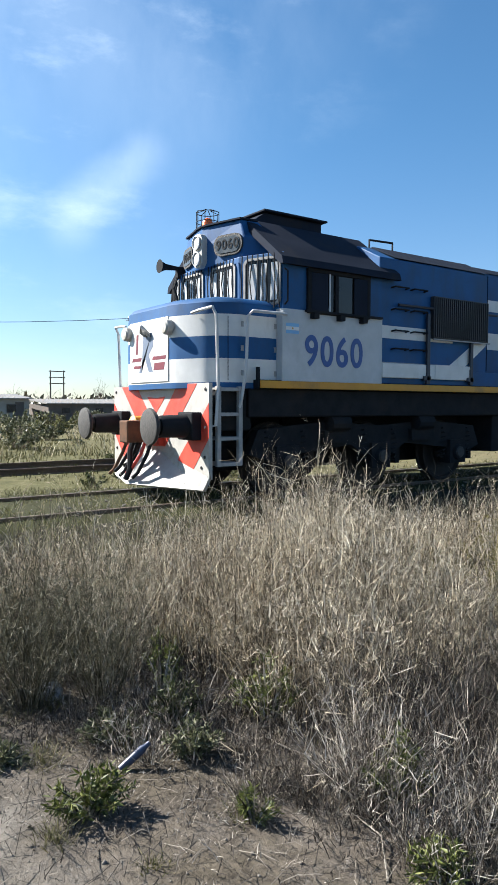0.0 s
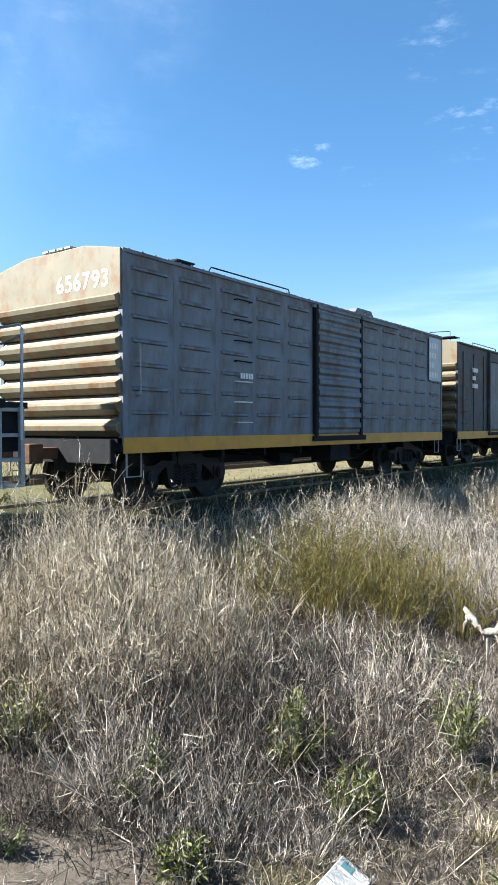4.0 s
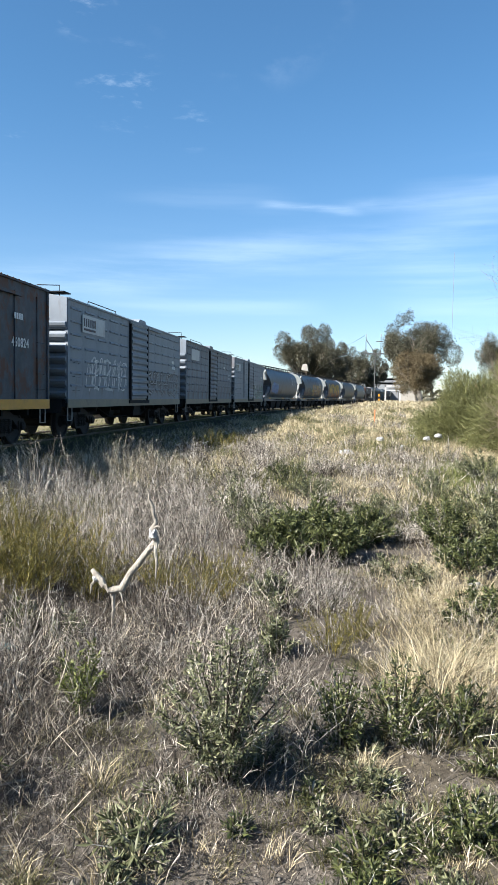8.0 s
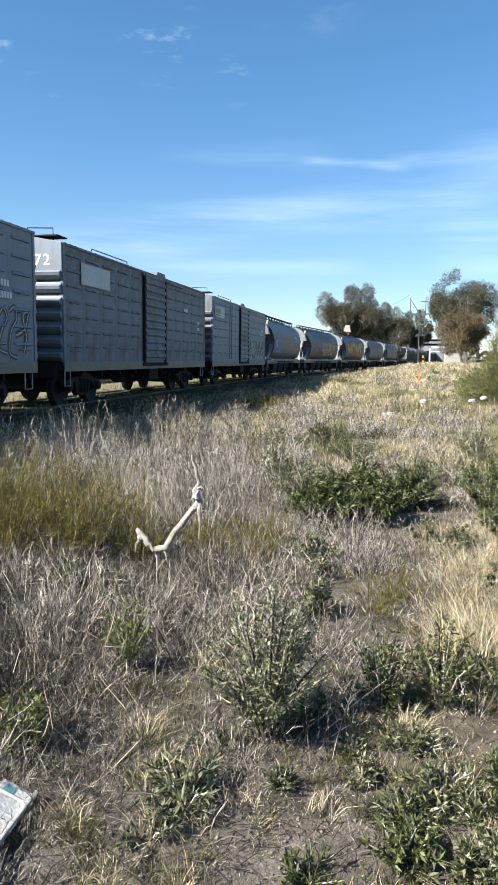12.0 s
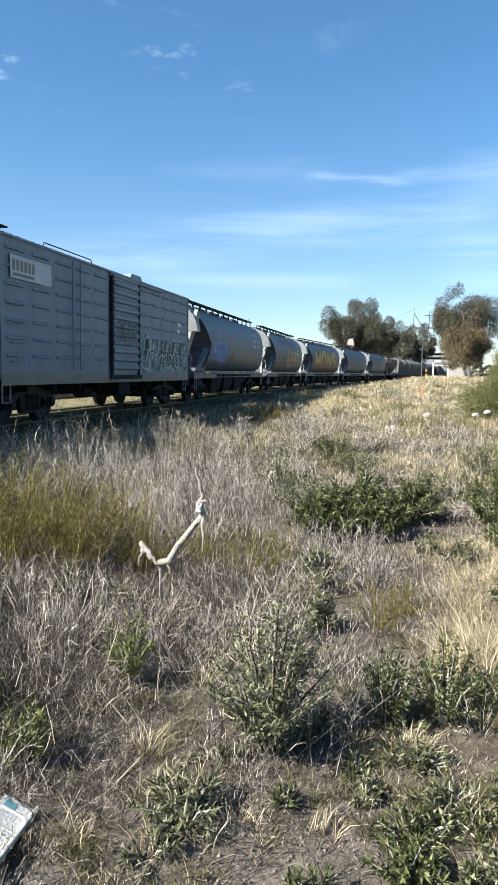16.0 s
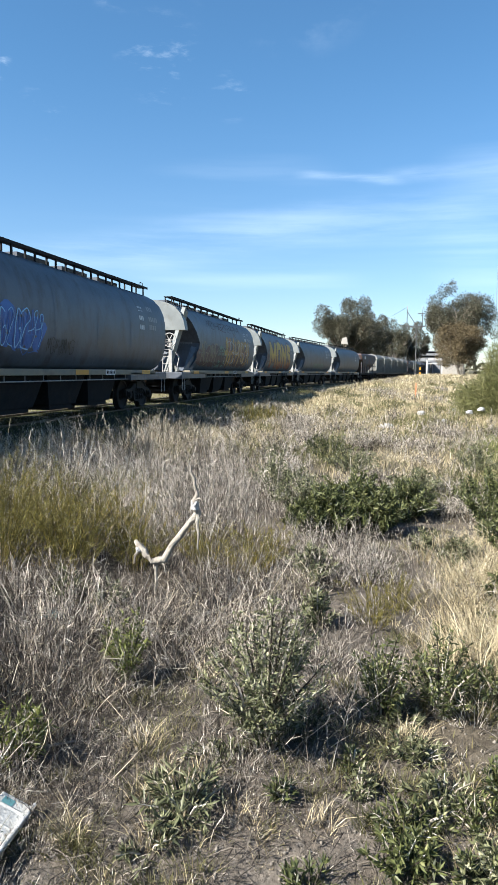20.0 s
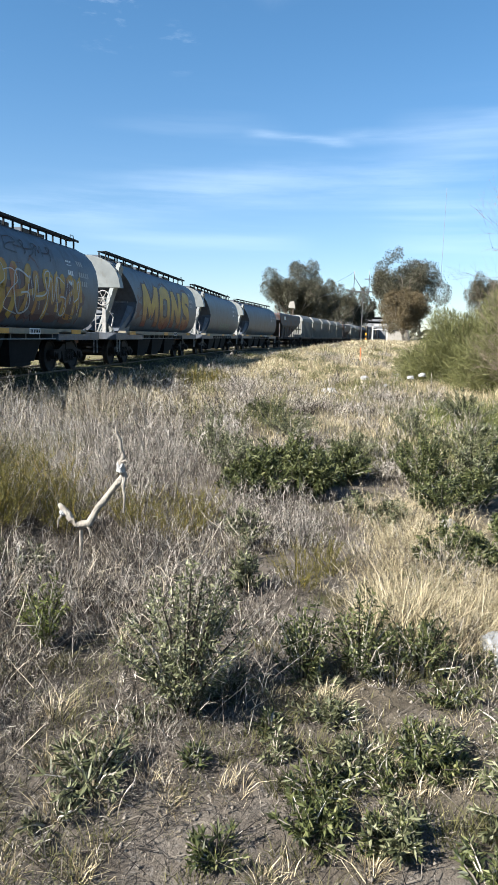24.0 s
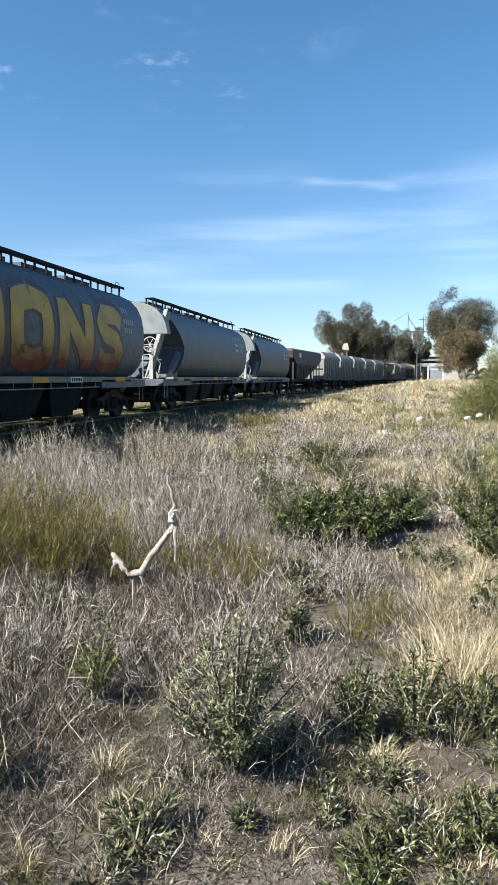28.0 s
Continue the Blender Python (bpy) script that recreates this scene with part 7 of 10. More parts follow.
def tufts(rng, cx, cy, rx, ry, count, per, h, w, lean, spread_=0.05, power=0.6):
    """Clumps of blades scattered over an ellipse, thinning towards its rim."""
    r, a = rng.uniform(0, 1, count) ** power, rng.uniform(0, 2 * np.pi, count)
    tx, ty = cx + rx * r * np.cos(a), cy + ry * r * np.sin(a)
    th = h * rng.uniform(0.55, 1.12, count) * (1.12 - 0.45 * r)
    x = np.repeat(tx, per) + rng.normal(0, spread_, count * per)
    y = np.repeat(ty, per) + rng.normal(0, spread_, count * per)
    hh = np.repeat(th, per) * rng.uniform(0.5, 1.1, count * per)
    az = np.arctan2(y - np.repeat(ty, per), x - np.repeat(tx, per)) + rng.normal(0, 0.6, count * per)
    return blades(rng, x, y, hh, w * rng.uniform(0.6, 1.4, count * per), lean, azimuth=az)


def heads(rng, b, share, size):
    """Feathery seed heads on some blades: short bristles round the tip."""
    pick = b[rng.uniform(0, 1, len(b)) < share]
    tip, d = pick[:, 4], pick[:, 4] - (pick[:, 2] + pick[:, 3]) / 2
    d /= np.linalg.norm(d, axis=1, keepdims=True) + 1e-9
    per = 7
    t = rng.uniform(-0.12, 0.02, (len(tip), per, 1)) * size / 0.05
    root = tip[:, None] + d[:, None] * t
    dirs = d[:, None] * 0.8 + rng.normal(0, 0.55, (len(tip), per, 3))
    ln = size * rng.uniform(0.5, 1.2, (len(tip), per, 1))
    side = np.cross(dirs, rng.normal(0, 1, dirs.shape))
    side /= np.linalg.norm(side, axis=2, keepdims=True) + 1e-9
    hw = 0.0016 * side
    end = root + dirs * ln
    mid = root + dirs * ln * 0.5
    return np.stack([root - hw, root + hw, mid - hw, mid + hw, end], 2).reshape(-1, 5, 3)


def stalks(rng, x, y, h, w, lean, twigs=7, wander=0.065, twig_len=0.20, rise=1.3, azimuth=None, tilts=None):
    """Wavering dry stalks that carry side twigs: arrays in the blade layout, stalk by stalk."""
    n = len(x)
    a = rng.uniform(0, 2 * np.pi, n) if azimuth is None else azimuth
    tilt = lean * rng.uniform(0.1, 1.4, n) if tilts is None else tilts
    d = np.stack([np.cos(a) * tilt, np.sin(a) * tilt, np.ones(n)], -1)
    d /= np.linalg.norm(d, axis=1, keepdims=True)
    p = [np.stack([x, y, ground_z(x, y) - 0.01], -1)]
    segs = 4
    for k in range(segs):
        d = d + rng.normal(0, wander, (n, 3)) + np.stack([np.cos(a), np.sin(a), np.zeros(n)], -1) * (0.10 * tilt)[:, None]
        d[:, 2] = np.abs(d[:, 2])
        d /= np.linalg.norm(d, axis=1, keepdims=True)
        p.append(p[-1] + d * (h / segs)[:, None])
    f = rng.uniform(0, np.pi, n)
    side = np.stack([np.cos(f), np.sin(f), 0.1 * np.ones(n)], -1)
    out = []
    ww = [1.0, 0.92, 0.8, 0.62, 0.3]
    for k in range(0, segs, 2):
        s0, s1, s2 = (side * (w / 2 * ww[k + j])[:, None] for j in range(3))
        out.append(np.stack([p[k] - s0, p[k] + s0, p[k + 1] - s1, p[k + 1] + s1, p[k + 2]], 1))
        if k + 2 < segs:   # the taper between the two halves is filled by an overlapping piece
            out.append(np.stack([p[k + 1] - s1, p[k + 1] + s1, p[k + 2] - s2, p[k + 2] + s2, p[k + 3]], 1))
    P = np.stack(p, 1)
    m = n * twigs
    i = np.repeat(np.arange(n), twigs)
    t = rng.uniform(0.30, 0.98, m) * segs
    k = np.minimum(t.astype(int), segs - 1)
    fr = (t - k)[:, None]
    root = P[i, k] * (1 - fr) + P[i, k + 1] * fr
    dirs = rng.normal(0, 0.8, (m, 3)) + np.array([0, 0, rise])
    dirs /= np.linalg.norm(dirs, axis=1, keepdims=True)
    ln = (h[i] * twig_len * rng.uniform(0.3, 1.2, m))[:, None]
    sd = np.cross(dirs, rng.normal(0, 1, (m, 3)))
    sd /= np.linalg.norm(sd, axis=1, keepdims=True) + 1e-9
    hw = sd * (w[i] * 0.30)[:, None]
    mid = root + dirs * ln * 0.55 + rng.normal(0, 0.06, (m, 3)) * ln
    end = root + dirs * ln + rng.normal(0, 0.14, (m, 3)) * ln
    out.append(np.stack([root - hw, root + hw, mid - 0.8 * hw, mid + 0.8 * hw, end], 1))
    return np.concatenate(out)


def stand(rng, cx, cy, rx, ry, n, h, w, lean, power=0.6, clump=0.0, **more):
    """Stalks scattered over an ellipse; if asked in tussocks that fan out, with gaps between them."""
    w = w * 0.88
    c = max(1, int(n / 30)) if clump else n
    r, a = rng.uniform(0, 1, c) ** power, rng.uniform(0, 2 * np.pi, c)
    tx, ty, th = cx + rx * r * np.cos(a), cy + ry * r * np.sin(a), h * rng.uniform(0.5, 1.12, c) * (1.1 - 0.4 * r)
    if not clump:
        return clear_of_things(stalks(rng, tx, ty, th * rng.uniform(0.5, 1.12, n), w * rng.uniform(0.55, 1.4, n), lean, **more))
    k = rng.integers(0, c, n)
    wide = clump * rng.uniform(0.6, 1.5, c)[k]
    dx, dy = rng.normal(0, 1, n), rng.normal(0, 1, n)
    off = np.hypot(dx, dy)
    hh = th[k] * rng.uniform(0.45, 1.12, n) * (1.08 - 0.14 * np.minimum(off, 3))
    tilts = lean * (0.15 + 0.55 * off) * rng.uniform(0.4, 1.3, n)
    return clear_of_things(stalks(rng, tx[k] + wide * dx, ty[k] + wide * dy, hh, w * rng.uniform(0.55, 1.4, n), lean, azimuth=np.arctan2(dy, dx) + rng.normal(0, 0.5, n), tilts=tilts, **more))


def dome(rng, cx, cy, r, h, n, w, twigs=26, twig_len=0.115, rise=1.0):
    """A rounded shrub of fine stems that fan out from one root."""
    n = int(n * 0.56)
    a, u = rng.uniform(0, 2 * np.pi, n), rng.uniform(0, 1, n) ** 0.6
    tilts = u * r / h * 1.15
    x, y = cx + 0.22 * r * u * np.cos(a) + rng.normal(0, 0.03, n), cy + 0.22 * r * u * np.sin(a) + rng.normal(0, 0.03, n)
    ln = h * np.sqrt(1 + (0.7 * tilts) ** 2) * (1.0 - 0.25 * u ** 2) * rng.uniform(0.45, 1.15, n)
    return clear_of_things(stalks(rng, x, y, ln, w * rng.uniform(0.6, 1.4, n), 1.0, twigs=twigs, wander=0.10, twig_len=twig_len, rise=rise, azimuth=a, tilts=tilts))


def clear_of_things(v):
    """Drops blades that stand between the rails or at the camera's feet."""
    x, y = v[:, 0, 0], v[:, 0, 1]
    d = np.abs(y - (TRACK_Y - bend(x)))
    return v[(d > 1.9) & (np.hypot(x, y) > 0.9)]


def make_grass():
    rng = np.random.default_rng(11)
    T = lambda *a, **k: clear_of_things(tufts(rng, *a, **k))
    # tall pale stalks in front of the track
    A = lambda *a, **k: stand(rng, *a, **k)
    tall = [A(3.05, 3.75, 1.05, 1.25, 3600, 1.12, 0.0052, 0.26, clump=0.07, wander=0.08), A(3.9, 4.7, 1.2, 0.9, 1700, 1.02, 0.0056, 0.30, clump=0.08), A(2.75, 2.95, 0.75, 0.65, 1500, 0.86, 0.0046, 0.36, clump=0.06, wander=0.09),
            A(5.1, 5.1, 1.4, 0.8, 800, 0.74, 0.006, 0.4, clump=0.07), A(2.3, 5.0, 1.0, 0.6, 1000, 1.02, 0.0052, 0.30, clump=0.07), A(1.4, 5.0, 0.7, 0.45, 560, 0.92, 0.0052, 0.35, clump=0.07), A(3.4, 4.6, 0.9, 0.6, 700, 1.16, 0.0052, 0.26, clump=0.07), A(6.6, 4.6, 1.2, 0.7, 800, 0.92, 0.006, 0.35, clump=0.08), A(9.0, 4.6, 1.5, 0.8, 900, 0.92, 0.0066, 0.35, clump=0.09), A(11.8, 4.0, 1.6, 1.0, 800, 0.85, 0.008, 0.35, clump=0.1), A(2.0, 4.2, 0.6, 0.7, 420, 0.62, 0.0046, 0.45, clump=0.06)]
    tall += [heads(rng, t, 0.11, 0.035) for t in tall]
    tagged(new("tall_dry_weeds", blade_mesh("tall_dry_weeds", tall, PALESTALK)), "tall pale dry weed stalks with feathery heads beside the track", "weeds", kind="stuff")
    low = [T(3.2, 3.9, 1.2, 1.2, 230, 14, 0.50, 0.005, 0.45), T(4.4, 4.9, 1.3, 0.8, 110, 14, 0.5, 0.006, 0.4), T(3.3, 4.3, 0.5, 0.3, 30, 40, 0.75, 0.004, 0.3)]
    tagged(new("dry_undergrowth", blade_mesh("dry_undergrowth", low, STRAW)), "straw-coloured grass between tall dry weeds", "grass", kind="stuff")
    # thatch of broken stems, coloured dark for the shade at the weeds' feet
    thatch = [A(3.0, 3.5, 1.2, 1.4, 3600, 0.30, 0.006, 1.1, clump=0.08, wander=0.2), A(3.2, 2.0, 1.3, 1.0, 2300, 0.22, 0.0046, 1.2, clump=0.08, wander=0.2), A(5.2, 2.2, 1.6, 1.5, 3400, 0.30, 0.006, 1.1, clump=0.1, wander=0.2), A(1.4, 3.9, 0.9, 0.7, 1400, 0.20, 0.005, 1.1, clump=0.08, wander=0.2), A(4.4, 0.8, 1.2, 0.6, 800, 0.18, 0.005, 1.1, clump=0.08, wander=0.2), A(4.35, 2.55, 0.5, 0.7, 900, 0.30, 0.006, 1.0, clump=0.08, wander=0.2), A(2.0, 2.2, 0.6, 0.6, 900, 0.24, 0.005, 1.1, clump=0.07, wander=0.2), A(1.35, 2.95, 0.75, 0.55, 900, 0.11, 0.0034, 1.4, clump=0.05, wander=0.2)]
    tagged(new("shade_thatch", blade_mesh("shade_thatch", thatch, SHADE_THATCH)), "brown broken stems darkened like the shade under dry weeds", "weeds", kind="stuff")
    mid = [T(8.4, 4.2, 2.6, 1.6, 190, 18, 0.42, 0.005, 0.5), T(13.5, 3.6, 4.5, 2.4, 260, 18, 0.40, 0.008, 0.5),
           T(4.6, -0.75, 1.0, 0.5, 110, 20, 0.26, 0.0036, 1.1), T(3.85, -0.62, 0.45, 0.36, 60, 18, 0.28, 0.0034, 1.1), T(3.75, -1.05, 0.5, 0.35, 60, 18, 0.28, 0.0034, 1.1), T(5.6, -0.85, 0.9, 0.5, 90, 18, 0.24, 0.0040, 1.1), A(4.5, -0.75, 1.0, 0.5, 620, 0.36, 0.0036, 0.75, clump=0.09, wander=0.11), A(3.85, -0.75, 0.5, 0.4, 320, 0.36, 0.0034, 0.75, clump=0.08, wander=0.11), A(5.7, -0.8, 0.9, 0.5, 360, 0.34, 0.0042, 0.7, clump=0.09, wander=0.11), T(10.5, -0.6, 3.0, 1.5, 190, 20, 0.24, 0.007, 0.7), T(3.5, -1.5, 0.7, 0.6, 120, 22, 0.25, 0.0042, 0.7), T(3.6, -0.55, 0.5, 0.3, 50, 24, 0.36, 0.0042, 0.6),
           T(10.0, 6.2, 7.0, 0.75, 150, 18, 0.36, 0.006, 0.45), T(1.2, 6.4, 2.2, 0.55, 90, 16, 0.30, 0.005, 0.4)]
    tagged(new("dry_grass", blade_mesh("dry_grass", mid, STRAW)), "pale straw-coloured grass in loose tufts", "grass", kind="stuff")
    # field to the right, coarser with distance
    far = []
    for k, (x0, x1, n, h, w) in enumerate(((9, 20, 1300, 0.22, 0.007), (18, 30, 1500, 0.27, 0.012), (28, 46, 1700, 0.30, 0.020), (46, 80, 1700, 0.36, 0.036), (80, 150, 1500, 0.45, 0.07))):
        tx = rng.uniform(x0, x1, n)
        edge = TRACK_Y - bend(tx) - 2.6
        ty = edge - rng.uniform(0, 1, n) ** 1.3 * (edge + 0.32 * tx + 3)
        keep = ripple(tx, ty, 0.55, 3.0) > -0.25
        tx, ty = tx[keep], ty[keep]
        per = 15
        x, y = np.repeat(tx, per) + rng.normal(0, 0.12 + w, len(tx) * per), np.repeat(ty, per) + rng.normal(0, 0.12 + w, len(tx) * per)
        hh = h * np.repeat(rng.uniform(0.4, 1.25, len(tx)), per) * rng.uniform(0.5, 1.1, len(x))
        far.append(blades(rng, x, y, hh, w * rng.uniform(0.5, 1.3, len(x)), 0.7))
    tagged(new("field_grass", blade_mesh("field_grass", far, STRAW)), "rough pale grass field running along the track", "grass", kind="stuff")
    # rounded clumps of grey and green weeds over the field
    grey, green = [], []
    for k in range(250):
        x = 8 + 70 * rng.uniform(0, 1) ** 1.7
        e = TRACK_Y - float(bend(x)) - 2.7
        y = e - rng.uniform(0, 1) ** 1.2 * (e + 0.26 * x + 1)
        r, h = rng.uniform(0.3, 0.8) * (1 + x / 60), rng.uniform(0.3, 0.62)
        (grey if k % 5 < 3 else green).append(stand(rng, x, y, r, r * 0.8, int(80 - 0.5 * x), h, 0.0045 + 0.00048 * x, 0.7, twigs=9, twig_len=0.3, rise=1.2))
    tagged(new("field_weeds", blade_mesh("field_weeds", grey, GREYTWIG)), "clumps of grey dead weeds over the dry field", "weeds", kind="stuff")
    tagged(new("field_scrub", blade_mesh("field_scrub", green, DULLGREEN)), "clumps of grey-green scrub over the dry field", "shrub", kind="stuff")
    # grey dead weeds
    W = dict(twigs=8, twig_len=0.26, rise=1.2)
    near = [A(2.65, 2.25, 0.60, 0.55, 1250, 0.66, 0.0044, 0.6, clump=0.06, wander=0.14), A(2.55, 1.55, 0.6, 0.5, 430, 0.46, 0.0038, 0.8, clump=0.06), A(2.0, 2.3, 0.45, 0.4, 380, 0.38, 0.0038, 0.9, clump=0.06), A(3.1, 1.6, 0.6, 0.5, 480, 0.46, 0.0038, 0.8, clump=0.06, **W), A(2.9, 2.9, 0.6, 0.5, 700, 0.5, 0.0042, 0.6, clump=0.06, **W), A(2.3, 1.15, 0.45, 0.3, 190, 0.30, 0.0034, 1.0, clump=0.05, **W)]
    tagged(new("brown_weeds", blade_mesh("brown_weeds", near, DARKTWIG)), "tangled weathered brown weed stems", "weeds", kind="stuff")
    dead = [A(3.5, 1.95, 0.95, 0.70, 1250, 0.52, 0.0044, 0.75, clump=0.06, **W), A(4.3, 0.95, 0.9, 0.45, 900, 0.44, 0.0044, 0.8, clump=0.06, **W),
            A(6.3, 1.9, 1.3, 0.9, 1500, 0.72, 0.0048, 0.45, clump=0.08, **W), A(6.4, 3.5, 1.4, 1.0, 1300, 0.86, 0.0050, 0.4, clump=0.08, **W), A(1.75, 3.1, 0.5, 0.4, 300, 0.36, 0.0042, 0.9, clump=0.05), A(9.0, 2.2, 1.8, 1.2, 1100, 0.70, 0.0062, 0.42, clump=0.1, **W), A(8.0, 3.7, 2.0, 1.2, 1400, 0.86, 0.0058, 0.4, clump=0.1, **W), A(1.75, 4.9, 0.7, 0.7, 300, 0.5, 0.0044, 0.5, clump=0.06), A(1.95, 1.55, 0.35, 0.35, 260, 0.42, 0.0036, 0.8, clump=0.05),
            A(3.5, 1.15, 0.6, 0.35, 480, 0.40, 0.0040, 0.9, clump=0.06, **W), A(5.6, 0.45, 0.8, 0.5, 620, 0.46, 0.0046, 0.7, clump=0.07, **W), A(4.9, 0.3, 0.9, 0.5, 520, 0.34, 0.0040, 0.8, clump=0.06, **W), A(3.7, 0.25, 0.7, 0.4, 420, 0.30, 0.0038, 0.9, clump=0.06, **W), A(5.4, -0.35, 0.9, 0.5, 420, 0.32, 0.0042, 0.8, clump=0.07, **W), A(7.6, 0.6, 0.9, 0.7, 420, 0.5, 0.005, 0.6, clump=0.08, **W), A(4.2, -0.6, 0.8, 0.4, 300, 0.36, 0.0038, 0.7, clump=0.06, **W), A(3.0, -0.85, 0.5, 0.3, 240, 0.26, 0.0034, 0.9, clump=0.05), A(2.3, 0.55, 0.3, 0.25, 130, 0.16, 0.003, 1.2, clump=0.04), A(6.6, -0.9, 1.0, 0.7, 360, 0.28, 0.0044, 0.9, clump=0.07), A(16, 1.5, 4.0, 2.6, 700, 0.45, 0.010, 0.5, clump=0.16), A(3.3, -0.45, 0.45, 0.25, 170, 0.26, 0.0036, 0.9, clump=0.05), A(4.5, 6.2, 3.5, 0.5, 520, 0.5, 0.0056, 0.5, clump=0.08), A(2.75, 0.42, 0.40, 0.34, 130, 0.62, 0.0042, 0.75), A(0.6, 6.1, 0.7, 0.4, 200, 0.5, 0.005, 0.6, clump=0.06), A(0.50, 5.55, 0.28, 0.22, 190, 0.44, 0.0044, 0.6, clump=0.05), A(2.1, 2.1, 0.45, 0.45, 520, 0.56, 0.0040, 0.7, clump=0.05, **W), A(2.6, 2.65, 0.4, 0.4, 420, 0.66, 0.0042, 0.55, clump=0.05, **W)]
    tagged(new("dead_weeds", blade_mesh("dead_weeds", dead, GREYTWIG)), "tangled grey dead weed stems", "weeds", kind="stuff")
    lying = dict(twigs=5, twig_len=0.30, rise=0.2, wander=0.22)
    mats = [A(2.15, 1.0, 0.55, 0.55, 620, 0.20, 0.0028, 2.6, clump=0.08, **lying), A(2.55, 0.55, 0.4, 0.5, 420, 0.18, 0.0028, 2.6, clump=0.08, **lying), A(1.55, 2.45, 0.6, 0.5, 520, 0.17, 0.0028, 2.6, clump=0.08, **lying), A(2.7, 1.3, 0.5, 0.4, 520, 0.24, 0.0030, 2.2, clump=0.08, **lying), A(0.95, 3.2, 0.6, 0.5, 380, 0.12, 0.0026, 2.6, clump=0.07, **lying), A(2.35, -0.15, 0.4, 0.4, 240, 0.16, 0.0028, 2.4, clump=0.08, **lying), A(1.75, 1.05, 0.22, 0.3, 220, 0.16, 0.0028, 0.9, clump=0.05)]
    tagged(new("lying_stems", blade_mesh("lying_stems", mats, GREYTWIG)), "mats of broken grey stems lying on the soil", "weeds", kind="stuff")
    arch = dict(twigs=4, twig_len=0.34, rise=0.7, wander=0.15)
    stems = [A(2.4, 1.5, 0.7, 0.6, 90, 0.62, 0.0036, 1.1, **arch), A(3.2, 1.5, 0.9, 0.7, 130, 0.62, 0.0038, 1.0, **arch), A(2.3, 2.5, 0.7, 0.6, 110, 0.66, 0.0036, 1.0, **arch), A(4.0, 0.9, 0.9, 0.6, 110, 0.62, 0.0040, 0.9, **arch), A(2.85, 0.30, 0.28, 0.25, 26, 0.55, 0.0036, 1.1, **arch), A(3.4, 3.2, 0.9, 0.9, 110, 0.95, 0.0038, 0.7, **arch), A(3.4, -0.5, 0.5, 0.4, 40, 0.42, 0.0044, 1.0, **arch), A(7.0, 4.3, 2.6, 0.9, 120, 1.05, 0.0060, 0.6, **arch)]
    tagged(new("arching_stems", blade_mesh("arching_stems", stems, PALESTALK)), "long pale arching dead stems over the weeds", "weeds", kind="stuff")
    # yellow-green broom-like shrubs and dull green scrub: fine stems crowded with twigs
    fine = dict(twigs=18, twig_len=0.24, rise=1.5, wander=0.09)
    D = lambda *a, **k: dome(rng, *a, **k)
    broom = [D(4.72, 2.28, 0.42, 0.62, 200, 0.0046), D(4.62, 2.78, 0.46, 0.76, 240, 0.0046), D(5.15, 2.42, 0.46, 0.84, 240, 0.0046), D(5.12, 3.05, 0.48, 0.92, 250, 0.0046), D(4.52, 3.32, 0.40, 0.74, 190, 0.0046), D(5.58, 2.85, 0.40, 0.74, 190, 0.0048), D(5.72, 3.45, 0.42, 0.80, 190, 0.0048), D(4.98, 1.82, 0.32, 0.50, 140, 0.0046), D(5.4, 2.1, 0.34, 0.66, 150, 0.0046),
             D(4.0, 3.75, 0.36, 0.62, 190, 0.0042), D(5.15, 1.32, 0.30, 0.46, 170, 0.0040), D(5.38, 0.92, 0.30, 0.44, 170, 0.0040), D(5.0, 0.98, 0.26, 0.36, 130, 0.0040), D(4.2, 0.02, 0.25, 0.34, 110, 0.0036), D(4.5, -0.15, 0.22, 0.28, 90, 0.0036), A(11.5, 5.3, 1.2, 0.5, 300, 0.6, 0.007, 0.5, clump=0.12, **fine), A(21, 4.2, 2.5, 0.9, 300, 0.65, 0.014, 0.5, clump=0.2, **fine)]
    broom += [heads(rng, t, 0.05, 0.016) for t in broom]
    tagged(new("broom_shrub", blade_mesh("broom_shrub", broom, OLIVE)), "fine-stemmed yellow-green broom shrubs", "shrub", kind="stuff")
    scrub = [D(1.10, 3.80, 0.36, 0.74, 240, 0.0040), D(1.46, 3.70, 0.34, 0.74, 240, 0.0040), D(1.62, 4.15, 0.36, 0.82, 240, 0.0040), D(0.88, 4.02, 0.30, 0.62, 190, 0.0038), D(1.22, 4.30, 0.36, 0.80, 220, 0.0040), D(0.86, 4.40, 0.32, 0.66, 170, 0.0040), D(0.78, 3.55, 0.22, 0.32, 110, 0.0034), D(1.95, 4.6, 0.32, 0.62, 150, 0.0038), D(0.9, 4.75, 0.36, 0.42, 150, 0.0040), D(1.35, 5.0, 0.4, 0.42, 150, 0.0042)]
    scrub += [heads(rng, t, 0.04, 0.014) for t in scrub]
    tagged(new("half_dry_scrub", blade_mesh("half_dry_scrub", scrub, BROWNSCRUB)), "half-dry brown and olive fine-stemmed scrub", "shrub", kind="stuff")
    scrub = [D(7.2, 3.3, 0.45, 0.5, 170, 0.005), D(7.9, 3.0, 0.4, 0.45, 150, 0.005), D(6.4, 4.3, 0.4, 0.55, 170, 0.005), A(12, 1.6, 1.8, 1.1, 360, 0.45, 0.008, 0.5, clump=0.14, **fine), A(20, -1.5, 2.5, 1.5, 330, 0.5, 0.014, 0.5, clump=0.2, **fine)]
    scrub += [heads(rng, t, 0.04, 0.014) for t in scrub]
    tagged(new("green_scrub", blade_mesh("green_scrub", scrub, DULLGREEN)), "dull grey-green fine-stemmed scrub", "shrub", kind="stuff")
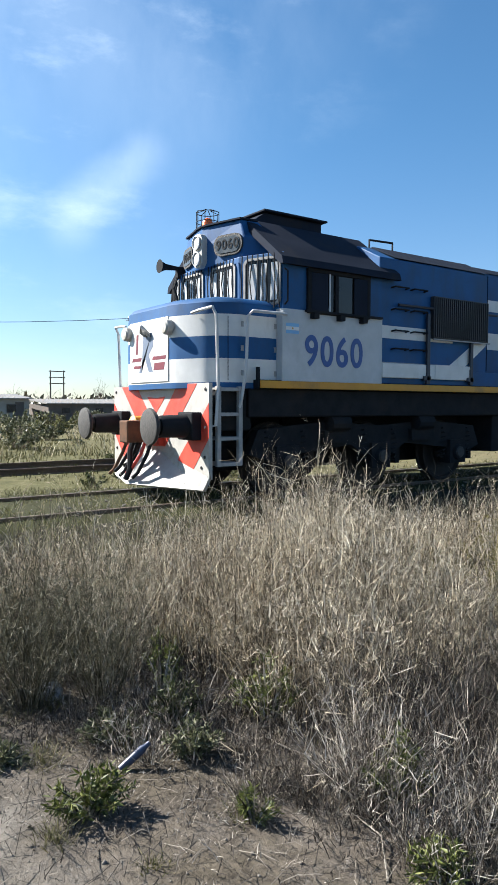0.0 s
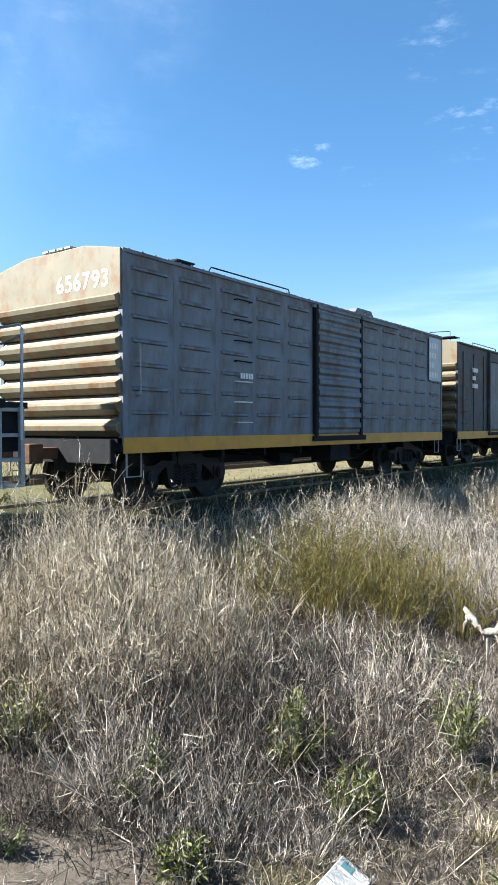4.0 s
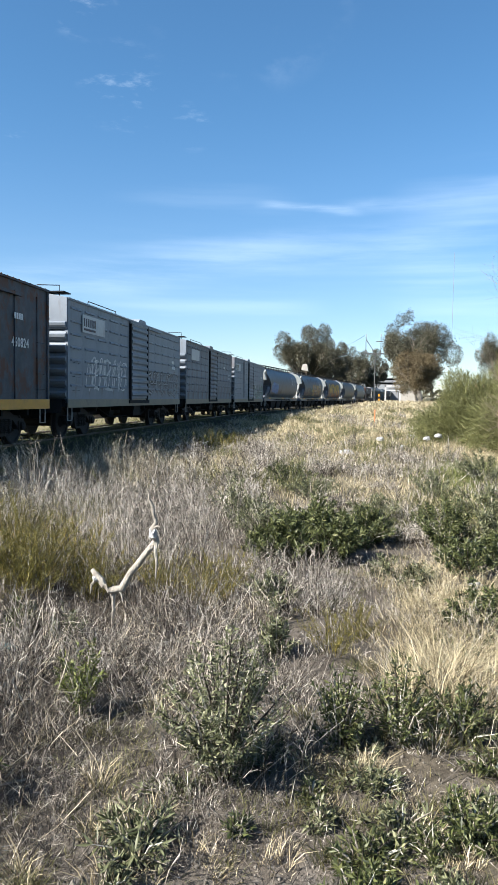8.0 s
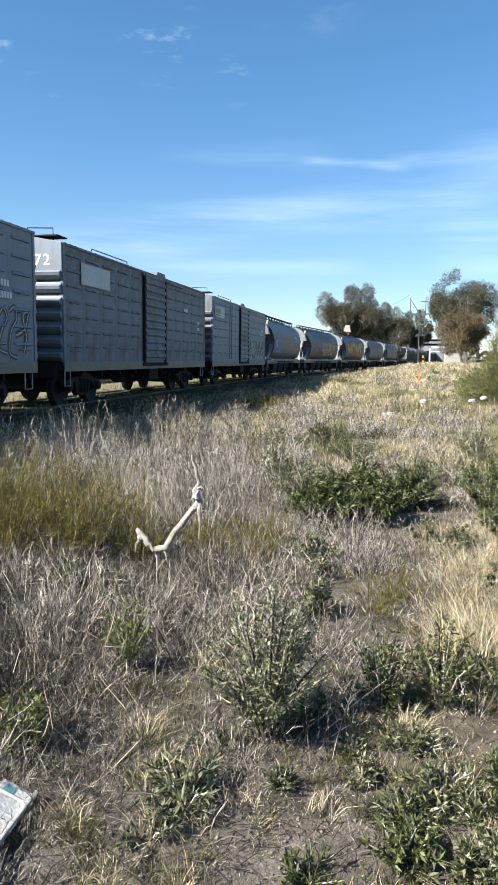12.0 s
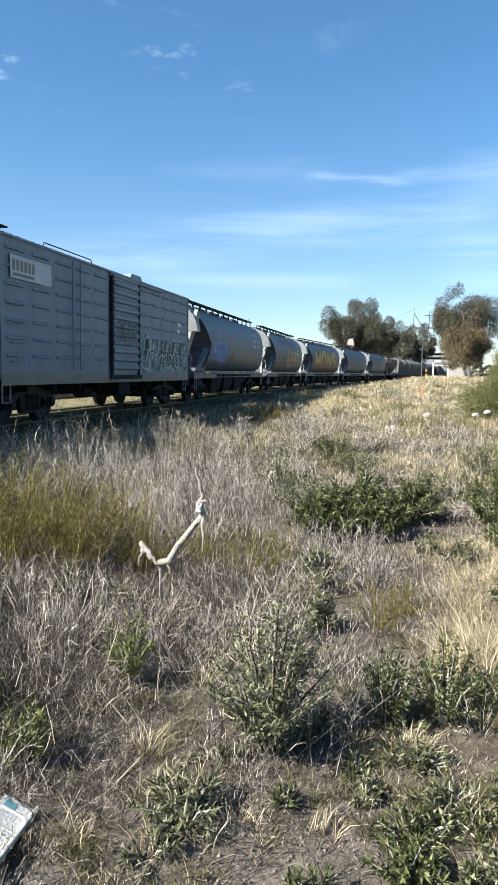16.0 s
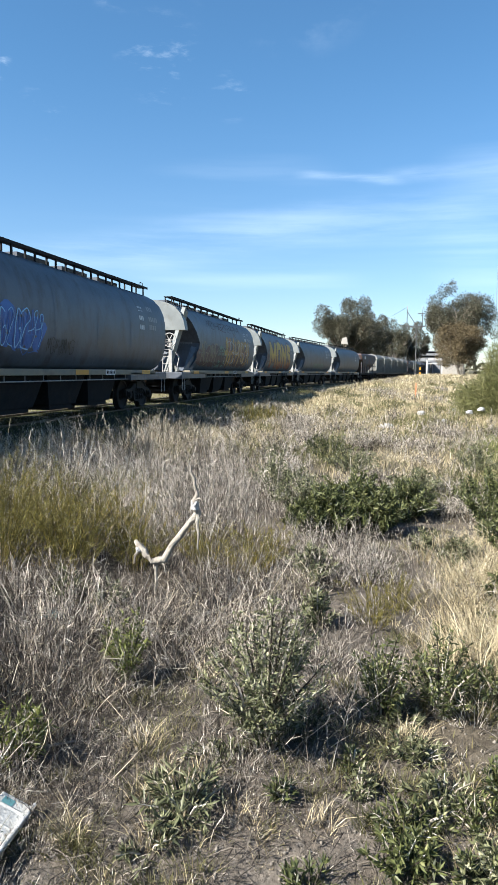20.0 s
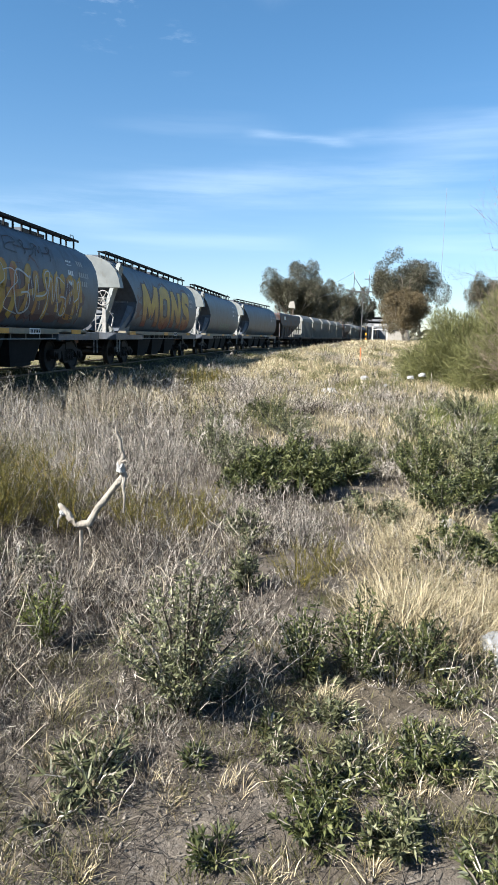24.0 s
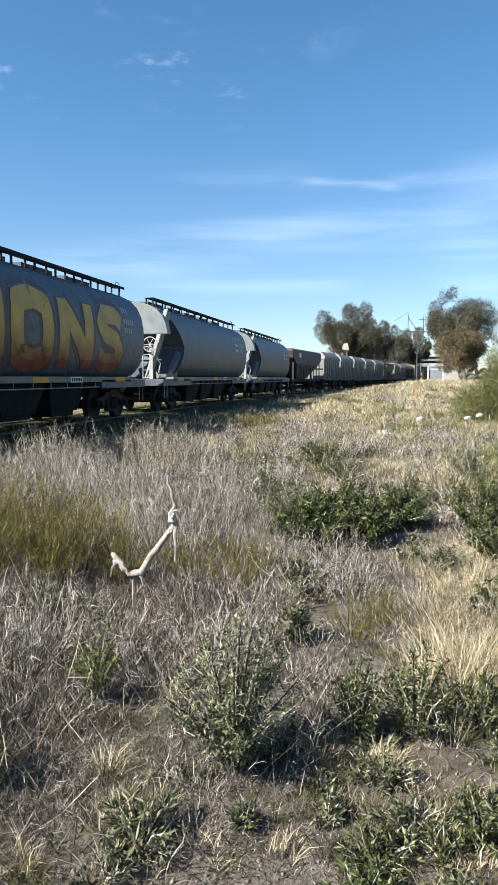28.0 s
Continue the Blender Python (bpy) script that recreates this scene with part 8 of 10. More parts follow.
    # small tufts on the open soil, green and straw
    tuft_g, tuft_s = [], []
    for k in range(420):
        x, y = ((rng.normal(0.3, 1.1), rng.normal(3.9, 1.2)), (rng.normal(2.3, 0.6), rng.normal(0.1, 0.8)), (rng.uniform(3, 9), rng.uniform(-2.6, 0.2)))[k % 3]
        if np.hypot(x, y) > 1.1:
            (tuft_g if k % 5 < 3 else tuft_s).append(T(x, y, 0.07, 0.06, 6, 16, rng.uniform(0.05, 0.15), 0.0032, 0.9, 0.02))
    tagged(new("green_tufts", blade_mesh("green_tufts", tuft_g, TURF)), "small green grass tufts on dry soil", "grass", kind="stuff")
    tagged(new("straw_tufts", blade_mesh("straw_tufts", tuft_s, STRAW)), "small straw-coloured grass tufts on dry soil", "grass", kind="stuff")
    # blades darker than the turf, their colour standing in for the train's shade
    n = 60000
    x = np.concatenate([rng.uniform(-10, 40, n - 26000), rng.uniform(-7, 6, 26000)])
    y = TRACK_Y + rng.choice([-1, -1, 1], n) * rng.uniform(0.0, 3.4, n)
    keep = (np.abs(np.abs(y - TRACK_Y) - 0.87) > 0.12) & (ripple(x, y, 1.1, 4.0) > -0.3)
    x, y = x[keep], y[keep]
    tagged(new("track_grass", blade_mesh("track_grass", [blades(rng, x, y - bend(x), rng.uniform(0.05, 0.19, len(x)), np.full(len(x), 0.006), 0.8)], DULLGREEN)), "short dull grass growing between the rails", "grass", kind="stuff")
    # short turf
    n = 26000
    x = np.concatenate([rng.uniform(-6, 9, n), rng.uniform(-5.0, 3.0, 16000), rng.uniform(-2.6, 2.4, 16000), rng.uniform(2, 12, 9000), rng.uniform(-12, 60, 16000)])
    y = np.concatenate([rng.uniform(10.8, 30, n), rng.uniform(3.6, 7.6, 16000), rng.uniform(4.6, 7.6, 16000), rng.uniform(-4.0, 1.0, 9000), rng.uniform(10.8, 34, 16000)])
    keep = ripple(x, y, 1.6, 1.0) > 0.0
    x, y = x[keep], y[keep]
    d = np.hypot(x, y)
    t = blades(rng, x, y, rng.uniform(0.03, 0.09, len(x)) * (1 + d / 40), 0.003 + 0.0008 * d, 0.7)
    n = 30000
    x, y = rng.uniform(-30, 60, n), 19 + 52 * rng.uniform(0, 1, n) ** 1.4
    keep = ripple(x, y, 0.35, 6.0) > -0.2
    x, y = x[keep], y[keep]
    t2 = blades(rng, x, y, rng.uniform(0.12, 0.42, len(x)), 0.010 + 0.0007 * y, 0.6)
    tagged(new("short_turf", blade_mesh("short_turf", [clear_of_things(t), t2], TURF)), "thin short green turf in patches", "grass", kind="stuff")
    n = 15000   # a greener strip before the tamarisk
    x, y = 13.0 + 3.6 * rng.normal(0, 0.5, n), -3.1 + 1.5 * rng.normal(0, 0.5, n)
    tagged(new("green_grass", blade_mesh("green_grass", [blades(rng, x, y, rng.uniform(0.08, 0.24, n), 0.008 + 0.004 * rng.uniform(0, 1, n), 0.7)], FRESH)), "fresh green grass before the tamarisk", "grass", kind="stuff")
    n = 9000
    x, y = rng.uniform(-25, 40, n), rng.uniform(17.5, 45, n)
    keep = ripple(x, y, 0.5, 9.0) > 0.1
    x, y = x[keep], y[keep]
    tagged(new("far_dry_grass", blade_mesh("far_dry_grass", [blades(rng, x, y, rng.uniform(0.2, 0.6, len(x)), 0.010 + 0.0006 * y, 0.6)], STRAW)), "dry grass beyond the second track", "grass", kind="stuff")
    # loose twigs and straw lying on the soil
    n = 9000
    x, y = np.concatenate([rng.normal(2.4, 1.1, n), rng.normal(0.4, 1.1, 6000)]), np.concatenate([rng.normal(1.1, 1.1, n), rng.normal(3.4, 1.1, 6000)])
    n = len(x)
    a, ln = rng.uniform(0, 2 * np.pi, n), rng.uniform(0.03, 0.24, n) ** 1.25
    z = ground_z(x, y)
    lift = rng.uniform(0.004, 0.05, n)
    p = np.stack([x, y, z + 0.006], -1)
    d = np.stack([np.cos(a), np.sin(a), np.zeros(n)], -1)
    s_ = np.stack([-np.sin(a), np.cos(a), 0.4 * np.ones(n)], -1) * rng.uniform(0.0006, 0.0017, n)[:, None]
    q = p + d * (ln * 0.55)[:, None] + np.stack([rng.normal(0, 0.012, n), rng.normal(0, 0.012, n), lift], -1)
    e = p + d * ln[:, None] + np.stack([rng.normal(0, 0.02, n), rng.normal(0, 0.02, n), 0.3 * lift], -1)
    tw = np.stack([p - s_, p + s_, q - s_, q + s_, e], 1)
    tw = tw[np.hypot(x, y) > 0.7]
    tagged(new("fallen_twigs", blade_mesh("fallen_twigs", [tw], LITTER)), "dry twigs and straw lying on the soil", "twigs", kind="stuff")

    # grey bushes between the weeds further along, shaded hearts filled with dark stems
    rng = np.random.default_rng(31)
    hump, heart, moss = [], [], []
    for k in range(34):
        x = 7.5 + 12 * rng.uniform(0, 1) ** 1.3
        y = rng.uniform(0.9, 5.0) if k % 3 else rng.uniform(-1.6, 0.9)
        r, h = rng.uniform(0.28, 0.5) * (1 + x / 50), rng.uniform(0.40, 0.68) * (1 if k % 3 else 0.7)
        hump.append(dome(rng, x, y, r, h, 120, 0.0035 + 0.0004 * x, twigs=14, twig_len=0.26))
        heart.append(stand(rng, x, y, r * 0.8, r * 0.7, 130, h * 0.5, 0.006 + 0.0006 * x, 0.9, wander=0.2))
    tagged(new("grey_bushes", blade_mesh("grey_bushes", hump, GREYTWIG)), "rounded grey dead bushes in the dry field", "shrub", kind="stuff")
    tagged(new("bush_shade_thatch", blade_mesh("bush_shade_thatch", heart, SHADE_THATCH)), "brown broken stems darkened like the shade in grey bushes", "weeds", kind="stuff")
    tangle = [stand(rng, 1.75, 3.0, 0.35, 0.4, 420, 0.34, 0.004, 0.9, clump=0.06), stand(rng, 1.5, 3.35, 0.4, 0.3, 380, 0.30, 0.004, 0.9, clump=0.06), stand(rng, 1.65, 2.55, 0.3, 0.25, 260, 0.22, 0.0036, 1.0, clump=0.05)]
    tagged(new("weed_tangle", blade_mesh("weed_tangle", tangle, DARKTWIG)), "low tangle of brown weed stems on bare soil", "weeds", kind="stuff")
    for k in range(150):
        x, y = (rng.uniform(-1.2, 1.9), rng.uniform(2.7, 5.3)) if k % 2 else (rng.uniform(1.6, 3.2), rng.uniform(-1.1, 2.4))
        if np.hypot(x, y) > 1.2:
            moss.append(tufts(rng, x, y, 0.10, 0.08, 7, 14, rng.uniform(0.025, 0.075), 0.003, 1.0, 0.03))
    tagged(new("soil_moss", blade_mesh("soil_moss", moss, DULLGREEN)), "thin low grey-green growth creeping over dry soil", "grass", kind="stuff")


make_grass()


def make_clods():
    """Crumbs and clods of dry soil on the open ground."""
    rng = np.random.default_rng(23)
    n = 11000
    x, y = np.concatenate([rng.normal(2.3, 0.7, n // 2), rng.normal(0.2, 1.0, n // 2)]), np.concatenate([rng.normal(0.3, 0.9, n // 2), rng.normal(3.6, 1.2, n // 2)])
    keep = np.hypot(x, y) > 0.9
    x, y = x[keep], y[keep]
    n = len(x)
    r = 0.002 + 0.009 * rng.uniform(0, 1, n) ** 5
    base = np.array([(1, 0, 0), (-1, 0, 0), (0, 1, 0), (0, -1, 0), (0, 0, 1), (0, 0, -1)], float)
    v = base[None] * r[:, None, None] * rng.uniform(0.6, 1.25, (n, 6, 3)) + np.stack([x, y, ground_z(x, y) + 0.3 * r], -1)[:, None]
    f = np.array([(0, 2, 4), (2, 1, 4), (1, 3, 4), (3, 0, 4), (2, 0, 5), (1, 2, 5), (3, 1, 5), (0, 3, 5)])
    tagged(new("soil_clods", np_mesh("soil_clods", v.reshape(-1, 3), [(f[None] + 6 * np.arange(n)[:, None, None]).reshape(-1, 3)], CLOD)), "crumbs and clods of dry soil", "soil", kind="stuff")


CLOD = mat("dry_soil_clod", [(0.12, 0.104, 0.086), (0.20, 0.178, 0.150)], 9.0, 0.95, vary="island")
make_clods()


# ---- leafy plants ----
def leaf_cloud(rng, pts, dirs, length, width):
    """Folded pointed leaves at the given points."""
    n = len(pts)
    dirs = dirs / (np.linalg.norm(dirs, axis=1, keepdims=True) + 1e-9)
    side = np.cross(dirs, rng.normal(0, 1, (n, 3)))
    side /= np.linalg.norm(side, axis=1, keepdims=True) + 1e-9
    nor = np.cross(dirs, side)
    ln, wd = length * rng.uniform(0.6, 1.3, (n, 1)), width * rng.uniform(0.6, 1.3, (n, 1))
    mid = pts + dirs * ln * 0.45
    v = np.stack([pts, mid + side * wd / 2 + nor * wd * 0.15, pts + dirs * ln, mid - side * wd / 2 + nor * wd * 0.15], 1)
    k = 4 * np.arange(n)[:, None]
    return v.reshape(-1, 3), [k + np.array([[0, 1, 2]]), k + np.array([[0, 2, 3]])]


def leafy_plant(name, label, x, y, rx, ry, h, stems, leaves, length, width, material, seed, group="", stem_mat=None, droop=0.2):
    """A weed or bush: stems from one root, each set with leaves."""
    rng = np.random.default_rng(seed)
    length, width, leaves = length * 0.66, width * 0.62, int(leaves * 2.1)
    p = thing(name, label, "plant", group)
    z = gz(x, y)
    p.matrix_basis = pose(x, y, z - 0.01)
    a, r = rng.uniform(0, 2 * np.pi, stems), rng.uniform(0, 1, stems) ** 0.5
    hh = h * (1.05 - 0.55 * r ** 2) * rng.uniform(0.7, 1.1, stems)
    top = np.stack([rx * r * np.cos(a), ry * r * np.sin(a), hh], -1)
    root = np.stack([0.18 * rx * r * np.cos(a), 0.18 * ry * r * np.sin(a), np.zeros(stems)], -1)
    bow = np.stack([0.5 * rx * r * np.cos(a), 0.5 * ry * r * np.sin(a), hh * 0.62], -1)
    b = Solid()
    for i in range(stems):
        b.pipe([root[i], bow[i], top[i]], [0.004 + 0.006 * h, 0.003 + 0.004 * h, 0.0012], 4)
    tagged(part("branchwork", b, stem_mat or GREYTWIG, p), kind="stuff")
    i = rng.integers(0, stems, leaves)
    t = rng.uniform(0.12, 1, leaves)[:, None] ** 0.75
    pts = (1 - t) ** 2 * root[i] + 2 * t * (1 - t) * bow[i] + t ** 2 * top[i]
    dirs = (top - root)[i] / (np.linalg.norm((top - root)[i], axis=1, keepdims=True)) * 0.7 + rng.normal(0, 0.75, (leaves, 3)) - np.array([0, 0, droop])
    pts = pts + rng.normal(0, 0.02 * h, (leaves, 3))
    v, f = leaf_cloud(rng, pts, dirs, length, width)
    v[:, 2] = np.maximum(v[:, 2], 0.005)
    tagged(part("foliage", np_mesh("foliage", v, f, material), material, p), kind="stuff")
    return p


def make_plants():
    g = "leafy weeds"
    leafy_plant("weed_bush", "grey-green leafy weed bush on bare soil", 2.72, 0.42, 0.34, 0.30, 0.58, 60, 2600, 0.045, 0.013, GREYGREEN, 1, g)
    leafy_plant("dark_bush", "dark green narrow-leaved bush among dry grass", 6.40, 0.55, 0.40, 0.36, 0.44, 70, 3800, 0.085, 0.024, GREEN, 2, g)
    leafy_plant("dark_bush", "dark green narrow-leaved bush among dry grass", 6.60, 0.10, 0.42, 0.36, 0.46, 70, 3900, 0.085, 0.024, GREEN, 3, g)
    leafy_plant("dark_bush", "dark green narrow-leaved bush among dry grass", 7.05, 0.32, 0.46, 0.42, 0.54, 70, 4000, 0.085, 0.024, GREEN, 13, g)
    leafy_plant("dark_bush", "grey-green bush beside darker bushes", 7.3, 0.8, 0.45, 0.4, 0.46, 60, 1900, 0.07, 0.016, GREYGREEN, 11, g)
    leafy_plant("dark_bush", "grey-green bush beside darker bushes", 7.45, -0.22, 0.42, 0.36, 0.40, 70, 3400, 0.07, 0.020, GREEN, 14, g)
    leafy_plant("green_weed", "low bright green weed rosette on the soil", 0.98, 2.72, 0.17, 0.16, 0.18, 26, 420, 0.060, 0.016, FRESH, 4, g)
    leafy_plant("green_weed", "green weed shoots among dead stems", 1.98, 2.05, 0.16, 0.14, 0.30, 24, 420, 0.055, 0.014, FRESH, 5, g)
    leafy_plant("green_weed", "green weed shoots among dry grass", 2.0, 2.95, 0.22, 0.18, 0.34, 26, 460, 0.055, 0.015, FRESH, 6, g)
    leafy_plant("green_weed", "green weed shoots in tall grass", 1.72, 3.5, 0.12, 0.10, 0.46, 12, 220, 0.05, 0.016, FRESH, 7, g)
    leafy_plant("green_weed", "small green weed beside fallen twigs", 1.46, 2.30, 0.10, 0.09, 0.14, 16, 200, 0.045, 0.013, FRESH, 8, g)
    leafy_plant("dark_shrub", "low dark green shrub beside the track", 0.10, 5.55, 0.42, 0.30, 0.36, 70, 4200, 0.045, 0.022, GREEN, 9, g)
    leafy_plant("dark_shrub", "low dark green shrub beside the track", -0.32, 5.75, 0.30, 0.25, 0.26, 50, 2600, 0.045, 0.022, GREEN, 10, g)
    leafy_plant("grey_weed", "grey-green weed rosette with long leaves", 2.18, 0.62, 0.19, 0.17, 0.15, 28, 320, 0.085, 0.014, GREYGREEN, 12, g)
    low = ((2.44, -0.50, 0.20, 0.16, 520, GREEN), (2.2, -0.80, 0.26, 0.15, 700, GREYGREEN), (2.05, -0.12, 0.17, 0.11, 460, GREEN), (2.02, -0.38, 0.17, 0.10, 420, GREYGREEN), (2.55, -0.95, 0.24, 0.14, 520, GREYGREEN), (1.85, -0.62, 0.2, 0.11, 420, GREEN),
           (3.05, -0.04, 0.20, 0.34, 620, GREEN), (3.12, -0.30, 0.22, 0.36, 700, GREEN), (3.18, -0.58, 0.20, 0.30, 560, GREEN), (2.45, 0.02, 0.09, 0.09, 120, GREYGREEN), (2.35, 0.30, 0.07, 0.08, 90, GREEN), (2.7, -0.2, 0.12, 0.07, 150, GREYGREEN), (2.62, 0.06, 0.10, 0.06, 120, GREEN),
           (4.75, -0.95, 0.35, 0.26, 1000, GREEN), (4.85, -1.40, 0.42, 0.30, 1200, GREEN), (5.5, -1.75, 0.5, 0.28, 1200, GREYGREEN), (4.3, -1.75, 0.4, 0.22, 800, GREYGREEN), (7.25, -1.05, 0.40, 0.46, 1300, GREEN), (7.1, -1.55, 0.45, 0.40, 1300, GREYGREEN), (6.2, -1.1, 0.4, 0.3, 900, GREEN), (9.2, -1.9, 0.8, 0.42, 1700, GREYGREEN),
           (8.6, -0.35, 0.5, 0.3, 900, GREYGREEN), (10.6, 0.5, 0.6, 0.35, 1000, GREYGREEN), (13.5, -2.6, 1.0, 0.5, 1600, GREYGREEN), (5.0, 0.5, 0.3, 0.22, 500, GREYGREEN), (3.75, 2.35, 0.20, 0.22, 360, GREYGREEN), (2.6, 1.75, 0.18, 0.34, 520, FRESH), (12.0, 0.9, 0.7, 0.4, 1000, GREEN), (3.15, 1.20, 0.20, 0.34, 480, FRESH), (2.35, 1.35, 0.18, 0.26, 420, FRESH),
           (1.75, 1.65, 0.15, 0.16, 300, FRESH), (1.30, 3.22, 0.17, 0.15, 420, GREYGREEN), (1.52, 2.85, 0.16, 0.17, 420, GREYGREEN), (0.80, 3.30, 0.13, 0.08, 260, GREYGREEN), (1.62, 3.20, 0.15, 0.24, 380, GREEN), (3.9, 1.6, 0.16, 0.26, 340, GREYGREEN), (6.2, 4.0, 0.35, 0.55, 700, GREYGREEN), (3.35, -1.45, 0.3, 0.2, 700, GREEN), (4.05, 1.95, 0.14, 0.22, 260, GREEN), (8.3, 1.3, 0.5, 0.5, 900, GREYGREEN), (5.9, -0.5, 0.4, 0.2, 500, GREYGREEN), (4.1, 0.35, 0.16, 0.2, 260, GREYGREEN), (6.6, -1.45, 0.4, 0.3, 1300, GREEN), (7.8, -1.9, 0.5, 0.34, 1500, GREEN), (8.3, -1.1, 0.4, 0.3, 1100, GREEN), (5.2, -2.2, 0.4, 0.25, 1100, GREEN), (9.8, -2.6, 0.6, 0.4, 1300, GREEN), (11.2, -1.4, 0.5, 0.34, 900, GREYGREEN))
    for k, (x, y, r, h, n, m) in enumerate(low):
        leafy_plant("low_weed", "low leafy green weeds on dry soil" if m is not GREYGREEN else "low grey-green leafy weeds on dry soil", x, y, r, r * 0.8, h * (1.25 if x > 4 else 1.05), 26, int(n * (1.7 if x > 4 else 1.2)), 0.05 if x < 4 else 0.065, 0.014 if x < 4 else 0.019, m, 40 + k, g)
    rng = random.Random(18)
    for k in range(46):
        x, y = (rng.uniform(1.8, 3.0), rng.uniform(-1.1, 0.7)) if k % 2 else (rng.uniform(3.2, 10), rng.uniform(-2.8, 0.1))
        m = GREEN if k % 3 == 0 else GREYGREEN
        leafy_plant("low_weed", "low leafy green weeds on dry soil" if m is GREEN else "low grey-green leafy weeds on dry soil", x, y, rng.uniform(0.06, 0.13) * (1 + 0.15 * x), rng.uniform(0.06, 0.13) * (1 + 0.15 * x), rng.uniform(0.05, 0.10) * (1 + 0.1 * x), 14, 110 + int(30 * x), 0.05, 0.014, m, 140 + k, g)
    rng = random.Random(8)
    for k in range(26):
        x, y = rng.uniform(-4, 14), rng.uniform(11.4, 30)
        leafy_plant("low_weed", "small dark shrub on the turf beyond the train", x, y, 0.3, 0.3, rng.uniform(0.15, 0.4), 14, 240, 0.09, 0.04, GREEN, 90 + k, g)


make_plants()


def limbs(rng, s, p, d, length, r, depth, tips, split=3, spread_=0.55, seg=5):
    """Branches that fork; the ends go into tips."""
    mid = p + d * length * 0.5 + Vector((rng.uniform(-1, 1), rng.uniform(-1, 1), rng.uniform(-0.5, 0.6))) * length * 0.09
    end = p + d * length + Vector((rng.uniform(-1, 1), rng.uniform(-1, 1), rng.uniform(-0.3, 0.6))) * length * 0.08
    s.pipe([p, mid, end], [r, r * 0.8, r * 0.55], seg)
    if depth == 0:
        tips.append((end, d))
        return
    for _ in range(split):
        nd = (d + Vector((rng.gauss(0, spread_), rng.gauss(0, spread_), rng.gauss(0.12, spread_ * 0.7)))).normalized()
        limbs(rng, s, end if rng.random() < 0.7 else mid, nd, length * rng.uniform(0.55, 0.85), r * 0.55, depth - 1, tips, split, spread_, max(3, seg - 1))


BARK = mat("pale_peeling_bark", [(0.16, 0.13, 0.10), (0.34, 0.30, 0.25)], 3.0, 0.85, bump=0.6, fine=18)
TWIGBARK = mat("grey_brown_twigs", [(0.10, 0.075, 0.058), (0.20, 0.155, 0.12)], 5.0, 0.85)
EUCALYPT = leaf_mat("eucalyptus_leaves", (0.032, 0.034, 0.022), (0.105, 0.098, 0.058), 0.5, 0.2, (0.20, 0.175, 0.12), tone=0.66)
RUSSET = leaf_mat("russet_leaves", (0.060, 0.043, 0.020), (0.165, 0.125, 0.062), 0.6, 0.3, (0.24, 0.195, 0.12))
TAMARISK = leaf_mat("feathery_green_twigs", (0.05, 0.058, 0.018), (0.20, 0.205, 0.075), 0.6, 0.4, (0.30, 0.27, 0.12))


def broad_tree(name, label, x, y, h, crown_r, seed, leaf, n_leaf, trunk_share=0.25, leaf_size=0.23, flat=1.0):
    rng, nr = random.Random(seed), np.random.default_rng(seed)
    t = thing(name, label, "tree", "trees by the track")
    t.matrix_basis = pose(x, y, gz(x, y) - 0.1)
    s, tips = Solid(), []
    base = Vector((0, 0, 0))
    fork = Vector((rng.uniform(-0.5, 0.5), rng.uniform(-0.5, 0.5), h * trunk_share))
    s.pipe([base, fork * 0.5 + Vector((0.1, 0, 0)), fork], [0.045 * h * 0.7, 0.035 * h * 0.7, 0.03 * h * 0.7], 9)
    for k in range(6):
        a = k * 1.05 + rng.uniform(-0.3, 0.3)
        d = Vector((math.cos(a) * crown_r * 0.5, math.sin(a) * crown_r * 0.5, h * 0.42)).normalized()
        limbs(rng, s, fork, d, h * rng.uniform(0.20, 0.28), 0.013 * h, 3, tips, 3, 0.42, 6)
    part("trunk", s, BARK, t, "pale peeling trunk and limbs", smooth=True)
    # rounded clumps of leaves round the limb ends, dense and uneven
    e = np.array([tuple(q_) for q_, _ in tips])
    c = e[nr.permutation(len(e))[:40]]
    extra = np.stack([nr.normal(0, crown_r * 0.42, 26), nr.normal(0, crown_r * 0.42, 26), h * nr.uniform(trunk_share * 1.5, 0.86, 26)], -1)
    c = np.concatenate([c, extra])
    lim = 0.92 * crown_r * np.sqrt(np.clip(1 - ((c[:, 2] / h - 0.56) / 0.44) ** 2, 0.10, 1))
    lim = lim * (0.94 + 0.13 * np.sin(3 * np.arctan2(c[:, 1], c[:, 0]) + seed) + 0.07 * np.sin(9 * c[:, 2] / h + 2 * seed))
    sc = np.minimum(1, lim / np.maximum(np.hypot(c[:, 0], c[:, 1]), 0.01))
    c[:, 0] *= sc
    c[:, 1] *= sc
    c[:, 2] = np.clip(c[:, 2] * flat, h * trunk_share * 1.1, h * 0.9)
    rad = crown_r * nr.uniform(0.11, 0.27, len(c))
    n_leaf = int(n_leaf * 3.0)
    i = nr.choice(len(c), n_leaf, p=rad ** 2 / (rad ** 2).sum())
    u = nr.normal(0, 1, (n_leaf, 3))
    u /= np.linalg.norm(u, axis=1, keepdims=True)
    pts = c[i] + u * (rad[i] * nr.uniform(0.25, 1.0, n_leaf) ** 0.4)[:, None] * np.array([0.9, 0.9, 1.15]) + nr.normal(0, 0.035 * crown_r, (n_leaf, 3))
    v, f = leaf_cloud(nr, pts, u + nr.normal(0, 0.8, (n_leaf, 3)) - np.array([0, 0, 0.5]), leaf_size * 1.15, leaf_size * 0.6)
    part("crown", np_mesh("crown", v, f, leaf), leaf, t, "uneven crown of small leaves")
    return t


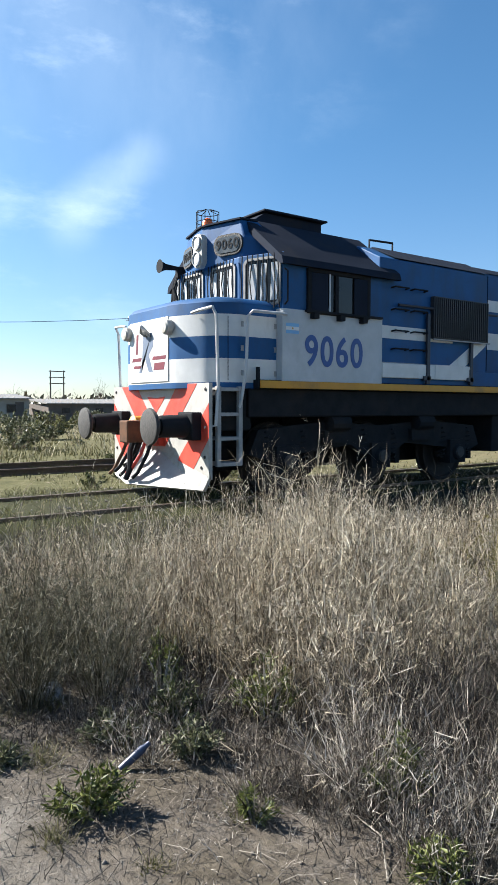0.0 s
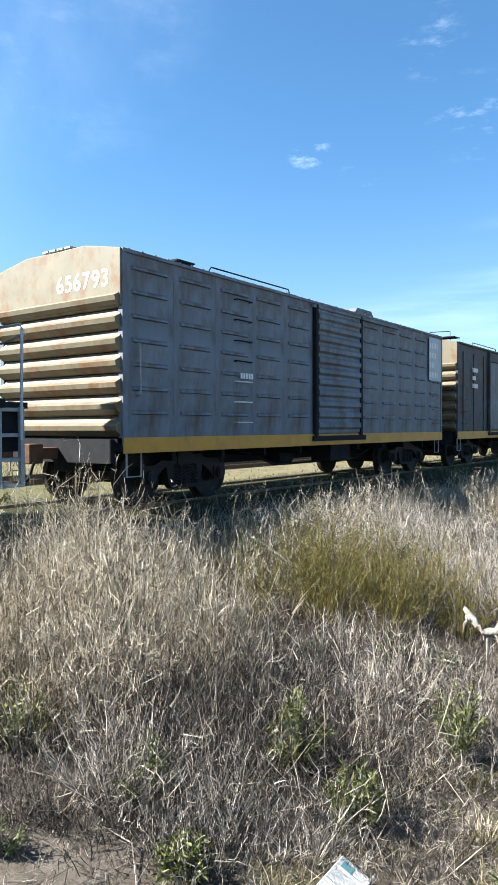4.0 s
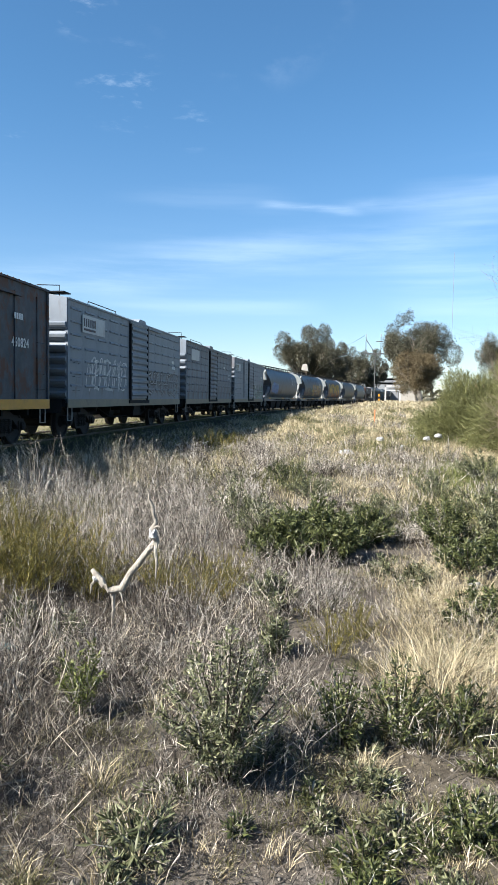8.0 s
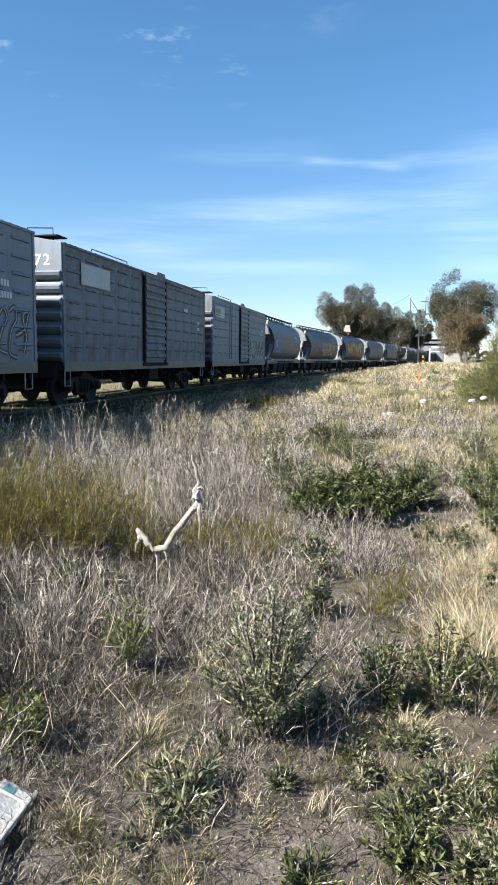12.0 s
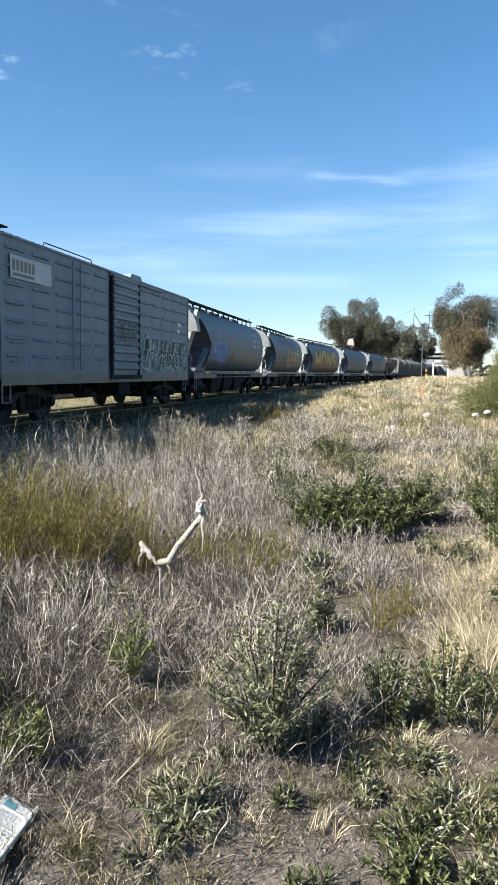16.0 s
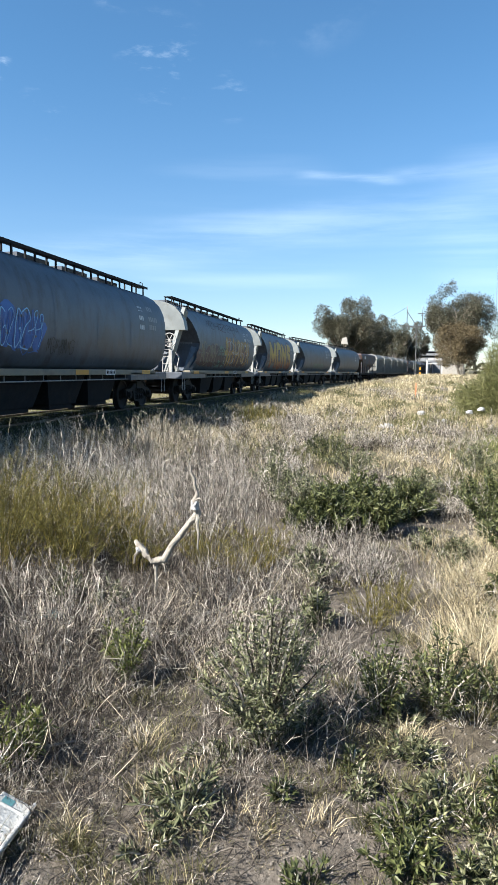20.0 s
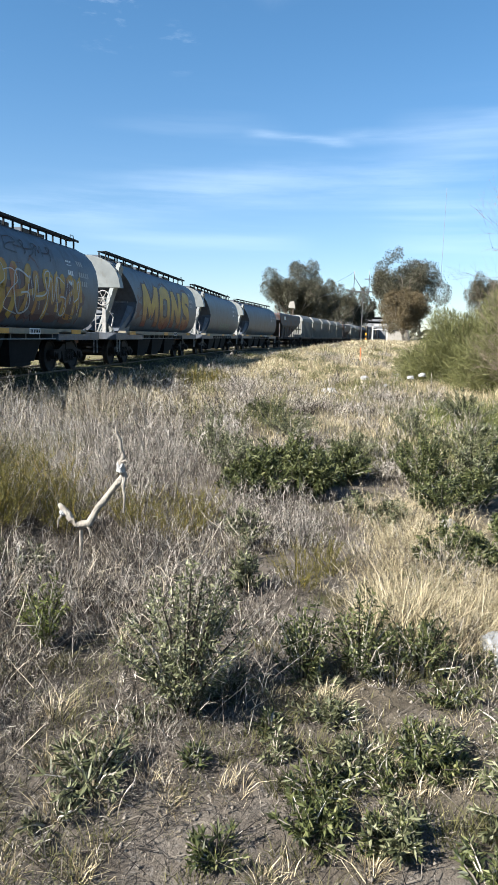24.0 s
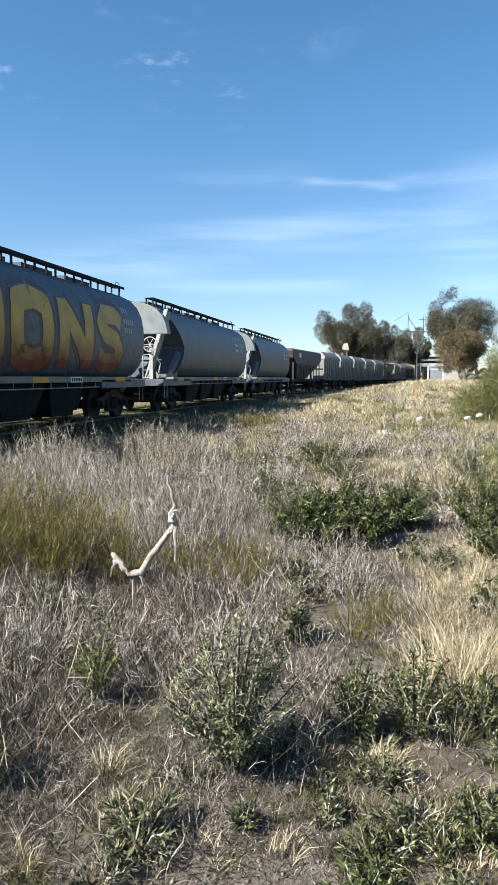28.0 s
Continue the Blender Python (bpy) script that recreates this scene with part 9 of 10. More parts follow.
def bare_tree(name, label, x, y, h, seed, spread_=0.5, depth=5, r=None, lean=(0, 0), split=2, trunks=3):
    rng = random.Random(seed)
    t = thing(name, label, "tree", "trees by the track")
    t.matrix_basis = pose(x, y, gz(x, y) - 0.05)
    s, tips = Solid(), []
    for k in range(trunks):
        d = Vector((rng.uniform(-0.4, 0.4) + lean[0], rng.uniform(-0.4, 0.4) + lean[1], 1)).normalized()
        limbs(rng, s, Vector((rng.uniform(-0.05, 0.05) * h, rng.uniform(-0.05, 0.05) * h, 0)), d, h * 0.30, r or 0.012 * h, depth, tips, split, spread_, 5)
    part("limbwork", s, TWIGBARK, t, "leafless grey-brown branches")
    return t


def tamarisk(x, y, rx, ry, h, n, seed):
    rng = np.random.default_rng(seed)
    t = thing("tamarisk_bush", "large feathery green tamarisk bush leaning over dry grass", "bush", "trees by the track")
    t.matrix_basis = pose(x, y, gz(x, y))
    s, tips = Solid(), []
    pr = random.Random(seed)
    for k in range(14):
        d = Vector((pr.uniform(-1, 1) * rx / h, pr.uniform(-1, 1) * ry / h, 1)).normalized()
        limbs(pr, s, Vector((pr.uniform(-0.2, 0.2), pr.uniform(-0.2, 0.2), 0)), d, h * 0.36, 0.030, 2, tips, 2, 0.35, 4)
    part("limbwork", s, TWIGBARK, t)
    n = int(n * 1.6)
    u = rng.normal(0, 1, (n, 3))
    u /= np.linalg.norm(u, axis=1, keepdims=True)
    u[:, 2] = np.abs(u[:, 2])
    rr = rng.uniform(0.35, 1.0, n)[:, None] ** 0.5
    lump = 1 + 0.16 * np.sin(5 * u[:, :1] + 3 * u[:, 1:2]) + 0.12 * np.sin(9 * u[:, 1:2] - 4 * u[:, 2:])
    p = u * rr * lump * np.array([rx, ry, h * 0.92])
    dirs = u * 0.7 + rng.normal(0, 0.6, (n, 3)) + np.array([0, 0, 0.25])
    v, f = leaf_cloud(rng, p, dirs, 0.32, 0.017)
    tagged(part("foliage", np_mesh("foliage", v, f, TAMARISK), TAMARISK, t, "fine feathery green twigs"), kind="stuff")


def make_trees():
    broad_tree("eucalyptus_tree", "tall dark eucalyptus beyond the train", 150, 8.9, 17.8, 6.9, 1, EUCALYPT, 18000, 0.12)
    broad_tree("eucalyptus_tree", "tall dark eucalyptus beyond the train", 163, 4.2, 16.4, 5.3, 2, EUCALYPT, 12000, 0.10)
    broad_tree("eucalyptus_tree", "slimmer eucalyptus behind the others", 176, -0.6, 16.2, 4.4, 3, EUCALYPT, 9000, 0.10)
    broad_tree("eucalyptus_tree", "small eucalyptus at the end of the row", 182, -5.4, 15.6, 3.8, 4, EUCALYPT, 8000, 0.10)
    broad_tree("eucalyptus_tree", "large eucalyptus with a wide grey-green crown", 142, -13.8, 19.4, 7.8, 5, EUCALYPT, 20000, 0.12)
    broad_tree("russet_tree", "russet-brown low spreading tree before a eucalyptus", 120, -11.2, 9.2, 4.8, 6, RUSSET, 11000, 0.14, 0.20)
    broad_tree("eucalyptus_tree", "eucalyptus rising behind the tamarisk bush", 150, -30.5, 14.8, 5.8, 7, EUCALYPT, 11000)
    broad_tree("eucalyptus_tree", "distant eucalyptus behind the bushes", 158, -42, 12.5, 5.5, 8, EUCALYPT, 8000)
    tamarisk(26.5, -5.5, 3.2, 2.7, 2.6, 38000, 21)
    tamarisk(22.6, -6.3, 2.6, 2.3, 3.0, 34000, 22)
    tamarisk(31.5, -5.8, 3.0, 2.4, 1.7, 14000, 23)
    tamarisk(19.0, -7.3, 2.2, 2.0, 2.6, 20000, 24)
    bare_tree("bare_shrub", "leafless brown shrub with fine branches", 18.6, -5.45, 6.6, 31, 0.42, 5, 0.028, (0.0, 0.02), 3, 7)
    bare_tree("bare_shrub", "leafless brown shrub with fine branches", 20.4, -5.1, 4.2, 32, 0.55, 5, 0.024, (0, 0.1), 3, 4)
    bare_tree("bare_shrub", "low leafless brown shrub before the tamarisk", 18.2, -4.7, 2.6, 33, 0.7, 5, 0.014, (0, 0.1), 3, 7)
    for k, (x, y, h) in enumerate(((34, 94, 5.2), (40, 92, 6.0), (30, 97, 5.0), (46, 95, 5.6), (24, 98, 5.4), (18, 96, 5.0), (52, 93, 5.0), (-6, 90, 4.4), (-20, 92, 5.0), (4, 95, 4.6), (12, 92, 4.6), (15, 88, 5.8), (22, 90, 6.4), (27, 88, 5.6), (37, 89, 6.4), (43, 91, 6.2), (9, 89, 5.8), (-1, 88, 6.0), (-12, 90, 5.6))):
        bare_tree("bare_tree", "leafless tree behind the far sheds", x, y, h, 60 + k, 0.35, 4, 0.08)
    rng = random.Random(77)
    for k in range(70):
        x, y = (rng.uniform(-45, 75), rng.uniform(44, 66)) if k % 2 else (rng.uniform(-18, 30), rng.uniform(24, 44))
        leafy_plant("scrub_bush", "dull green scrub bush beyond the second track", x, y, rng.uniform(0.9, 2.2), rng.uniform(0.8, 1.6), rng.uniform(0.7, 1.6), 26, 900, 0.20, 0.10, GREYGREEN if k % 3 else DULLGREEN, 200 + k, "far scrub", TWIGBARK)


make_trees()

# ---- litter and small things in the foreground ----
PLASTIC = mat("white_plastic_film", [(0.22, 0.22, 0.218), (0.31, 0.31, 0.306)], 9.0, 0.4, bump=0.5, fine=30)
FOAM = mat("white_foam_board", [(0.38, 0.38, 0.36), (0.52, 0.515, 0.49)], 4.0, 0.75, bump=0.25, fine=90)
BLEACHED = mat("bleached_dead_wood", [(0.15, 0.132, 0.108), (0.31, 0.283, 0.24)], 9.0, 0.85, bump=0.9, fine=40, stain=(0.10, 0.085, 0.07), stain_at=(0.5, 0.7), stain_scale=5)
BLUEFILM = mat("faded_turquoise_wrapper", [(0.04, 0.16, 0.18), (0.12, 0.26, 0.27)], 9.0, 0.4)
NAVY = mat("dark_blue_plastic", [(0.012, 0.02, 0.05), (0.03, 0.045, 0.09)], 9.0, 0.35)
CONCRETE = mat("pale_rubble", [(0.22, 0.205, 0.185), (0.36, 0.345, 0.315)], 6.0, 0.9, bump=0.6, fine=24)
BRICKDUST = mat("reddish_rubble", [(0.105, 0.056, 0.036), (0.175, 0.098, 0.062)], 5.0, 0.9, bump=0.6, fine=22)


def crumple(name, label, x, y, sx, sy, sz, material, seed, category="litter", lift=0.0, rough=0.28):
    """A crumpled bag or lump: a round shape pushed in and out and flattened on the ground."""
    rng = random.Random(seed)
    bm = bmesh.new()
    bmesh.ops.create_icosphere(bm, subdivisions=4, radius=1.0)
    off = Vector((rng.uniform(0, 50), rng.uniform(0, 50), rng.uniform(0, 50)))
    for v in bm.verts:
        n = noise.noise(v.co * 1.6 + off) * rough + abs(noise.noise(v.co * 4.2 + off)) * rough * 0.8 + abs(noise.noise(v.co * 9.0 + off)) * rough * 0.3
        v.co = v.co * (1 + n)
        v.co = Vector((v.co.x * sx, v.co.y * sy, max(v.co.z * sz, -0.25 * sz)))
    me = bpy.data.meshes.new(name)
    bm.to_mesh(me)
    bm.free()
    me.shade_smooth()
    me.materials.append(material)
    ob = tagged(new(name, me), label, category)
    ob.matrix_basis = pose(x, y, gz(x, y) + 0.22 * sz + lift, 0, 0, rng.uniform(0, 360))
    return ob


def make_litter():
    crumple("plastic_bag", "crumpled white plastic bag on dry grass", 3.34, -1.07, 0.11, 0.085, 0.06, PLASTIC, 1, rough=0.42)
    crumple("plastic_bag", "grey-white plastic bag beside another bag", 3.50, -0.99, 0.095, 0.07, 0.075, mat("grey_plastic_film", [(0.16, 0.165, 0.17), (0.26, 0.265, 0.27)], 9.0, 0.4), 2, rough=0.36)
    crumple("plastic_bag", "small white plastic scrap among weeds", 5.85, -1.1, 0.05, 0.06, 0.05, PLASTIC, 3)
    crumple("plastic_bag", "white plastic bag caught in rough grass", 19.8, 0.02, 0.20, 0.15, 0.10, PLASTIC, 4)
    for k, (x, y, r, z) in enumerate(((23.2, -2.9, 0.11, 0.35), (22.4, -2.45, 0.10, 0.3), (21.0, -1.6, 0.10, 0.1), (29, -2.6, 0.13, 0.0), (26.5, -1.2, 0.14, 0.0))):
        crumple("plastic_bag", "white plastic bag caught under the tamarisk", x, y, r, r, r * 0.8, PLASTIC, 10 + k, lift=z)
    crumple("rubble", "pale lump of rubble in the grass", 12.2, -2.35, 0.15, 0.11, 0.08, CONCRETE, 20, "rubble")
    crumple("rubble", "pale lump of rubble in the grass", 14.4, -2.5, 0.15, 0.11, 0.08, CONCRETE, 21, "rubble")
    crumple("rubble", "reddish brick rubble on bare soil", 7.3, -2.0, 0.10, 0.07, 0.035, BRICKDUST, 22, "rubble")
    crumple("rubble", "broken orange tile lying on rubble", 7.6, -2.25, 0.07, 0.11, 0.035, BRICKDUST, 23, "rubble")
    crumple("rubble", "white broken slab near the rubble", 7.1, -2.45, 0.2, 0.14, 0.1, CONCRETE, 24, "rubble")
    crumple("rubble", "pale rubble among dead weeds", 3.72, 1.30, 0.10, 0.07, 0.05, CONCRETE, 25, "rubble")
    crumple("plastic_bag", "white plastic scrap under dead weeds", 4.0, 1.62, 0.09, 0.05, 0.04, PLASTIC, 26)
    crumple("rag", "white twisted rag lying on bare soil", 0.69, 4.52, 0.085, 0.070, 0.14, PLASTIC, 27, rough=0.38)
    crumple("plastic_bag", "white scrap at the foot of a green shrub", 1.24, 3.86, 0.06, 0.05, 0.06, PLASTIC, 29)
    crumple("plastic_bag", "white scrap beyond the green shrub", 1.0, 5.9, 0.10, 0.06, 0.05, PLASTIC, 30)
    crumple("wrapper", "turquoise wrapper among dead weeds", 3.86, 1.96, 0.07, 0.05, 0.03, BLUEFILM, 31)
    rng = random.Random(5)
    for k in range(12):
        x, y = rng.choice(((rng.gauss(2.2, 0.7), rng.gauss(0.4, 0.6)), (rng.gauss(0.5, 0.7), rng.gauss(3.0, 0.7))))
        if math.hypot(x, y) > 1.0:
            crumple("stone", "small earthy stone on dry soil", x, y, rng.uniform(0.008, 0.022), rng.uniform(0.008, 0.02), rng.uniform(0.005, 0.010), CLOD, 300 + k, "stone", rough=0.2)
    # foam board with moulded ridges
    bd = thing("foam_board", "broken white foam board with moulded ridges on the soil", "litter")
    bd.matrix_basis = pose(1.865, 1.165, gz(1.865, 1.165) + 0.07, 24, 4, 5)
    part("board", Solid().box(-0.24, 0.21, -0.058, 0.058, -0.010, 0.010), FOAM, bd, bevel=0.004)
    part("lip", Solid().box(-0.24, 0.21, -0.068, -0.056, -0.012, 0.026), FOAM, bd, bevel=0.003)
    for k in range(0, 9, 2):
        part("ridge", Solid().prism([(-0.22 + 0.045 * k, 0.010), (-0.210 + 0.045 * k, 0.0135), (-0.200 + 0.045 * k, 0.010)], -0.05, 0.055, "y"), FOAM, bd)
    part("stain_patch", Solid().box(0.15, 0.19, 0.0, 0.04, 0.010, 0.0115), BLUEFILM, bd, "faded turquoise print")
    # bleached branch standing in the weeds
    br = thing("dead_branch", "bleached forked dead branch standing in dead weeds", "branch")
    p = [(4.12, 1.515, 0.462), (4.10, 1.485, 0.440), (4.09, 1.45, 0.412), (4.07, 1.42, 0.378), (4.06, 1.385, 0.356), (4.07, 1.345, 0.360), (4.06, 1.305, 0.372), (4.08, 1.285, 0.415), (4.07, 1.255, 0.468), (4.09, 1.215, 0.515), (4.08, 1.175, 0.572), (4.07, 1.135, 0.622), (4.09, 1.096, 0.668), (4.08, 1.106, 0.712), (4.07, 1.118, 0.745), (4.09, 1.100, 0.785), (4.08, 1.114, 0.838), (4.09, 1.122, 0.885), (4.08, 1.140, 0.925), (4.09, 1.146, 0.965)]
    part("limb", Solid().pipe(p, [0.014, 0.021, 0.024, 0.019, 0.020, 0.026, 0.024, 0.021, 0.019, 0.022, 0.018, 0.019, 0.024, 0.018, 0.021, 0.012, 0.010, 0.012, 0.008, 0.005], 11), BLEACHED, br, "bleached crooked limb", smooth=True)
    part("limb", Solid().pipe([(4.07, 1.36, 0.36), (4.09, 1.37, 0.2), (4.08, 1.38, gz(4.08, 1.38) - 0.02)], [0.014, 0.009, 0.007], 7), BLEACHED, br, smooth=True)
    part("twig", Solid().pipe([(4.08, 1.092, 0.68), (4.06, 1.094, 0.617), (4.05, 1.082, 0.54), (4.05, 1.089, 0.453)], [0.014, 0.010, 0.008, 0.004], 6), BLEACHED, br)
    part("twig", Solid().pipe([(4.07, 1.105, 0.755), (4.05, 1.075, 0.770), (4.04, 1.060, 0.764)], [0.010, 0.007, 0.003], 6), BLEACHED, br)
    part("twig", Solid().pipe([(4.09, 1.465, 0.425), (4.07, 1.50, 0.385), (4.06, 1.505, 0.33)], [0.012, 0.008, 0.003], 6), BLEACHED, br)
    part("bark_strip", Solid().pipe([(4.06, 1.33, 0.366), (4.045, 1.30, 0.34), (4.04, 1.29, 0.29)], [0.008, 0.006, 0.002], 5), BLEACHED, br)
    crumple("plastic_film", "torn plastic film caught on a dead branch", 4.06, 1.110, 0.017, 0.020, 0.036, PLASTIC, 41, lift=0.70, rough=0.8)
    crumple("plastic_film", "torn plastic film wound round a dead branch", 4.09, 1.475, 0.014, 0.026, 0.020, PLASTIC, 42, lift=0.40, rough=0.8)
    # short dark plastic tube and a pale bent stick
    tube = thing("plastic_tube", "short dark blue plastic tube lying on soil", "litter")
    z = gz(1.27, 2.92)
    part("tube", Solid().lathe([(-0.075, 0.004), (-0.075, 0.017), (0.045, 0.019), (0.06, 0.012), (0.085, 0.011), (0.085, 0.003)], (0, 0, 0), "x", 14), NAVY, tube, smooth=True)
    tube.matrix_basis = pose(1.27, 2.92, z + 0.055, 0, -38, -18)
    hs = thing("bent_stick", "pale bent dry stick on bare soil", "stick")
    part("stick", Solid().pipe([(0.02, 5.08, gz(0.02, 5.08) + 0.01), (0.07, 4.98, 0.05), (0.05, 4.84, 0.03), (0.09, 4.70, gz(0.09, 4.7) + 0.012)], [0.006, 0.008, 0.007, 0.004], 6), BLEACHED, hs, smooth=True)
    rng = random.Random(9)
    for k in range(12):
        x, y, a = rng.gauss(2.1, 0.5), rng.gauss(1.6, 0.8), rng.uniform(0, 6.3)
        if math.hypot(x, y) < 1.0:
            continue
        L = rng.uniform(0.18, 0.45)
        st = thing("fallen_stick", "pale dry stick lying among weeds", "stick")
        z = gz(x, y)
        part("stick", Solid().pipe([(x, y, z + 0.004), (x + 0.5 * L * math.cos(a), y + 0.5 * L * math.sin(a), z + rng.uniform(0.03, 0.09)), (x + L * math.cos(a + 0.3), y + L * math.sin(a + 0.3), z + 0.02)], [0.004, 0.0035, 0.0015], 6), BLEACHED, st)


make_litter()

# ---- lineside and distant things ----
WOODPOLE = mat("weathered_pole_wood", [(0.10, 0.085, 0.07), (0.18, 0.155, 0.13)], 4.0, 0.85, bump=0.4, fine=30)
MASTGREY = mat("dull_mast_steel", [(0.045, 0.045, 0.047), (0.08, 0.08, 0.082)], 4.0, 0.7)
GALV = mat("galvanised_steel", [(0.30, 0.31, 0.32), (0.42, 0.43, 0.44)], 4.0, 0.5, metal=0.4)
SHEET = mat("old_roof_sheet", [(0.14, 0.135, 0.13), (0.23, 0.225, 0.215)], 1.2, 0.6, stain=(0.20, 0.11, 0.07), stain_at=(0.55, 0.75))
WALLPALE = mat("pale_plaster_wall", [(0.24, 0.225, 0.20), (0.33, 0.31, 0.28)], 0.8, 0.85, stain=(0.28, 0.25, 0.21))
WALLDARK = mat("dark_shed_boards", [(0.07, 0.06, 0.055), (0.13, 0.11, 0.095)], 0.8, 0.85, stain=(0.2, 0.12, 0.08))
WALLBRICK = mat("dull_brick_wall", [(0.20, 0.10, 0.07), (0.29, 0.15, 0.10)], 1.5, 0.85)
FARGREY = mat("hazy_grey_cladding", [(0.13, 0.14, 0.15), (0.20, 0.21, 0.22)], 0.6, 0.7, stain=(0.10, 0.09, 0.085))
WHITESTEEL = mat("white_painted_steel", [(0.34, 0.34, 0.335), (0.44, 0.44, 0.435)], 2.0, 0.5)


def wire(s, a, b, sag, r):
    a, b = Vector(a), Vector(b)
    s.pipe([a.lerp(b, k / 14) - Vector((0, 0, sag * 4 * (k / 14) * (1 - k / 14))) for k in range(15)], r, 4)


def shed(label, x, y, w, d, h, wall, roof, slope=0.5, turn=0.0):
    hs = thing("shed", label, "shed", "low sheds beyond the tracks")
    hs.matrix_basis = pose(x, y, gz(x, y) - 0.05, 0, 0, turn)
    part("wall", Solid().box(-w / 2, w / 2, -d / 2, d / 2, 0, h), wall, hs)
    part("roof", Solid().prism([(-d / 2 - 0.3, h - 0.02), (d / 2 + 0.3, h + slope), (d / 2 + 0.3, h + slope + 0.08), (-d / 2 - 0.3, h + 0.08)], -w / 2 - 0.3, w / 2 + 0.3, "x"), roof, hs, "uneven sheet roof")
    ridges = Solid()
    for k in range(int(w / 0.6)):
        ridges.prism([(-d / 2 - 0.3, h + 0.08), (d / 2 + 0.3, h + slope + 0.08), (d / 2 + 0.3, h + slope + 0.13), (-d / 2 - 0.3, h + 0.13)], -w / 2 + 0.6 * k, -w / 2 + 0.6 * k + 0.08, "x")
    part("roof_ridge", ridges, roof, hs)
    n = max(1, int(w / 3.5))
    for k in range(n):
        cx = -w / 2 + (k + 0.5) * w / n
        wd = part("window", Solid().box(cx - 0.5, cx + 0.5, -d / 2 - 0.06, -d / 2 + 0.02, 0.9, min(h - 0.3, 1.8)), WALLDARK, hs)
        part("pane", Solid().box(cx - 0.42, cx + 0.42, -d / 2 - 0.075, -d / 2 - 0.055, 0.98, min(h - 0.38, 1.72)), GLASS, wd)
    part("door", Solid().box(w / 2 - 1.4, w / 2 - 0.5, -d / 2 - 0.05, -d / 2 + 0.02, 0, min(h - 0.2, 2.0)), WALLDARK, hs)
    return hs


def make_far():
    for label, x, y, w, d, h, wl, rf in (("low pale shed with a flat sheet roof", 19.5, 74, 7, 5, 2.3, WALLPALE, SHEET), ("long dark shed with a patched sheet roof", 30.0, 73, 11, 6, 1.9, WALLDARK, SHEET), ("brick shed with a sheet roof", 41, 75, 8, 6, 2.2, WALLBRICK, SHEET),
                                      ("low pale house far across the tracks", 6, 78, 9, 6, 2.6, WALLPALE, SHEET), ("low brick house far across the tracks", -10, 80, 9, 6, 2.7, WALLBRICK, SHEET), ("dark shed far across the tracks", -26, 82, 10, 6, 2.4, WALLDARK, SHEET), ("low pale house far across the tracks", 55, 80, 9, 6, 2.8, WALLPALE, SHEET), ("dark shed far across the tracks", 70, 84, 12, 6, 2.6, WALLDARK, SHEET)):
        shed(label, x, y, w, d, h, wl, rf)
    # wooden pole with one sagging wire
    pl = thing("utility_pole", "weathered wooden pole carrying one sagging wire", "utility pole")
    px, py = 17.4, 36.2
    s = Solid().pipe([(px, py, 0), (px, py, 6.45)], [0.14, 0.10], 10)
    part("shaft", s, WOODPOLE, pl, smooth=True)
    part("insulator", Solid().lathe([(6.35, 0.03), (6.45, 0.06), (6.55, 0.05), (6.6, 0.02)], (px - 0.15, py, 0), "z", 10), GALV, pl)
    part("bracket", Solid().rod((px, py, 6.35), (px - 0.35, py, 6.38), 0.02), GALV, pl)
    p2 = thing("utility_pole", "weathered wooden pole carrying one sagging wire", "utility pole")
    part("shaft", Solid().pipe([(-24, 34, 0), (-24, 34, 6.4)], [0.14, 0.10], 10), WOODPOLE, p2, smooth=True)
    part("insulator", Solid().lathe([(6.3, 0.03), (6.4, 0.06), (6.5, 0.05), (6.55, 0.02)], (-24, 34, 0), "z", 10), GALV, p2)
    w1 = Solid()
    wire(w1, (px - 0.15, py, 6.5), (-24, 34, 6.45), 1.3, 0.014)
    part("wire", w1, BLACK, pl, "thin sagging wire")
    # far frame of two poles, and thin poles along the horizon
    fr = thing("pole_frame", "two-pole power frame with cross bars behind the sheds", "utility pole")
    for x in (32.2, 34.0):
        part("shaft", Solid().rod((x, 91, 0), (x, 91, 6.4), 0.11, 0.08, 7), WOODPOLE, fr)
    for z in (4.6, 5.4, 6.2):
        part("cross_bar", Solid().box(32.0, 34.2, 90.92, 91.0, z, z + 0.12), WOODPOLE, fr)
    for k, (x, y, h) in enumerate(((44, 88, 5.0), (47, 86, 4.2), (-12, 84, 5.2), (1.5, 86, 4.6), (-30, 88, 5.5), (-4.5, 70, 4.2), (60, 90, 5.4))):
        t = thing("utility_pole", "thin far pole on the skyline", "utility pole")
        part("shaft", Solid().rod((x, y, 0), (x, y, h), 0.10, 0.07, 7), WOODPOLE, t)
        part("cross_bar", Solid().box(x - 0.5, x + 0.5, y - 0.05, y + 0.05, h - 0.5, h - 0.38), WOODPOLE, t)
    # power mast with a cross frame down the line
    m = thing("power_mast", "dark steel power mast with a cross frame between trees", "mast")
    bx = 121.0
    part("shaft", Solid().rod((bx, -4.1, gz(bx, -4.1)), (bx, -4.1, 9.2), 0.09, 0.07, 7), MASTGREY, m)
    for y in (-2.5, -5.0):
        part("upright", Solid().rod((bx, y, 8.9), (bx, y, 12.0), 0.07, 0.05, 7), MASTGREY, m)
        part("insulator", Solid().rod((bx, y, 12.0), (bx, y, 12.5), 0.07, seg=6), GALV, m)
    part("cross_bar", Solid().box(bx - 0.1, bx + 0.1, -5.5, -2.0, 9.1, 9.3), MASTGREY, m)
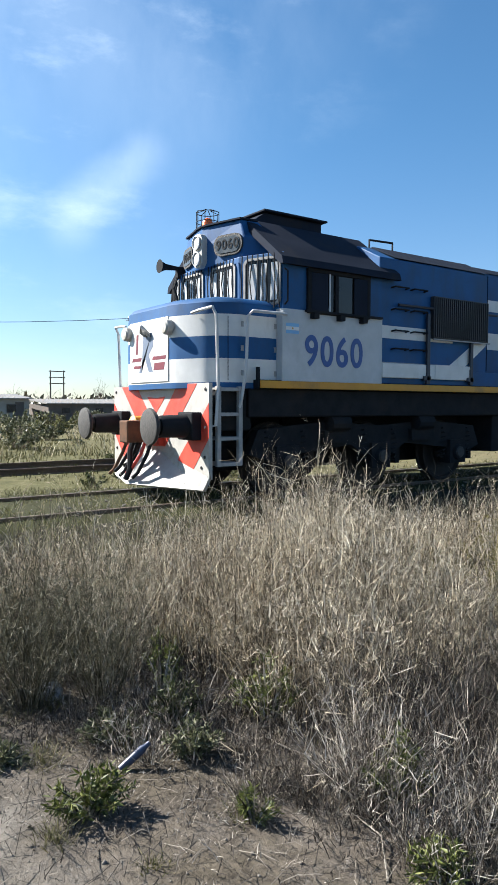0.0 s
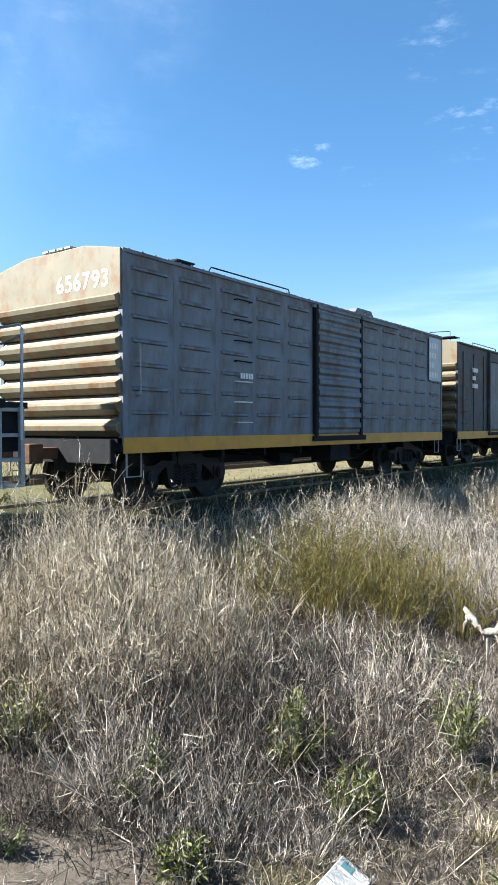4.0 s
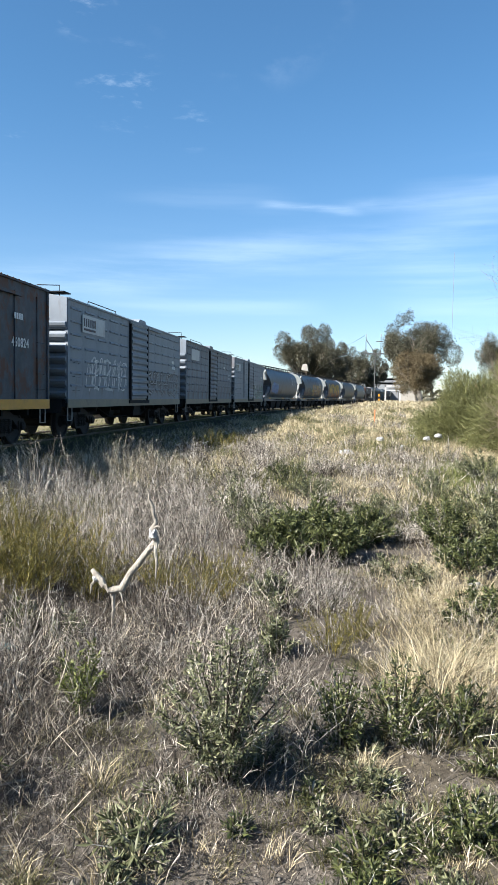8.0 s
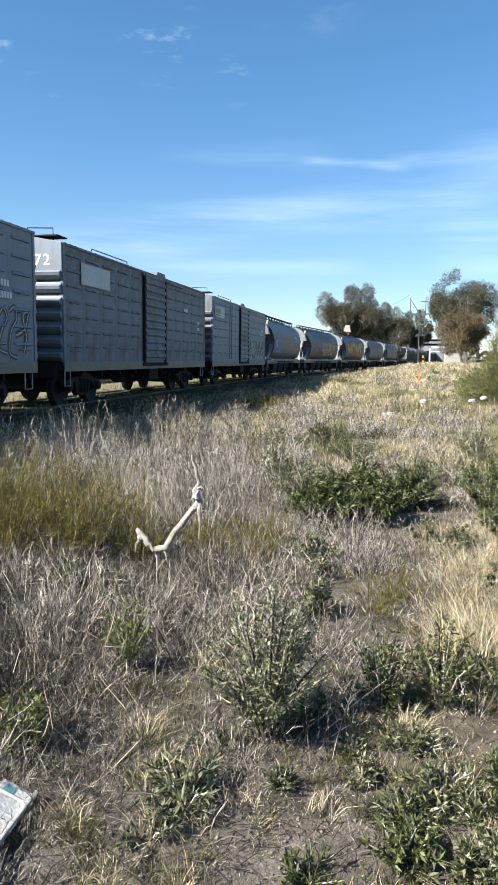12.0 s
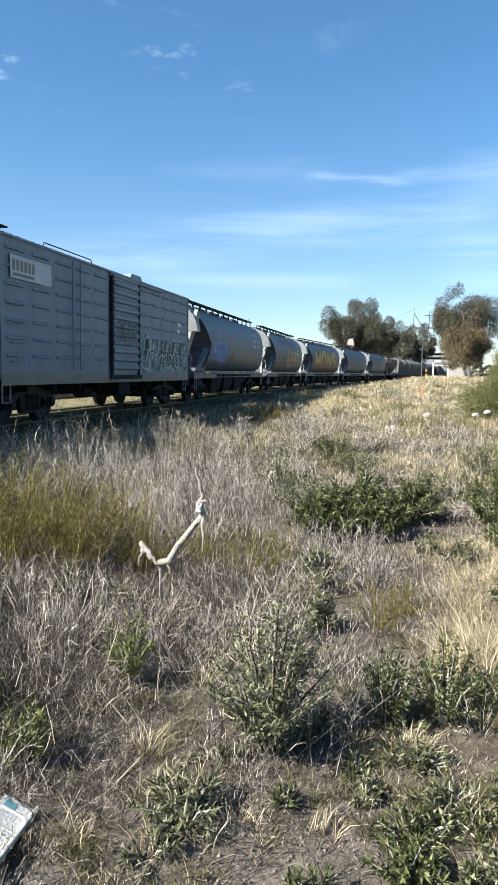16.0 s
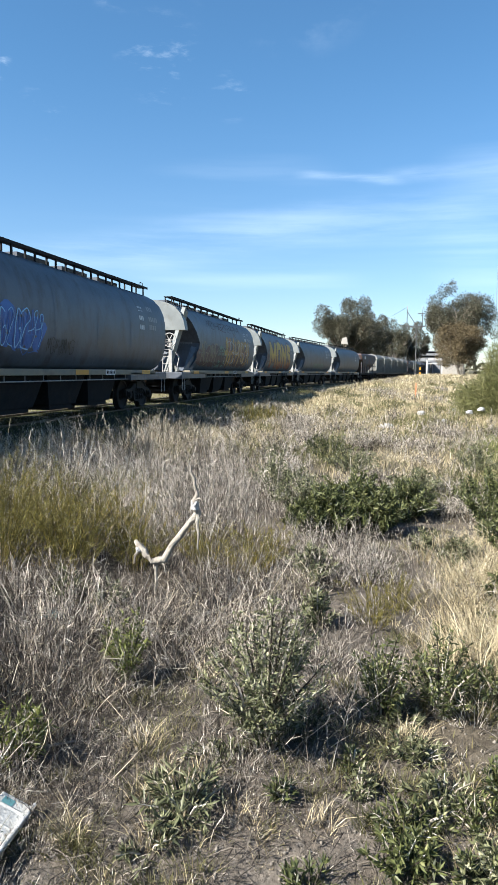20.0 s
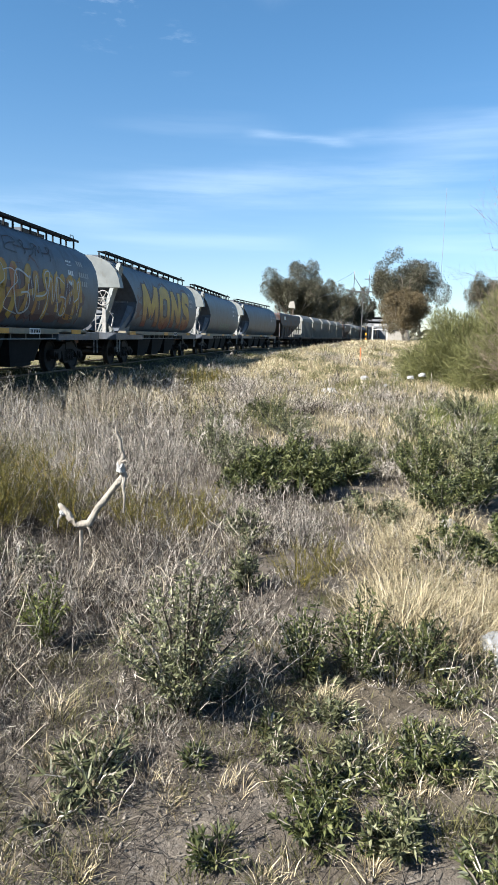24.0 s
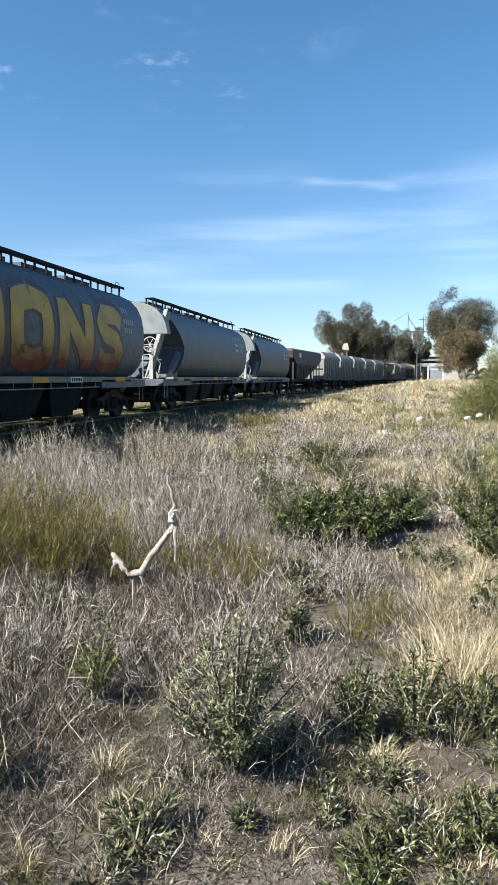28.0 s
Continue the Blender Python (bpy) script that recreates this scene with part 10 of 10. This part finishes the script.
    part("cross_bar", Solid().box(bx - 0.08, bx + 0.08, -5.4, -4.2, 11.2, 11.32), MASTGREY, m)
    part("brace", Solid().rod((bx, -2.5, 11.6), (bx, -4.1, 9.2), 0.06, seg=6), MASTGREY, m)
    part("brace", Solid().rod((bx, -5.0, 9.1), (bx, -4.1, 7.9), 0.06, seg=6), MASTGREY, m)
    ws = Solid()
    wire(ws, (bx, -2.5, 12.4), (170, 10, 12.0), 1.0, 0.02)
    wire(ws, (bx, -5.0, 12.4), (190, -14, 11.5), 1.0, 0.02)
    part("wire", ws, BLACK, m)
    # white clearance portal
    po = thing("portal_frame", "white steel portal frame beside the far track", "portal")
    for y in (-6.4, -9.0):
        part("post", Solid().box(129.9, 130.1, y - 0.13, y + 0.13, gz(130, y) - 0.3, 4.1), WHITESTEEL, po)
    part("beam", Solid().box(129.9, 130.1, -9.1, -6.3, 3.75, 4.1), WHITESTEEL, po)
    part("beam", Solid().box(129.92, 130.08, -9.0, -6.4, 3.05, 3.2), WHITESTEEL, po)
    part("board", Solid().box(129.88, 129.92, -8.5, -6.9, 3.40, 3.52), MASTGREY, po)
    # striped marker post, signal board, orange stake
    mk = thing("marker_post", "yellow and black striped marker post by the track", "post")
    for k in range(4):
        part("band", Solid().box(126.9, 127.15, -5.25, -5.0, 0.75 + 0.42 * k, 1.17 + 0.42 * k), YELLOW if k % 2 else BLACK, mk)
    part("base", Solid().box(126.8, 127.25, -5.35, -4.9, 0.3, 0.75), WHITESTEEL, mk)
    sg = thing("signal_board", "small pale board on a post before the trees", "sign")
    part("post", Solid().rod((138, 8.6, 0), (138, 8.6, 7.4), 0.10, seg=7), TWIGBARK, sg)
    part("board", Solid().add([(137.8, 8.2, 6.8), (137.8, 9.6, 7.0), (137.8, 9.3, 8.1), (137.8, 8.5, 8.2), (138, 8.2, 6.8), (138, 9.6, 7.0), (138, 9.3, 8.1), (138, 8.5, 8.2)],
                              [(0, 1, 2, 3), (7, 6, 5, 4), (0, 4, 5, 1), (1, 5, 6, 2), (2, 6, 7, 3), (3, 7, 4, 0)]), WALLPALE, sg)
    st = thing("marker_stake", "thin orange stake standing in dry grass", "stake")
    part("stake", Solid().rod((40, -1.45, 0.1), (40, -1.45, 0.95), 0.02, seg=6), ORANGE, st)
    an = thing("radio_mast", "thin distant radio mast on the skyline", "mast")
    part("shaft", Solid().rod((300, -41, 0), (300, -41, 62), 0.10, 0.06, 5), FARGREY, an)
    # buildings at the far end of the line
    for label, x, y, w, d, h, wl in (("long grey industrial building down the line", 215, -11, 10, 14, 5.6, FARGREY), ("grey industrial shed with a sheet roof", 230, -4, 22, 10, 7.5, FARGREY), ("low white building behind the portal", 180, -14.6, 4.5, 8, 2.4, WALLPALE), ("low brick building behind the bushes", 190, -40, 16, 10, 4.5, WALLBRICK)):
        shed(label, x, y, w, d, h, wl, FARGREY, 0.6, 90)
    rng = random.Random(15)
    s = []
    nr = np.random.default_rng(9)
    # far woods closing the horizon all round
    n = 26000
    a = nr.uniform(0, 2 * np.pi, n)
    r = nr.uniform(330, 520, n)
    hgt = 3.5 + 3.0 * np.abs(np.sin(a * 23) * np.sin(a * 7 + 1)) + 2.0 * np.abs(np.sin(a * 61))
    x, y = r * np.cos(a), r * np.sin(a)
    z = ground_z(x, y) + hgt * nr.uniform(0.0, 1.0, n)
    v, f = leaf_cloud(nr, np.stack([x, y, z], -1), nr.normal(0, 1, (n, 3)), 3.2, 1.8)
    tagged(new("far_woods", np_mesh("far_woods", v, f, EUCALYPT)), "far low woods along the horizon", "woods", kind="stuff")


make_far()


# ---- movement ----
def run_at(t):
    """How far the train's front stands along x; it rolls by at a steady pace."""
    return float(np.interp(t, (0, 4.5, 8, 11, 17, 20, 23, 26, 28), (4.64, -14.20, -28.50, -41.00, -66.15, -78.70, -91.30, -103.90, -112.35)))


def on_track(u):
    return Vector((u, TRACK_Y - float(bend(u)), RAIL_Z))


def motions():
    times = [round(0.5 * k, 2) for k in range(57)]
    for ob, start, length in VEHICLES:
        rows = []
        for t in times:
            a, b = on_track(start + run_at(t)), on_track(start + length + run_at(t))
            turn = math.degrees(math.atan2(b.y - a.y, b.x - a.x))
            rows.append((t, pose(a.x, a.y, a.z, 0, 0, turn)))
        walk(ob, rows)
    steps = [round(0.15 * k, 3) for k in range(187)] + [28.0]
    for ob, (x, y, z), r in WHEELS:
        walk(ob, [(t, pose(x, y, z, 0, math.degrees((run_at(t) - run_at(0)) / r), 0)) for t in steps])


motions()
